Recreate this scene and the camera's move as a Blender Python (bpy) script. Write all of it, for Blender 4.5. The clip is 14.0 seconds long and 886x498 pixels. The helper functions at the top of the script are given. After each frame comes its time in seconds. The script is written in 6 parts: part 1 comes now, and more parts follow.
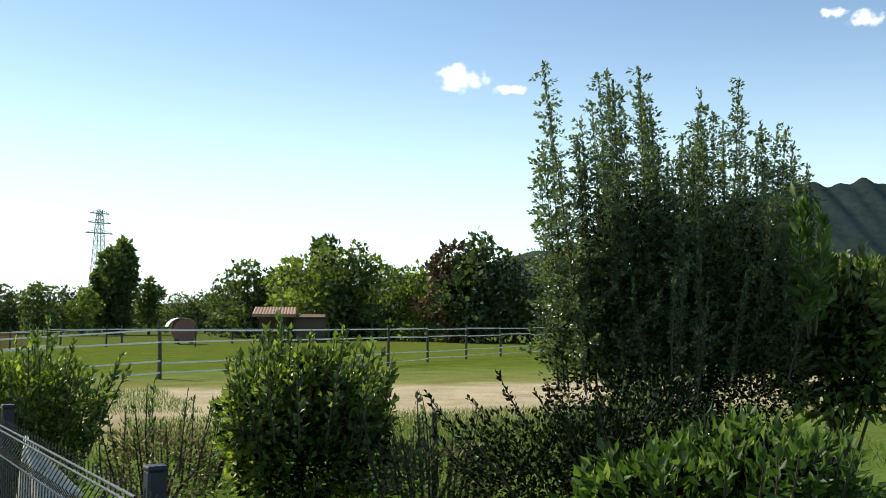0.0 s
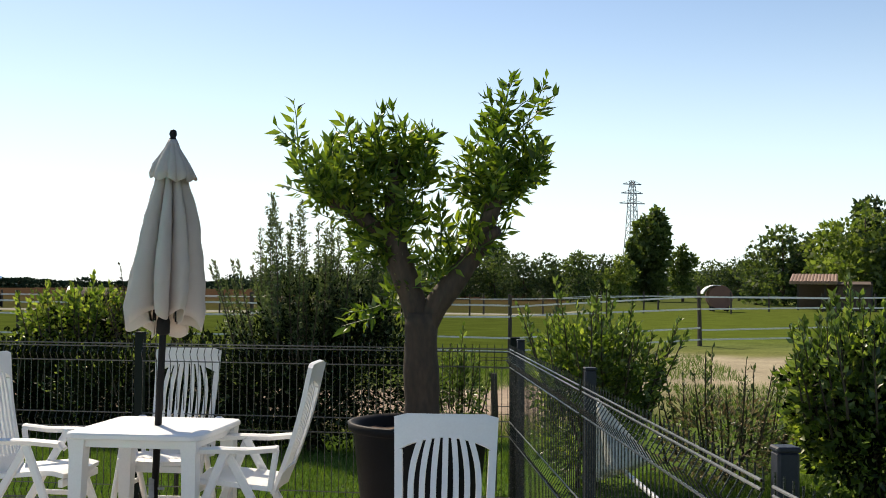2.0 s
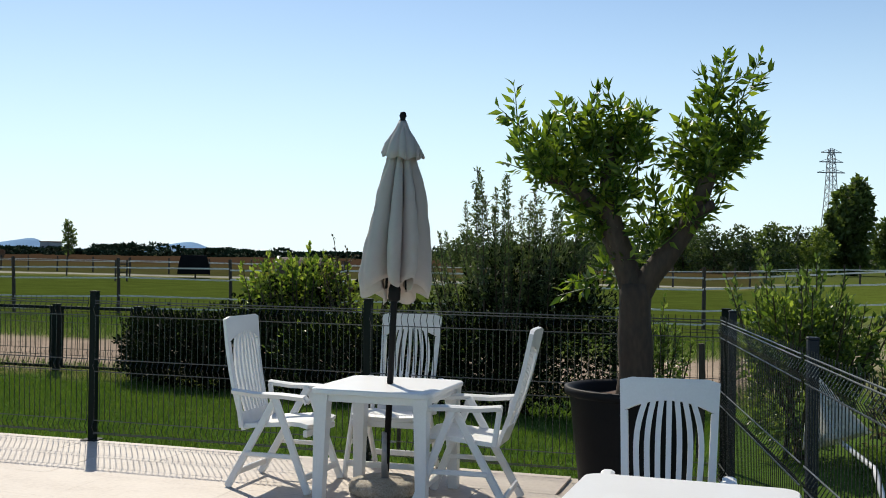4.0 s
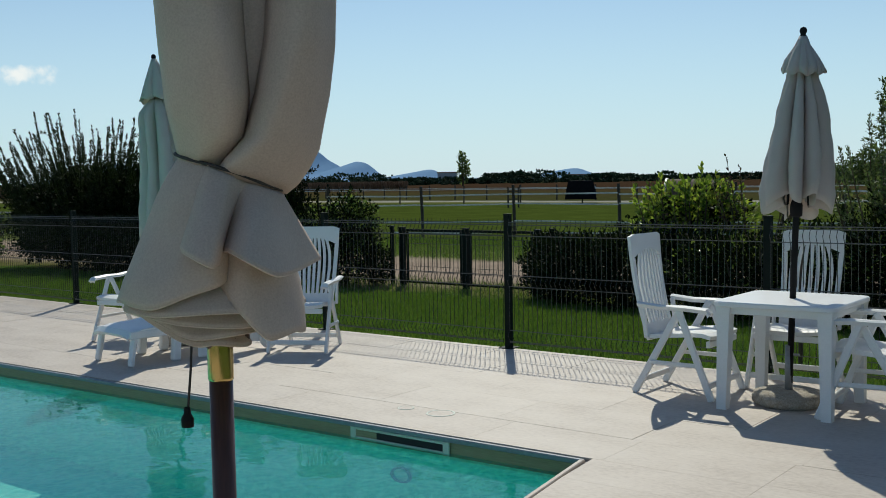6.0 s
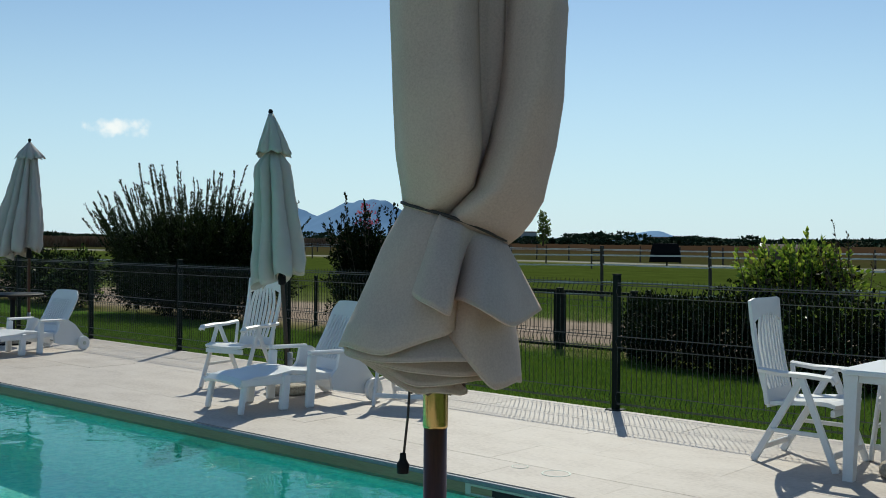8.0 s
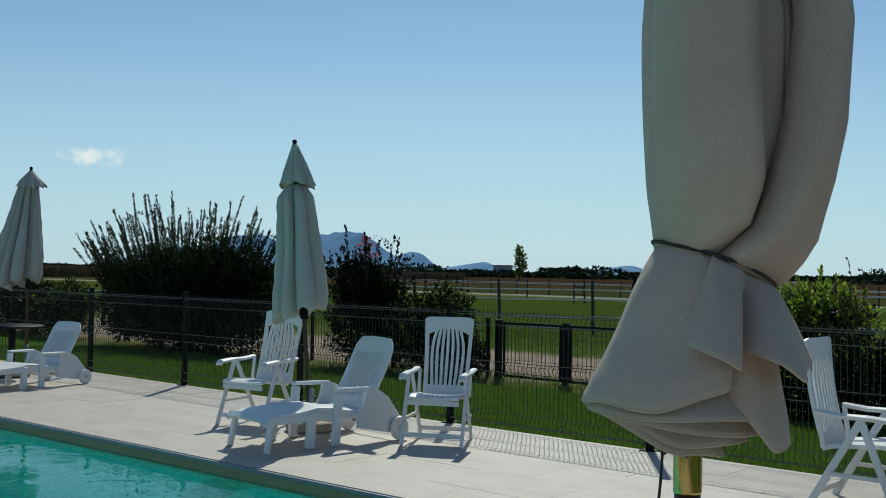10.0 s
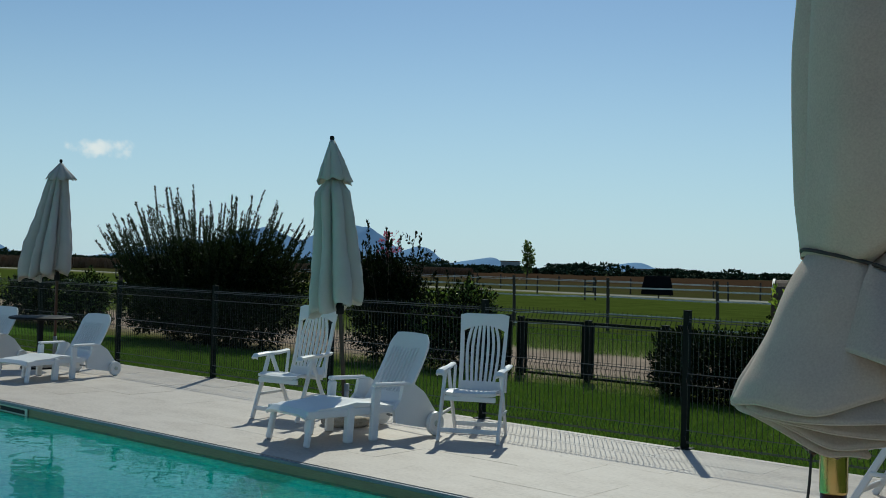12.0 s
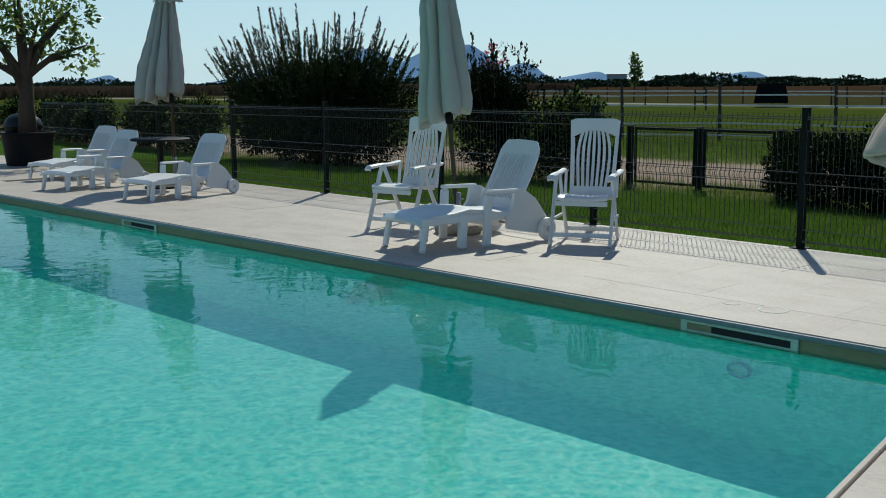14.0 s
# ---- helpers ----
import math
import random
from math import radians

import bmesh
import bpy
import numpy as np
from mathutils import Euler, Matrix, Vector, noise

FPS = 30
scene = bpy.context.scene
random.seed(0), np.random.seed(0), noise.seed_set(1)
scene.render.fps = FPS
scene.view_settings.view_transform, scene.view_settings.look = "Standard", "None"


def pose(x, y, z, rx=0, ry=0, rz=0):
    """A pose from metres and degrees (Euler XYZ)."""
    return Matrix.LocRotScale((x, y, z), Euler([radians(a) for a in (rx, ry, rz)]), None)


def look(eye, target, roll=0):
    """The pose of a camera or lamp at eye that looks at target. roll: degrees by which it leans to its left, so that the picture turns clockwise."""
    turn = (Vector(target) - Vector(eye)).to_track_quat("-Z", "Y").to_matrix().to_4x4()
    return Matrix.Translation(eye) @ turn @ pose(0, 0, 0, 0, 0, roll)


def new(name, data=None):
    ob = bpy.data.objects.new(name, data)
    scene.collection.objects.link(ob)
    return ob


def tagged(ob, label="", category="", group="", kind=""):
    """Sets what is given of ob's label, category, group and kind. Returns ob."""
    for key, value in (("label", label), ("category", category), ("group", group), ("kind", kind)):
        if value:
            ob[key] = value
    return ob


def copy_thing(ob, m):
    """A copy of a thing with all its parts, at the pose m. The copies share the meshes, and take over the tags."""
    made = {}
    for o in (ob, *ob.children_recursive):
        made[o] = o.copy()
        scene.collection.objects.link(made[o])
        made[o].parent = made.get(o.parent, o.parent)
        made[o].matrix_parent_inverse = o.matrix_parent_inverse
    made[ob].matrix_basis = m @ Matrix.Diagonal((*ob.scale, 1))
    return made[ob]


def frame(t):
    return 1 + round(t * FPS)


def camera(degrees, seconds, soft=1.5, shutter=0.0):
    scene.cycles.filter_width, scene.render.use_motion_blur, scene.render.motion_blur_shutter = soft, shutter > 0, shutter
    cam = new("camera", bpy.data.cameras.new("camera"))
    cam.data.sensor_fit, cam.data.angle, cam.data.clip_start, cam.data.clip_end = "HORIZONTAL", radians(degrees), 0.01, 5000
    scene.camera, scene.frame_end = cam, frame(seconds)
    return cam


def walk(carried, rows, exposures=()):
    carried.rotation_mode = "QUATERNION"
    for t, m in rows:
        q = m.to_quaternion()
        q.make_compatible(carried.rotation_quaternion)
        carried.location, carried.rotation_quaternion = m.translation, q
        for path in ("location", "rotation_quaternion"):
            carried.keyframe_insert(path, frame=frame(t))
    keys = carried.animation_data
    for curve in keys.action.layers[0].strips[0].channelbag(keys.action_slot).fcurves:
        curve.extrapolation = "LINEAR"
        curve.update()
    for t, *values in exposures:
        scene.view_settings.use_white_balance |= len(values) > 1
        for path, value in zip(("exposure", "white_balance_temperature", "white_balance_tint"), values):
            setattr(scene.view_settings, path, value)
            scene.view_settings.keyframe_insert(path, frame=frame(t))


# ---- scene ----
cam = camera(46.0, 14.0, 0.95)
PATH = [
    (0, (0.086, -0.345, 1.585), (0.818, 1.511, 1.726), 0.3),
    (0.5, (0.041, -0.177, 1.585), (0.522, 1.761, 1.703), 1.6),
    (1, (-0.005, -0.035, 1.573), (0.214, 1.951, 1.658), 1.6),
    (1.5, (-0.037, 0.051, 1.562), (-0.056, 2.05, 1.626), 0.7),
    (2, (-0.07, 0.028, 1.564), (-0.314, 2.012, 1.636), 0.5),
    (2.2, (-0.072, 0.021, 1.557), (-0.377, 1.996, 1.613), 0.9),
    (4.3, (-0.208, -0.406, 1.561), (-0.885, 1.476, 1.557), 0.3),
    (4.5, (-0.202, -0.42, 1.559), (-0.957, 1.431, 1.508), -0.3),
    (5, (-0.139, -0.508, 1.564), (-1.082, 1.255, 1.515), -0.8),
    (5.5, (-0.107, -0.593, 1.57), (-1.129, 1.126, 1.522), -0.4),
    (6, (-0.108, -0.814, 1.542), (-1.335, 0.76, 1.411), -1.0),
    (6.5, (-0.131, -0.943, 1.527), (-1.495, 0.512, 1.375), 0.0),
    (7, (-0.143, -1.007, 1.535), (-1.475, 0.481, 1.42), 0.8),
    (7.5, (-0.21, -1.021, 1.531), (-1.566, 0.447, 1.453), 0.6),
    (7.7, (-0.246, -1.005, 1.531), (-1.602, 0.465, 1.499), 0.7),
    (9.8, (-0.79, -1.15, 1.533), (-2.094, 0.367, 1.534), 0.6),
    (10, (-0.83, -1.179, 1.541), (-2.138, 0.334, 1.586), 1.0),
    (10.5, (-0.923, -1.172, 1.543), (-2.224, 0.346, 1.556), 0.4),
    (11, (-0.969, -1.279, 1.543), (-2.273, 0.237, 1.532), 0.9),
    (11.5, (-0.991, -1.368, 1.546), (-2.3, 0.144, 1.556), 2.3),
    (12, (-0.995, -1.412, 1.552), (-2.313, 0.092, 1.587), 1.6),
    (12.5, (-1.014, -1.425, 1.548), (-2.365, 0.05, 1.594), 1.4),
    (13, (-1.018, -1.415, 1.546), (-2.383, 0.046, 1.582), 0.4),
    (13.5, (-1.011, -1.422, 1.518), (-2.382, 0.034, 1.468), 0.2),
    (14, (-0.991, -1.478, 1.451), (-2.434, -0.128, 1.139), -0.4),
]
EXPOSURES = [(0.0, 0.64, 7300, 5), (0.5, 0.52, 7250, 5), (1.5, 0.42, 7450, 12), (2.2, 0.42, 7650, 12), (4.3, 0.04, 6750, 7), (5.0, -0.16, 6600, 4), (5.5, -0.40, 6450, 2), (7.0, -0.24, 6500, 3), (9.8, -0.5, 6150, -3), (11.0, -0.6, 6150, -3), (13.5, -0.57, 6200, -1), (14.0, -0.42, 6250, -1)]
walk(cam, [(t, look(eye, target, roll)) for t, eye, target, roll in PATH], EXPOSURES)

# ---- sky and sun ----
SUN_AZ = math.atan2(1.05, -0.74)      # where the sun stands, counter-clockwise from +x
SUN_EL = radians(43.5)
SUN_DIR = Vector((math.cos(SUN_AZ) * math.cos(SUN_EL), math.sin(SUN_AZ) * math.cos(SUN_EL), math.sin(SUN_EL)))
world = bpy.data.worlds.new("world")
scene.world = world
world.use_nodes = True
wt = world.node_tree
wt.nodes.clear()
w_out = wt.nodes.new("ShaderNodeOutputWorld")
w_bg = wt.nodes.new("ShaderNodeBackground")
w_sky = wt.nodes.new("ShaderNodeTexSky")
w_sky.sky_type = "NISHITA"
w_sky.sun_disc = False
w_sky.sun_elevation = SUN_EL
w_sky.sun_rotation = math.pi / 2 - SUN_AZ
w_sky.altitude = 20
w_sky.air_density = 1.0
w_sky.dust_density = 0.3
w_sky.ozone_density = 5.0
w_bg.inputs["Strength"].default_value = 0.11
wt.links.new(w_bg.outputs[0], w_out.inputs[0])
w_co = wt.nodes.new("ShaderNodeTexCoord")
w_last = w_sky.outputs[0]


def haze():
    """Pale summer haze that thickens towards the horizon all round."""
    global w_last
    up = wt.nodes.new("ShaderNodeSeparateXYZ")
    wt.links.new(w_co.outputs["Generated"], up.inputs[0])
    fade = wt.nodes.new("ShaderNodeMapRange")
    fade.interpolation_type = "SMOOTHERSTEP"
    wt.links.new(up.outputs["Z"], fade.inputs["Value"])
    fade.inputs["From Min"].default_value = -0.08
    fade.inputs["From Max"].default_value = 0.34
    fade.inputs["To Min"].default_value = 0.80
    fade.inputs["To Max"].default_value = 0.0
    mix = wt.nodes.new("ShaderNodeMix")
    mix.data_type = "RGBA"
    wt.links.new(fade.outputs[0], mix.inputs["Factor"])
    wt.links.new(w_last, mix.inputs["A"])
    mix.inputs["B"].default_value = (6.6, 8.7, 10.3, 1)
    w_last = mix.outputs["Result"]


haze()


def cloud(direction, wide, tall, grain):
    """A small fair-weather cloud in the sky, in a direction, with its angular half sizes in radians."""
    global w_last
    d = Vector(direction).normalized()
    side = d.cross(Vector((0, 0, 1))).normalized()
    up = side.cross(d)
    add = wt.nodes.new

    def dot(v, k):
        n = add("ShaderNodeVectorMath")
        n.operation = "DOT_PRODUCT"
        wt.links.new(w_co.outputs["Generated"], n.inputs[0])
        n.inputs[1].default_value = v / k
        m = add("ShaderNodeMath")
        m.operation = "POWER"
        ab = add("ShaderNodeMath")
        ab.operation = "ABSOLUTE"
        wt.links.new(n.outputs["Value"], ab.inputs[0])
        wt.links.new(ab.outputs[0], m.inputs[0])
        m.inputs[1].default_value = 2.0
        return m.outputs[0]

    total = add("ShaderNodeMath")
    wt.links.new(dot(side, wide), total.inputs[0])
    wt.links.new(dot(up, tall), total.inputs[1])
    tex = add("ShaderNodeTexNoise")
    tex.inputs["Scale"].default_value = grain
    tex.inputs["Detail"].default_value = 5.0
    wt.links.new(w_co.outputs["Generated"], tex.inputs["Vector"])
    sub = add("ShaderNodeMath")
    sub.operation = "MULTIPLY_ADD"
    wt.links.new(tex.outputs["Fac"], sub.inputs[0])
    sub.inputs[1].default_value = 2.7
    sub.inputs[2].default_value = -0.52
    diff = add("ShaderNodeMath")
    diff.operation = "SUBTRACT"
    wt.links.new(sub.outputs[0], diff.inputs[0])
    wt.links.new(total.outputs[0], diff.inputs[1])
    ramp = add("ShaderNodeMapRange")
    ramp.interpolation_type = "SMOOTHSTEP"
    wt.links.new(diff.outputs[0], ramp.inputs["Value"])
    ramp.inputs["From Min"].default_value = 0.0
    ramp.inputs["From Max"].default_value = 1.3
    front = add("ShaderNodeVectorMath")
    front.operation = "DOT_PRODUCT"
    wt.links.new(w_co.outputs["Generated"], front.inputs[0])
    front.inputs[1].default_value = d
    gate = add("ShaderNodeMath")
    gate.operation = "GREATER_THAN"
    wt.links.new(front.outputs["Value"], gate.inputs[0])
    gate.inputs[1].default_value = 0.5
    fac = add("ShaderNodeMath")
    fac.operation = "MULTIPLY"
    wt.links.new(ramp.outputs[0], fac.inputs[0])
    wt.links.new(gate.outputs[0], fac.inputs[1])
    mix = add("ShaderNodeMix")
    mix.data_type = "RGBA"
    wt.links.new(fac.outputs[0], mix.inputs["Factor"])
    wt.links.new(w_last, mix.inputs["A"])
    mix.inputs["B"].default_value = (10.5, 10.5, 10.6, 1)
    w_last = mix.outputs["Result"]


cloud((0.3741, 0.8984, 0.2301), 0.030, 0.015, 75)
cloud((0.4141, 0.8833, 0.2196), 0.019, 0.006, 110)
cloud((0.6477, 0.7110, 0.2737), 0.015, 0.006, 110)
cloud((0.6674, 0.6953, 0.2666), 0.017, 0.010, 85)
cloud((-0.8564, 0.5068, 0.0991), 0.036, 0.011, 85)
wt.links.new(w_last, w_bg.inputs["Color"])

sun_data = bpy.data.lights.new("sun", "SUN")
sun_data.energy = 4.2
sun_data.angle = radians(0.5)
sun_data.color = (1.0, 0.93, 0.82)
sun = new("sun", sun_data)
sun.matrix_world = look(SUN_DIR * 50, (0, 0, 0))


# ---- materials ----
def material(name, stops, rough=0.7, scale=6.0, fine=60.0, bump=0.15, metal=0.0, spec=0.5, vary=0.0, sheer=0.0, coords="Object", stretch=(1, 1, 1), bump_far=0.02, random=0.0):
    """A principled material: colour from noise at two scales between colour stops, with roughness and bump from the same noise.
    sheer: light let through thin leaves and cloth. random: brightness spread from object to object or island to island."""
    m = bpy.data.materials.new(name)
    m.use_nodes = True
    nt = m.node_tree
    nt.nodes.clear()
    N, L = nt.nodes.new, nt.links.new
    out = N("ShaderNodeOutputMaterial")
    p = N("ShaderNodeBsdfPrincipled")
    tc = N("ShaderNodeTexCoord")
    mp = N("ShaderNodeMapping")
    mp.inputs["Scale"].default_value = stretch
    if coords == "World":
        geo = N("ShaderNodeNewGeometry")
        L(geo.outputs["Position"], mp.inputs["Vector"])
    else:
        L(tc.outputs[coords], mp.inputs["Vector"])
    n1 = N("ShaderNodeTexNoise")
    n1.inputs["Scale"].default_value = scale
    n1.inputs["Detail"].default_value = 6
    n1.inputs["Roughness"].default_value = 0.6
    n2 = N("ShaderNodeTexNoise")
    n2.inputs["Scale"].default_value = fine
    n2.inputs["Detail"].default_value = 3
    L(mp.outputs[0], n1.inputs["Vector"])
    L(mp.outputs[0], n2.inputs["Vector"])
    add = N("ShaderNodeMath")
    add.operation = "MULTIPLY_ADD"
    L(n2.outputs["Fac"], add.inputs[0])
    add.inputs[1].default_value = 0.5
    half = N("ShaderNodeMath")
    half.operation = "MULTIPLY"
    L(n1.outputs["Fac"], half.inputs[0])
    half.inputs[1].default_value = 0.5
    L(half.outputs[0], add.inputs[2])
    value = add.outputs[0]
    if random > 0:
        ob = N("ShaderNodeObjectInfo")
        isl = N("ShaderNodeNewGeometry")
        s = N("ShaderNodeMath")
        L(ob.outputs["Random"], s.inputs[0])
        L(isl.outputs["Random Per Island"], s.inputs[1])
        fr = N("ShaderNodeMath")
        fr.operation = "FRACT"
        L(s.outputs[0], fr.inputs[0])
        md = N("ShaderNodeMath")
        md.operation = "MULTIPLY_ADD"
        L(fr.outputs[0], md.inputs[0])
        md.inputs[1].default_value = random
        sh = N("ShaderNodeMath")
        sh.operation = "SUBTRACT"
        L(value, sh.inputs[0])
        sh.inputs[1].default_value = random / 2
        L(sh.outputs[0], md.inputs[2])
        value = md.outputs[0]
    ramp = N("ShaderNodeValToRGB")
    el = ramp.color_ramp.elements
    lo, hi = 0.32, 0.68
    while len(el) < len(stops):
        el.new(0.5)
    for i, c in enumerate(stops):
        el[i].position = lo + (hi - lo) * i / max(1, len(stops) - 1)
        el[i].color = (*c, 1)
    L(value, ramp.inputs[0])
    L(ramp.outputs[0], p.inputs["Base Color"])
    rr = N("ShaderNodeMapRange")
    L(n2.outputs["Fac"], rr.inputs["Value"])
    rr.inputs["To Min"].default_value = max(0.02, rough - 0.12)
    rr.inputs["To Max"].default_value = min(1.0, rough + 0.12)
    L(rr.outputs[0], p.inputs["Roughness"])
    p.inputs["Metallic"].default_value = metal
    p.inputs["Specular IOR Level"].default_value = spec
    if bump > 0:
        b = N("ShaderNodeBump")
        b.inputs["Strength"].default_value = bump
        b.inputs["Distance"].default_value = bump_far
        L(add.outputs[0], b.inputs["Height"])
        L(b.outputs[0], p.inputs["Normal"])
    last = p.outputs[0]
    if sheer > 0:
        tr = N("ShaderNodeBsdfTranslucent")
        tint = N("ShaderNodeMix")
        tint.data_type = "RGBA"
        tint.blend_type = "MULTIPLY"
        tint.inputs["Factor"].default_value = 1.0
        L(ramp.outputs[0], tint.inputs["A"])
        tint.inputs["B"].default_value = (1.25, 1.3, 0.6, 1) if sheer < 0.9 and stops[0][1] > stops[0][0] else (1, 0.95, 0.85, 1)
        L(tint.outputs["Result"], tr.inputs["Color"])
        mx = N("ShaderNodeMixShader")
        mx.inputs[0].default_value = sheer
        L(p.outputs[0], mx.inputs[1])
        L(tr.outputs[0], mx.inputs[2])
        last = mx.outputs[0]
    L(last, out.inputs[0])
    return m


M = {}
M["stone"] = material("travertine", [(0.37, 0.305, 0.255), (0.49, 0.425, 0.365), (0.56, 0.495, 0.43)], 0.6, 2.1, 26, 0.14, coords="World", stretch=(1, 1.6, 1), random=0.05, bump_far=0.006)
M["joint"] = material("joint_sand", [(0.44, 0.385, 0.33), (0.52, 0.46, 0.395)], 0.9, 5, 80, 0.2, coords="World")
M["white"] = material("white_resin", [(0.74, 0.74, 0.73), (0.80, 0.80, 0.79)], 0.38, 3, 90, 0.03, bump_far=0.003)
M["dark_metal"] = material("green_black_coated_steel", [(0.006, 0.011, 0.009), (0.011, 0.017, 0.014)], 0.6, 5, 120, 0.02, spec=0.1)
M["grey_metal"] = material("anthracite_coated_steel", [(0.012, 0.015, 0.023), (0.021, 0.026, 0.037)], 0.5, 5, 120, 0.02, spec=0.25)
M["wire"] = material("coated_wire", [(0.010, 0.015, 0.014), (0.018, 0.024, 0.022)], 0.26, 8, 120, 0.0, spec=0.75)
# same coating, with the sun on the wire tops put into a lighter base
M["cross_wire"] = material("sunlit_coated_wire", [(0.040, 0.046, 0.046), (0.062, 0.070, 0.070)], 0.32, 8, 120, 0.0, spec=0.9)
M["canvas"] = material("ecru_canvas", [(0.52, 0.395, 0.32), (0.62, 0.485, 0.40), (0.70, 0.57, 0.475)], 0.85, 4.0, 260, 0.2, sheer=0.14, bump_far=0.004)
M["pale_canvas"] = material("pale_canvas", [(0.62, 0.62, 0.56), (0.72, 0.72, 0.66)], 0.85, 3.0, 260, 0.1, sheer=0.35, bump_far=0.003)
M["mauve_canvas"] = material("washed_canvas", [(0.58, 0.53, 0.50), (0.70, 0.65, 0.62)], 0.85, 3.0, 260, 0.1, sheer=0.35, bump_far=0.003)
M["brown_wood"] = material("brown_lacquered_wood", [(0.055, 0.022, 0.014), (0.10, 0.042, 0.026)], 0.35, 3, 30, 0.05, stretch=(6, 6, 0.6))
M["brass"] = material("brass", [(0.62, 0.44, 0.16), (0.72, 0.53, 0.22)], 0.22, 4, 60, 0.02, metal=1.0)
M["black_plastic"] = material("black_plastic", [(0.006, 0.006, 0.007), (0.012, 0.012, 0.013)], 0.6, 4, 60, 0.03, spec=0.15)
M["cord"] = material("dark_cord", [(0.03, 0.025, 0.022), (0.06, 0.05, 0.045)], 0.8, 40, 200, 0.2)
M["bark"] = material("smooth_bark", [(0.034, 0.023, 0.015), (0.062, 0.041, 0.027), (0.095, 0.064, 0.043)], 0.85, 5, 45, 0.5, stretch=(1, 1, 0.35))
M["cut"] = material("cut_wood", [(0.03, 0.02, 0.015), (0.07, 0.045, 0.03)], 0.9, 14, 60, 0.3)
M["soil"] = material("potting_soil", [(0.06, 0.035, 0.022), (0.14, 0.08, 0.05)], 0.95, 14, 90, 0.6)
M["pebble"] = material("washed_concrete", [(0.20, 0.17, 0.13), (0.34, 0.30, 0.24), (0.46, 0.42, 0.36)], 0.85, 30, 90, 0.5)
M["post_wood"] = material("weathered_post", [(0.035, 0.028, 0.022), (0.08, 0.065, 0.05)], 0.9, 6, 60, 0.4, stretch=(4, 4, 0.5))
M["tape"] = material("white_fence_tape", [(0.62, 0.62, 0.60), (0.78, 0.78, 0.76)], 0.6, 4, 60, 0.0)
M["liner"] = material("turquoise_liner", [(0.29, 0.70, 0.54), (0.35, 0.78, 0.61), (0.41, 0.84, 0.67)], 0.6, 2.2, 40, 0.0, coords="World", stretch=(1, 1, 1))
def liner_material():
    """Turquoise liner; small cells of uneven tint stand in for caustic sparkle on the basin."""
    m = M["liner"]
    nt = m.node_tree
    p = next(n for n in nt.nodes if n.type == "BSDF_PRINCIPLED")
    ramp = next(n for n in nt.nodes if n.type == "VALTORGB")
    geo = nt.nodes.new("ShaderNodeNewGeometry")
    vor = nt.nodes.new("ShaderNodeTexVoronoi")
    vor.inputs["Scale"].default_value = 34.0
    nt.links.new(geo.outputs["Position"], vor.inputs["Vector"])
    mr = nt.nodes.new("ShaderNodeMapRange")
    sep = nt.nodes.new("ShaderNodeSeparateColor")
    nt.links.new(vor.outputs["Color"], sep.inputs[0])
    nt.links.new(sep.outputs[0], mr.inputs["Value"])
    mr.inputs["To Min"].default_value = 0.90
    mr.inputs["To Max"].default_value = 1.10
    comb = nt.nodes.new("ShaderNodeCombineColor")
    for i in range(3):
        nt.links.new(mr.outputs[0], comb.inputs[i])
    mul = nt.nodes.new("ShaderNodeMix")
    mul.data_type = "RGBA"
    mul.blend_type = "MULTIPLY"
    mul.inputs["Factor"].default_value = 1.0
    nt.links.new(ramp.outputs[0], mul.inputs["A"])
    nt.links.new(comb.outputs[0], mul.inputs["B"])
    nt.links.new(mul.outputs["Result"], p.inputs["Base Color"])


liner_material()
M["pool_trim"] = material("stained_waterline", [(0.20, 0.17, 0.09), (0.33, 0.29, 0.17)], 0.55, 3, 40, 0.05, coords="World", stretch=(0.3, 1, 4))
M["pool_lip"] = material("grey_pool_lip", [(0.14, 0.17, 0.19), (0.22, 0.25, 0.27)], 0.45, 3, 40, 0.02, coords="World")
M["skimmer"] = material("pale_plastic", [(0.48, 0.52, 0.44), (0.56, 0.60, 0.52)], 0.5, 4, 60, 0.02)
M["slot"] = material("dark_slot", [(0.010, 0.012, 0.012), (0.02, 0.022, 0.022)], 0.8, 4, 60, 0.0)
M["blade"] = material("grass_blades", [(0.05, 0.10, 0.018), (0.09, 0.16, 0.03), (0.14, 0.20, 0.05)], 0.6, 3, 30, 0.0, sheer=0.4, random=0.35, spec=0.3)
M["tile_red"] = material("terracotta_tiles", [(0.20, 0.115, 0.08), (0.27, 0.17, 0.12), (0.33, 0.23, 0.17)], 0.85, 3, 30, 0.3)
M["plank"] = material("brown_planks", [(0.07, 0.045, 0.03), (0.12, 0.08, 0.055)], 0.9, 3, 40, 0.3, stretch=(1, 6, 6))
M["rusty"] = material("rusty_sheet", [(0.16, 0.075, 0.055), (0.24, 0.12, 0.09)], 0.8, 2, 20, 0.1)
M["pale_sheet"] = material("pale_sheet_metal", [(0.62, 0.62, 0.62), (0.74, 0.74, 0.74)], 0.5, 2, 20, 0.05)
M["steel"] = material("galvanised_steel", [(0.22, 0.23, 0.24), (0.34, 0.35, 0.36)], 0.5, 3, 40, 0.02, metal=0.4)
M["black_sheet"] = material("black_film", [(0.004, 0.004, 0.005), (0.009, 0.009, 0.010)], 0.8, 2, 30, 0.3, spec=0.1)
M["corn"] = material("dry_corn", [(0.17, 0.10, 0.055), (0.24, 0.15, 0.085)], 0.95, 0.15, 3, 0.6, coords="World")
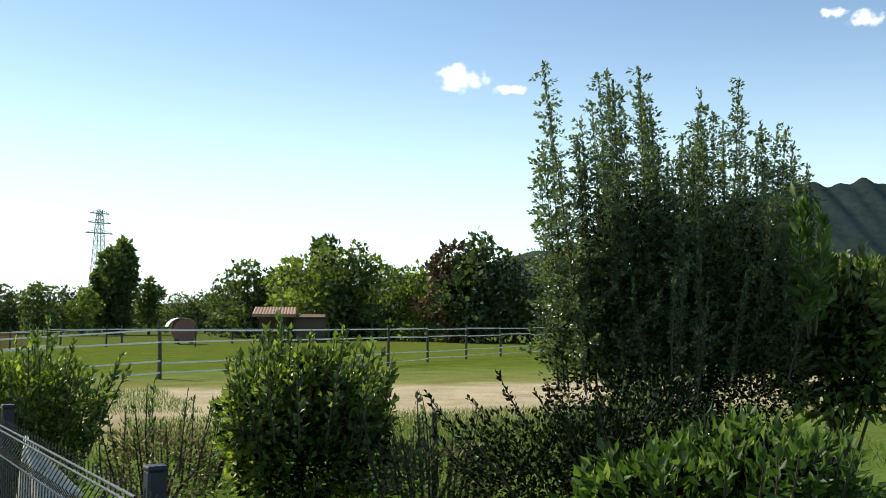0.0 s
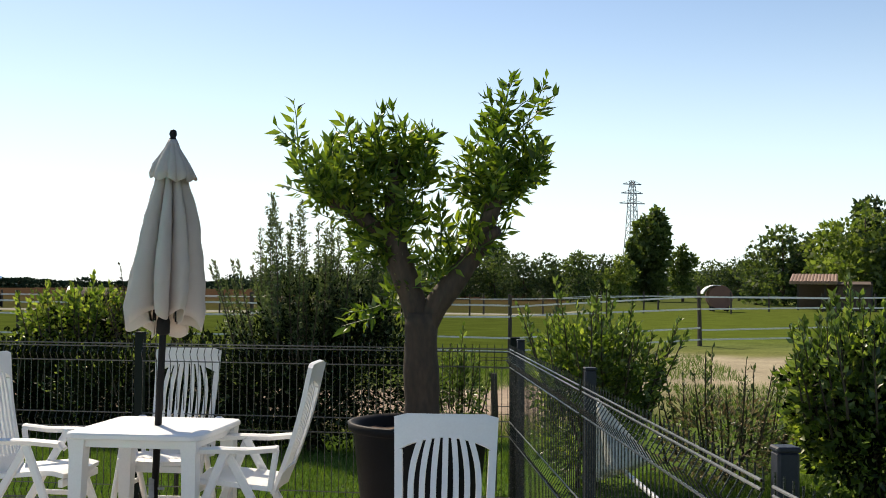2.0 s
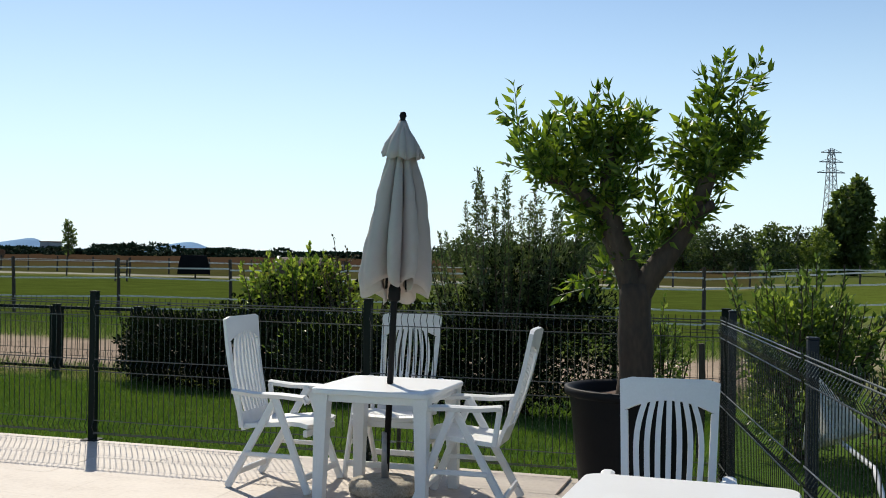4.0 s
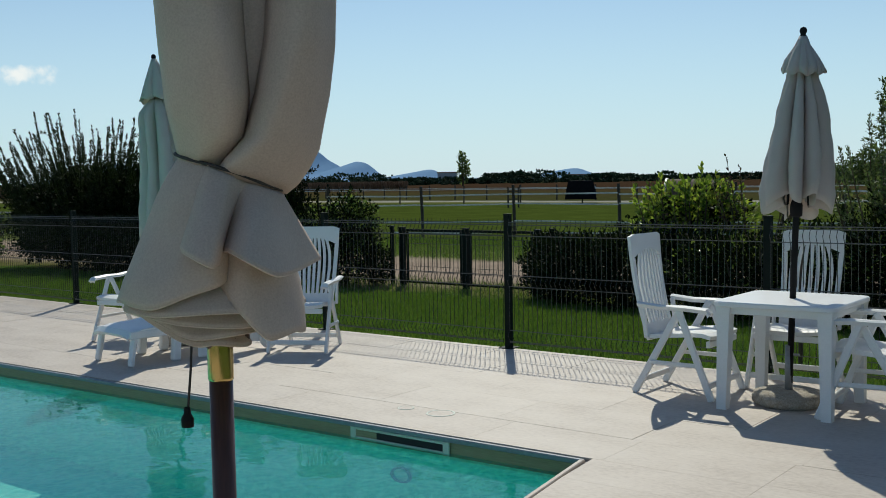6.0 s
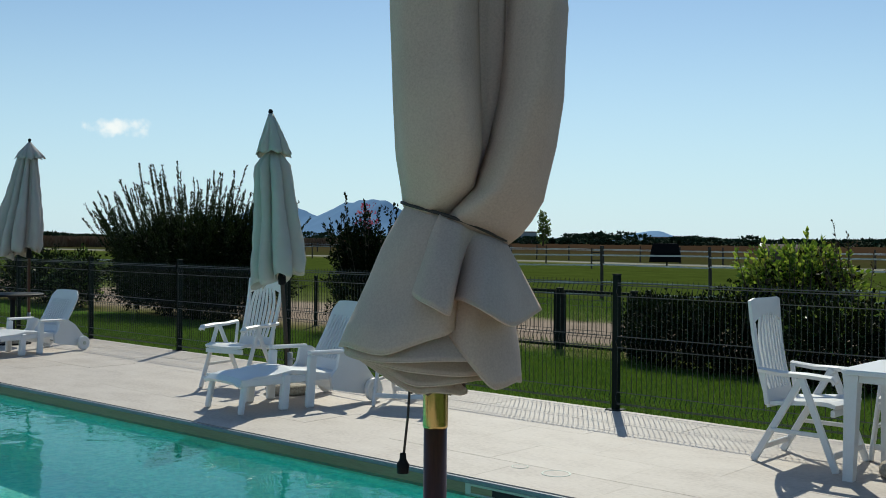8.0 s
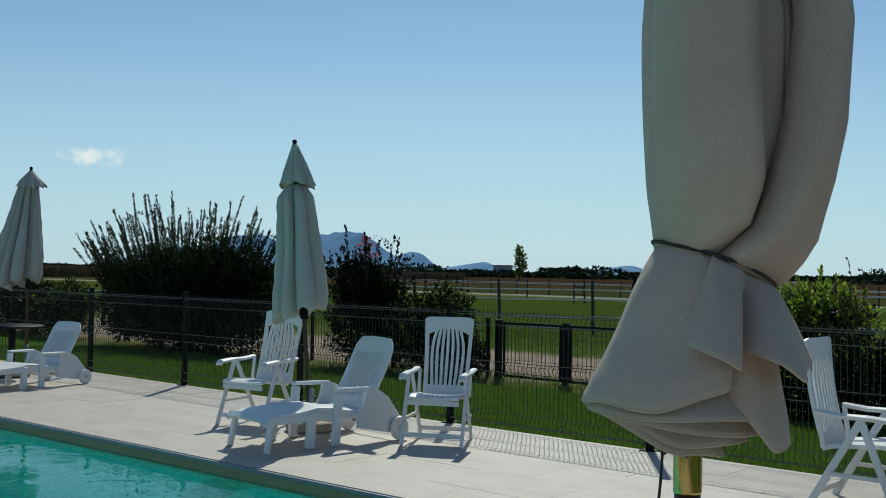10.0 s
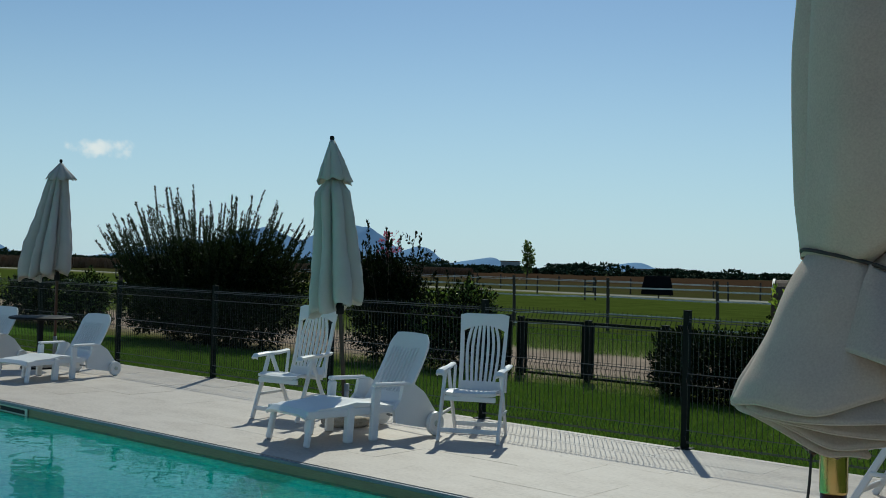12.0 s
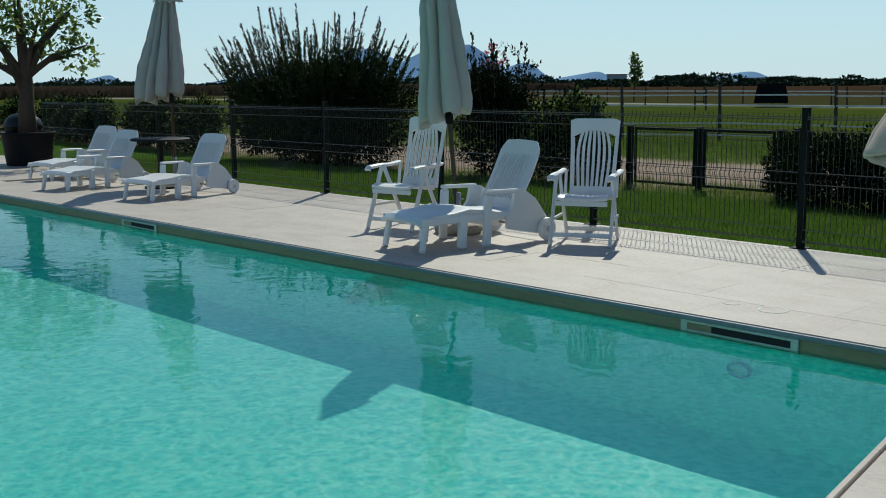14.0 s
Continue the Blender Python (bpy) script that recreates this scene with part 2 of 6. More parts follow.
M["far_wood"] = material("far_leaves", [(0.022, 0.042, 0.022), (0.04, 0.07, 0.035)], 0.95, 0.2, 2, 0.5, coords="World", spec=0.1)
M["plaster"] = material("far_plaster", [(0.30, 0.32, 0.34), (0.38, 0.40, 0.42)], 0.9, 0.3, 3, 0.0)


def leaf(name, stops, rough=0.45, sheer=0.35, random=0.5, spec=0.5):
    M[name] = material(name, stops, rough, 2.0, 9.0, 0.0, sheer=sheer, random=random, spec=spec)


leaf("leaf_citrus", [(0.045, 0.085, 0.012), (0.10, 0.17, 0.02), (0.22, 0.29, 0.04)], 0.35, 0.5)
leaf("leaf_shrub", [(0.045, 0.078, 0.023), (0.088, 0.145, 0.040), (0.19, 0.25, 0.085)], 0.32, 0.5, spec=0.7)
leaf("leaf_privet", [(0.048, 0.080, 0.038), (0.090, 0.135, 0.064), (0.17, 0.22, 0.12)], 0.30, 0.45, spec=0.7)
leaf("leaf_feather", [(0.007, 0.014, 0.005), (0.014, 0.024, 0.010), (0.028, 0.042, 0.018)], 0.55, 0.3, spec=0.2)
leaf("leaf_grey", [(0.040, 0.064, 0.030), (0.078, 0.115, 0.054), (0.14, 0.18, 0.095)], 0.45, 0.45)
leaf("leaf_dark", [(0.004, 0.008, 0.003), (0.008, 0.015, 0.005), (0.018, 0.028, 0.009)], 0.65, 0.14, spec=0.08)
leaf("leaf_bright", [(0.07, 0.12, 0.024), (0.13, 0.20, 0.038), (0.27, 0.33, 0.085)], 0.42, 0.6)
leaf("leaf_broad", [(0.032, 0.07, 0.016), (0.062, 0.125, 0.030), (0.115, 0.19, 0.052)], 0.5, 0.4, spec=0.25)
leaf("leaf_yellow", [(0.08, 0.10, 0.02), (0.17, 0.19, 0.04), (0.28, 0.28, 0.07)], 0.5)
leaf("leaf_tree", [(0.055, 0.085, 0.028), (0.09, 0.135, 0.045), (0.14, 0.19, 0.07)], 0.6, 0.45, spec=0.25)
leaf("leaf_tree_light", [(0.085, 0.13, 0.03), (0.14, 0.195, 0.05), (0.21, 0.26, 0.085)], 0.6, 0.5, spec=0.25)
leaf("leaf_tree_dark", [(0.034, 0.055, 0.026), (0.056, 0.085, 0.04), (0.085, 0.12, 0.058)], 0.7, 0.35, spec=0.2)
leaf("leaf_red", [(0.05, 0.028, 0.015), (0.09, 0.05, 0.025), (0.10, 0.10, 0.03)], 0.6, 0.3)
leaf("petal", [(0.30, 0.04, 0.09), (0.45, 0.09, 0.16), (0.5, 0.2, 0.25)], 0.6, 0.4)
leaf("straw", [(0.18, 0.14, 0.07), (0.28, 0.22, 0.12), (0.36, 0.30, 0.18)], 0.8, 0.3)
leaf("twig", [(0.05, 0.035, 0.022), (0.09, 0.065, 0.042)], 0.9, 0.0)


def water_material():
    m = bpy.data.materials.new("pool_water")
    m.use_nodes = True
    nt = m.node_tree
    nt.nodes.clear()
    N, L = nt.nodes.new, nt.links.new
    out = N("ShaderNodeOutputMaterial")
    geo = N("ShaderNodeNewGeometry")
    n1 = N("ShaderNodeTexNoise")
    n1.inputs["Scale"].default_value = 3.2
    n1.inputs["Detail"].default_value = 3
    n1.inputs["Distortion"].default_value = 0.6
    L(geo.outputs["Position"], n1.inputs["Vector"])
    b = N("ShaderNodeBump")
    b.inputs["Strength"].default_value = 0.09
    b.inputs["Distance"].default_value = 0.05
    L(n1.outputs["Fac"], b.inputs["Height"])
    fres = N("ShaderNodeFresnel")
    fres.inputs["IOR"].default_value = 1.33
    L(b.outputs[0], fres.inputs["Normal"])
    tr = N("ShaderNodeBsdfTransparent")
    # caustic light painted into the water's tint as brighter cell edges
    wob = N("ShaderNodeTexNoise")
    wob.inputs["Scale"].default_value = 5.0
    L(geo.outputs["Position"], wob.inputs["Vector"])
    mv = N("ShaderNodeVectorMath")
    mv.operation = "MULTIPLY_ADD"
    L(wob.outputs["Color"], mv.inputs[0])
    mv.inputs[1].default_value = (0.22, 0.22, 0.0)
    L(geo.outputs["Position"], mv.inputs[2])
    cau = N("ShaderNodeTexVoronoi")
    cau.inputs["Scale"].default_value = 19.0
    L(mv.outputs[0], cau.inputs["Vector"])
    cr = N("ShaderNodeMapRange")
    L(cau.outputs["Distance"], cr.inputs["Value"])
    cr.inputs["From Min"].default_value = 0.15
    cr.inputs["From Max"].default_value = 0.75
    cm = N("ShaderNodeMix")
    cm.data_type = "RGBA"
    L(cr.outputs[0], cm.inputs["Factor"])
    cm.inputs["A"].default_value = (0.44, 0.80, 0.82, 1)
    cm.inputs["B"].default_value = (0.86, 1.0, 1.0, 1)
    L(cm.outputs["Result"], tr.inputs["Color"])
    gl = N("ShaderNodeBsdfGlossy")
    gl.inputs["Roughness"].default_value = 0.02
    L(b.outputs[0], gl.inputs["Normal"])
    mx = N("ShaderNodeMixShader")
    # the body of water scatters a little light back
    body = N("ShaderNodeBsdfDiffuse")
    body.inputs["Color"].default_value = (0.02, 0.62, 0.72, 1)
    deep = N("ShaderNodeMixShader")
    deep.inputs[0].default_value = 0.18
    L(tr.outputs[0], deep.inputs[1])
    L(body.outputs[0], deep.inputs[2])
    L(fres.outputs[0], mx.inputs[0])
    L(deep.outputs[0], mx.inputs[1])
    L(gl.outputs[0], mx.inputs[2])
    L(mx.outputs[0], out.inputs[0])
    return m


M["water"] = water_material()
# mountain: blue air haze painted into the base colour of the far hills
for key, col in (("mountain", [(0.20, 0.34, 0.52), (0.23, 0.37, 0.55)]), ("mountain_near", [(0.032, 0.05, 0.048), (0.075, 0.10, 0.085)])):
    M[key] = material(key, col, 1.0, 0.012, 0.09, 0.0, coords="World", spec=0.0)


# ---- mesh tools ----
class Shape:
    """Vertices and faces that grow piece by piece into one mesh."""

    def __init__(self):
        self.v, self.f = [], []

    def add(self, verts, faces):
        k = len(self.v)
        self.v += [tuple(p) for p in verts]
        self.f += [tuple(i + k for i in face) for face in faces]
        return self

    def box(self, size, at=(0, 0, 0), m=None, bevel=0.006):
        """A box with chamfered edges, centred at a point, turned by m."""
        hx, hy, hz = (s / 2 for s in size)
        b = min(bevel, hx * 0.6, hy * 0.6, hz * 0.6)
        vs, idx = [], {}
        for sx in (-1, 1):
            for sy in (-1, 1):
                for sz in (-1, 1):
                    for ax in range(3):
                        idx[sx, sy, sz, ax] = len(vs)
                        vs.append(Vector((sx * (hx - (0 if ax == 0 else b)), sy * (hy - (0 if ax == 1 else b)), sz * (hz - (0 if ax == 2 else b)))))
        fs = []
        ring = [(-1, -1), (1, -1), (1, 1), (-1, 1)]
        for ax in range(3):
            for s in (-1, 1):
                key = [(s, a, c) if ax == 0 else ((c, s, a) if ax == 1 else (a, c, s)) for a, c in ring]
                face = [idx[(*q, ax)] for q in key]
                fs.append(face if s > 0 else face[::-1])
        for ax in range(3):
            o1, o2 = (ax + 1) % 3, (ax + 2) % 3
            for s1 in (-1, 1):
                for s2 in (-1, 1):
                    lo, hi = [0, 0, 0], [0, 0, 0]
                    lo[ax], hi[ax] = -1, 1
                    lo[o1] = hi[o1] = s1
                    lo[o2] = hi[o2] = s2
                    face = [idx[(*lo, o1)], idx[(*hi, o1)], idx[(*hi, o2)], idx[(*lo, o2)]]
                    fs.append(face if s1 * s2 < 0 else face[::-1])
        for sx in (-1, 1):
            for sy in (-1, 1):
                for sz in (-1, 1):
                    face = [idx[sx, sy, sz, ax] for ax in range(3)]
                    fs.append(face if sx * sy * sz > 0 else face[::-1])
        t = Matrix.Translation(at) @ (m.to_4x4() if m else Matrix.Identity(4))
        return self.add([t @ p for p in vs], fs)

    def bar(self, a, b, wide, deep, bevel=0.005, side=(1, 0, 0)):
        """A rectangular bar from a to b; wide lies along side as nearly as it can."""
        a, b = Vector(a), Vector(b)
        z = (b - a).normalized()
        x = Vector(side) - z * z.dot(Vector(side))
        x = x.normalized() if x.length > 1e-4 else z.orthogonal().normalized()
        y = z.cross(x)
        return self.box((wide, deep, (b - a).length), (a + b) / 2, Matrix((x, y, z)).transposed(), bevel)

    def tube(self, pts, radii, n=10, caps=True):
        """A round tube along points with a radius for each."""
        pts = [Vector(p) for p in pts]
        if isinstance(radii, (int, float)):
            radii = [radii] * len(pts)
        vs, fs, ref = [], [], None
        for i, p in enumerate(pts):
            d = (pts[min(i + 1, len(pts) - 1)] - pts[max(i - 1, 0)]).normalized()
            if ref is None:
                ref = d.orthogonal().normalized()
            ref = (ref - d * d.dot(ref)).normalized()
            o = d.cross(ref)
            for k in range(n):
                a = 2 * math.pi * k / n
                vs.append(p + (ref * math.cos(a) + o * math.sin(a)) * radii[i])
        for i in range(len(pts) - 1):
            for k in range(n):
                fs.append((i * n + k, i * n + (k + 1) % n, (i + 1) * n + (k + 1) % n, (i + 1) * n + k))
        if caps:
            fs.append(tuple(range(n))[::-1])
            fs.append(tuple(range((len(pts) - 1) * n, len(pts) * n)))
        return self.add(vs, fs)

    def lathe(self, profile, at=(0, 0, 0), n=32, m=None):
        """A turned shape about z from (radius, height) pairs."""
        t = Matrix.Translation(at) @ (m.to_4x4() if m else Matrix.Identity(4))
        vs, fs = [], []
        for r, z in profile:
            for k in range(n):
                a = 2 * math.pi * k / n
                vs.append(t @ Vector((r * math.cos(a), r * math.sin(a), z)))
        for i in range(len(profile) - 1):
            for k in range(n):
                fs.append((i * n + k, i * n + (k + 1) % n, (i + 1) * n + (k + 1) % n, (i + 1) * n + k))
        return self.add(vs, fs)

    def slab(self, outline, z0, z1):
        """A flat slab with the given outline, counter-clockwise seen from above."""
        n = len(outline)
        vs = [(x, y, z0) for x, y in outline] + [(x, y, z1) for x, y in outline]
        fs = [tuple(range(n))[::-1], tuple(range(n, 2 * n))]
        fs += [(i, (i + 1) % n, n + (i + 1) % n, n + i) for i in range(n)]
        return self.add(vs, fs)

    def sheet(self, grid, thick=0.0):
        """A quad sheet from rows of points, with a thickness along its normals where given."""
        rows, cols = len(grid), len(grid[0])
        pts = [Vector(p) for row in grid for p in row]
        fs = [(r * cols + c, r * cols + c + 1, (r + 1) * cols + c + 1, (r + 1) * cols + c) for r in range(rows - 1) for c in range(cols - 1)]
        if thick <= 0:
            return self.add(pts, fs)
        nor = []
        for r in range(rows):
            for c in range(cols):
                du = pts[r * cols + min(c + 1, cols - 1)] - pts[r * cols + max(c - 1, 0)]
                dv = pts[min(r + 1, rows - 1) * cols + c] - pts[max(r - 1, 0) * cols + c]
                nn = du.cross(dv)
                nor.append(nn.normalized() if nn.length > 1e-9 else Vector((0, 0, 1)))
        back = [p - q * thick for p, q in zip(pts, nor)]
        k = len(pts)
        fs2 = list(fs) + [tuple(i + k for i in f)[::-1] for f in fs]
        rim = [c for c in range(cols)] + [r * cols + cols - 1 for r in range(1, rows)] + [(rows - 1) * cols + c for c in range(cols - 2, -1, -1)] + [r * cols for r in range(rows - 2, 0, -1)]
        for i in range(len(rim)):
            a, b = rim[i], rim[(i + 1) % len(rim)]
            fs2.append((b, a, a + k, b + k))
        return self.add(pts + back, fs2)

    def mesh(self, name, mat, smooth=False):
        me = bpy.data.meshes.new(name)
        me.from_pydata(self.v, [], self.f)
        me.materials.append(mat)
        if smooth:
            me.polygons.foreach_set("use_smooth", [True] * len(me.polygons))
        me.update()
        return me


def part(name, shape, mat, parent, label="", smooth=False, at=None):
    ob = new(name, shape if isinstance(shape, bpy.types.Mesh) else shape.mesh(name, mat, smooth))
    ob.parent = parent
    if at is not None:
        ob.matrix_basis = at
    if label:
        ob["label"] = label
    return ob


def thing(name, label, category, group="", kind="", at=None):
    ob = new(name)
    ob.empty_display_size = 0.1
    if at is not None:
        ob.matrix_basis = at
    return tagged(ob, label, category, group, kind)


def solid(name, shape, mat, label, category, group="", kind="", smooth=False, at=None):
    ob = new(name, shape.mesh(name, mat, smooth))
    if at is not None:
        ob.matrix_basis = at
    return tagged(ob, label, category, group, kind)


# ---- leaves ----
LEAF_V = np.array([(0, 0, 0), (-0.5, 0.42, 0.10), (0, 0.5, 0.0), (0.5, 0.42, 0.10), (0, 1.0, -0.12)])
LEAF_F = np.array([(0, 2, 1), (0, 3, 2), (1, 2, 4), (2, 3, 4)])


def leaves_mesh(name, places, dirs, length, width, mat, rng, spread=0.35):
    """A mesh of small folded leaves at places, each along its direction with random roll and size."""
    n = len(places)
    d = dirs / np.maximum(1e-6, np.linalg.norm(dirs, axis=1, keepdims=True))
    r = rng.normal(size=(n, 3))
    s = np.cross(d, r)
    s /= np.maximum(1e-6, np.linalg.norm(s, axis=1, keepdims=True))
    u = np.cross(s, d)
    size = rng.uniform(1 - spread, 1 + spread, n)[:, None]
    v = places[:, None, :] + (LEAF_V[None, :, 0:1] * s[:, None, :] * width + LEAF_V[None, :, 1:2] * d[:, None, :] * length + LEAF_V[None, :, 2:3] * u[:, None, :] * length) * size[:, None, :]
    faces = (LEAF_F[None] + 5 * np.arange(n)[:, None, None]).reshape(-1, 3)
    me = bpy.data.meshes.new(name)
    nv, nf = 5 * n, len(faces)
    me.vertices.add(nv)
    me.vertices.foreach_set("co", v.reshape(-1))
    me.loops.add(nf * 3)
    me.loops.foreach_set("vertex_index", faces.reshape(-1).astype(np.int32))
    me.polygons.add(nf)
    me.polygons.foreach_set("loop_start", np.arange(0, nf * 3, 3, dtype=np.int32))
    me.materials.append(mat)
    me.update(calc_edges=True)
    return me


def stems_leaves(stems, per_metre, rng, out=0.6, up=0.5, bare=0.0, jitter=0.02):
    """Places and directions of leaves along stems; a stem is an array of points from base to tip."""
    ps, ds = [], []
    for st in stems:
        seg = np.diff(st, axis=0)
        ln = np.linalg.norm(seg, axis=1)
        total = ln.sum()
        n = max(1, int(total * per_metre * (1 - bare)))
        t = np.sort(rng.uniform(bare, 1, n)) * total
        cum = np.concatenate(([0], np.cumsum(ln)))
        i = np.clip(np.searchsorted(cum, t) - 1, 0, len(seg) - 1)
        f = ((t - cum[i]) / np.maximum(1e-6, ln[i]))[:, None]
        p = st[i] + seg[i] * f
        along = seg[i] / np.maximum(1e-6, ln[i])[:, None]
        q = rng.normal(size=(n, 3))
        q -= along * (q * along).sum(1, keepdims=True)
        q /= np.maximum(1e-6, np.linalg.norm(q, axis=1, keepdims=True))
        ps.append(p + q * jitter * (1.0 - 0.8 * (t / total)[:, None]))
        tip = (t / total)[:, None] ** 2
        ds.append(q * out * (1 - 0.55 * tip) + along * (up + 0.45 * tip) + rng.normal(size=(n, 3)) * 0.15)
    return np.concatenate(ps), np.concatenate(ds)


def shoot(base, direction, length, rng, bend=0.25, lift=0.2, n=6):
    """A gently curved shoot as points."""
    p = np.array(base, float)
    d = np.array(direction, float)
    d /= np.linalg.norm(d)
    pts = [p.copy()]
    for _ in range(n):
        d = d + rng.normal(size=3) * bend / n + np.array((0, 0, lift)) / n
        d /= np.linalg.norm(d)
        p = p + d * length / n
        pts.append(p.copy())
    return np.array(pts)


def crown_points(blobs, count, rng, shell=0.55):
    """Random places and outward directions in a union of ellipsoids (x, y, z, rx, ry, rz), mostly near their skins, with gaps."""
    vol = np.array([b[3] * b[4] + b[3] * b[5] + b[4] * b[5] for b in blobs])
    pick = rng.choice(len(blobs), count, p=vol / vol.sum())
    B = np.array(blobs, float)[pick]
    d = rng.normal(size=(count, 3))
    d /= np.linalg.norm(d, axis=1, keepdims=True)
    r = shell + (1 - shell) * rng.uniform(0, 1, count) ** 0.6
    bump = 1 + 0.16 * np.sin(d[:, 0] * 9 + pick * 1.7) * np.sin(d[:, 1] * 8 + pick) + 0.12 * np.sin(d[:, 2] * 11 + pick * 2.3)
    p = B[:, :3] + d * B[:, 3:] * (r * bump)[:, None]
    return p, d


def grow_bush(name, at, label, category, blobs=(), count=3000, leaf_len=0.06, leaf_wide=0.03, mat="leaf_shrub", shoots=0, shoot_len=1.0, shoot_spread=0.5, shoot_base=0.4,
              per_metre=60, lean=(0, 0, 0), group="", seed=1, shoot_leaf=1.0, out=0.7, flowers=0, flower_at=None, rise=0.0, side_twigs=0, extra=None, core=True, extra_frac=0.0, columns=(), fan=0.35, side_len=1.0, column_from=1.0, column_twigs=6, column_wide=1.0, shoot_mat=None, wood_mat="twig"):
    """A shrub: stems from the ground, a dense crown of single leaves, and long leafy shoots that stand out of it."""
    rng = np.random.default_rng(seed)
    base = thing(name, label, category, group, at=pose(*at))
    wood = Shape()
    stems = []
    B = np.array(blobs, float) if len(blobs) else np.zeros((0, 6))
    for b in B:
        for _ in range(3):
            foot = (rng.normal() * 0.12 * b[3], rng.normal() * 0.12 * b[4], 0)
            tip = b[:3] + rng.normal(size=3) * b[3:] * 0.3
            mid = (np.array(foot) + tip) / 2 + rng.normal(size=3) * 0.06
            wood.tube([foot, mid, tip], [0.022, 0.014, 0.005], 6)
    for k in range(shoots):
        a = rng.uniform(0, 2 * math.pi)
        rad = math.sqrt(rng.uniform(0, 1))
        foot = np.array((math.cos(a) * rad * shoot_spread, math.sin(a) * rad * shoot_spread * 0.7, shoot_base + rng.uniform(-0.1, 0.1)))
        outw = np.array((math.cos(a) * rad * fan, math.sin(a) * rad * fan * 0.85, 1.0)) + np.array(lean)
        s = shoot(foot, outw, shoot_len * rng.uniform(0.6, 1.0) * (1.15 - 0.35 * rad), rng, 0.22, 0.15 + rise)
        stems.append(s)
        wood.tube(s, list(np.linspace(0.011, 0.003, len(s))), 5)
        for _ in range(side_twigs):
            i = rng.integers(1, len(s) - 1)
            q = rng.normal(size=3)
            q[2] = abs(q[2]) * 0.6 + 0.25
            st = shoot(s[i], q, shoot_len * side_len * rng.uniform(0.10, 0.24), rng, 0.3, 0.2, 4)
            stems.append(st)
            wood.tube(st, list(np.linspace(0.005, 0.002, len(st))), 4)
    for dx, top, n in columns:
        for q_ in range(n):
            foot = np.array((dx * 0.85 + rng.normal() * 0.06, rng.normal() * 0.25, column_from))
            s = shoot(foot, (dx * 0.07 + rng.normal() * 0.02, 0, 1), (top - column_from) * (1.0 if q_ == 0 else rng.uniform(0.70, 0.97)), rng, 0.10, 0.1, 12)
            stems.append(s)
            wood.tube(s, list(np.linspace(0.010, 0.002, len(s))), 5)
            for i in range(2, len(s)):
                for _ in range(column_twigs):
                    q = rng.normal(size=3)
                    q[2] = 0.12
                    st = shoot(s[i - 1] + (s[i] - s[i - 1]) * rng.uniform(), q, rng.uniform(0.14, 0.38) * column_wide * (1.12 - 0.85 * i / len(s)), rng, 0.3, 0.15, 3)
                    stems.append(st)
    part("branchwork", wood, M[wood_mat], base)["kind"] = "stuff"
    ps, ds = [], []
    if len(B):
        p, d = crown_points(blobs, count, rng)
        ps.append(p)
        ds.append(d + np.array((0, 0, 0.35)) + rng.normal(size=d.shape) * 0.5)
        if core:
            # shade inside the crown, put in as a layer of near-black leaves
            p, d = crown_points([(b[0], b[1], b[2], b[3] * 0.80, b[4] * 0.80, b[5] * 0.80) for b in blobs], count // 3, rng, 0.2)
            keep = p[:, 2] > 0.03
            part("inner_foliage", leaves_mesh("inner_foliage", p[keep], (d + rng.normal(size=d.shape) * 0.8)[keep], leaf_len * 1.2, leaf_wide * 1.3, M["leaf_dark"], rng), None, base, "inner leaves with the crown's shade in their colour")["kind"] = "stuff"
    if ps:
        p, d = np.concatenate(ps), np.concatenate(ds)
        keep = p[:, 2] > 0.03
        p, d = p[keep], d[keep]
        if extra:
            pick = rng.uniform(0, 1, len(p)) < extra_frac
            part("foliage", leaves_mesh("foliage", p[pick], d[pick], leaf_len, leaf_wide, M[extra], rng), None, base, "paler young leaves")["kind"] = "stuff"
            p, d = p[~pick], d[~pick]
        part("foliage", leaves_mesh("foliage", p, d, leaf_len, leaf_wide, M[mat], rng), None, base)["kind"] = "stuff"
    if stems:
        p, d = stems_leaves(stems, per_metre, rng, out, 0.45, 0.08)
        part("shoot_foliage", leaves_mesh("shoot_foliage", p, d, leaf_len * shoot_leaf, leaf_wide * shoot_leaf, M[shoot_mat or mat], rng), None, base)["kind"] = "stuff"
    if flowers:
        p, d = crown_points([flower_at], flowers, rng, 0.2)
        part("blossom", leaves_mesh("blossom", p, d, 0.05, 0.045, M["petal"], rng), None, base, "deep pink blossom")
    return base


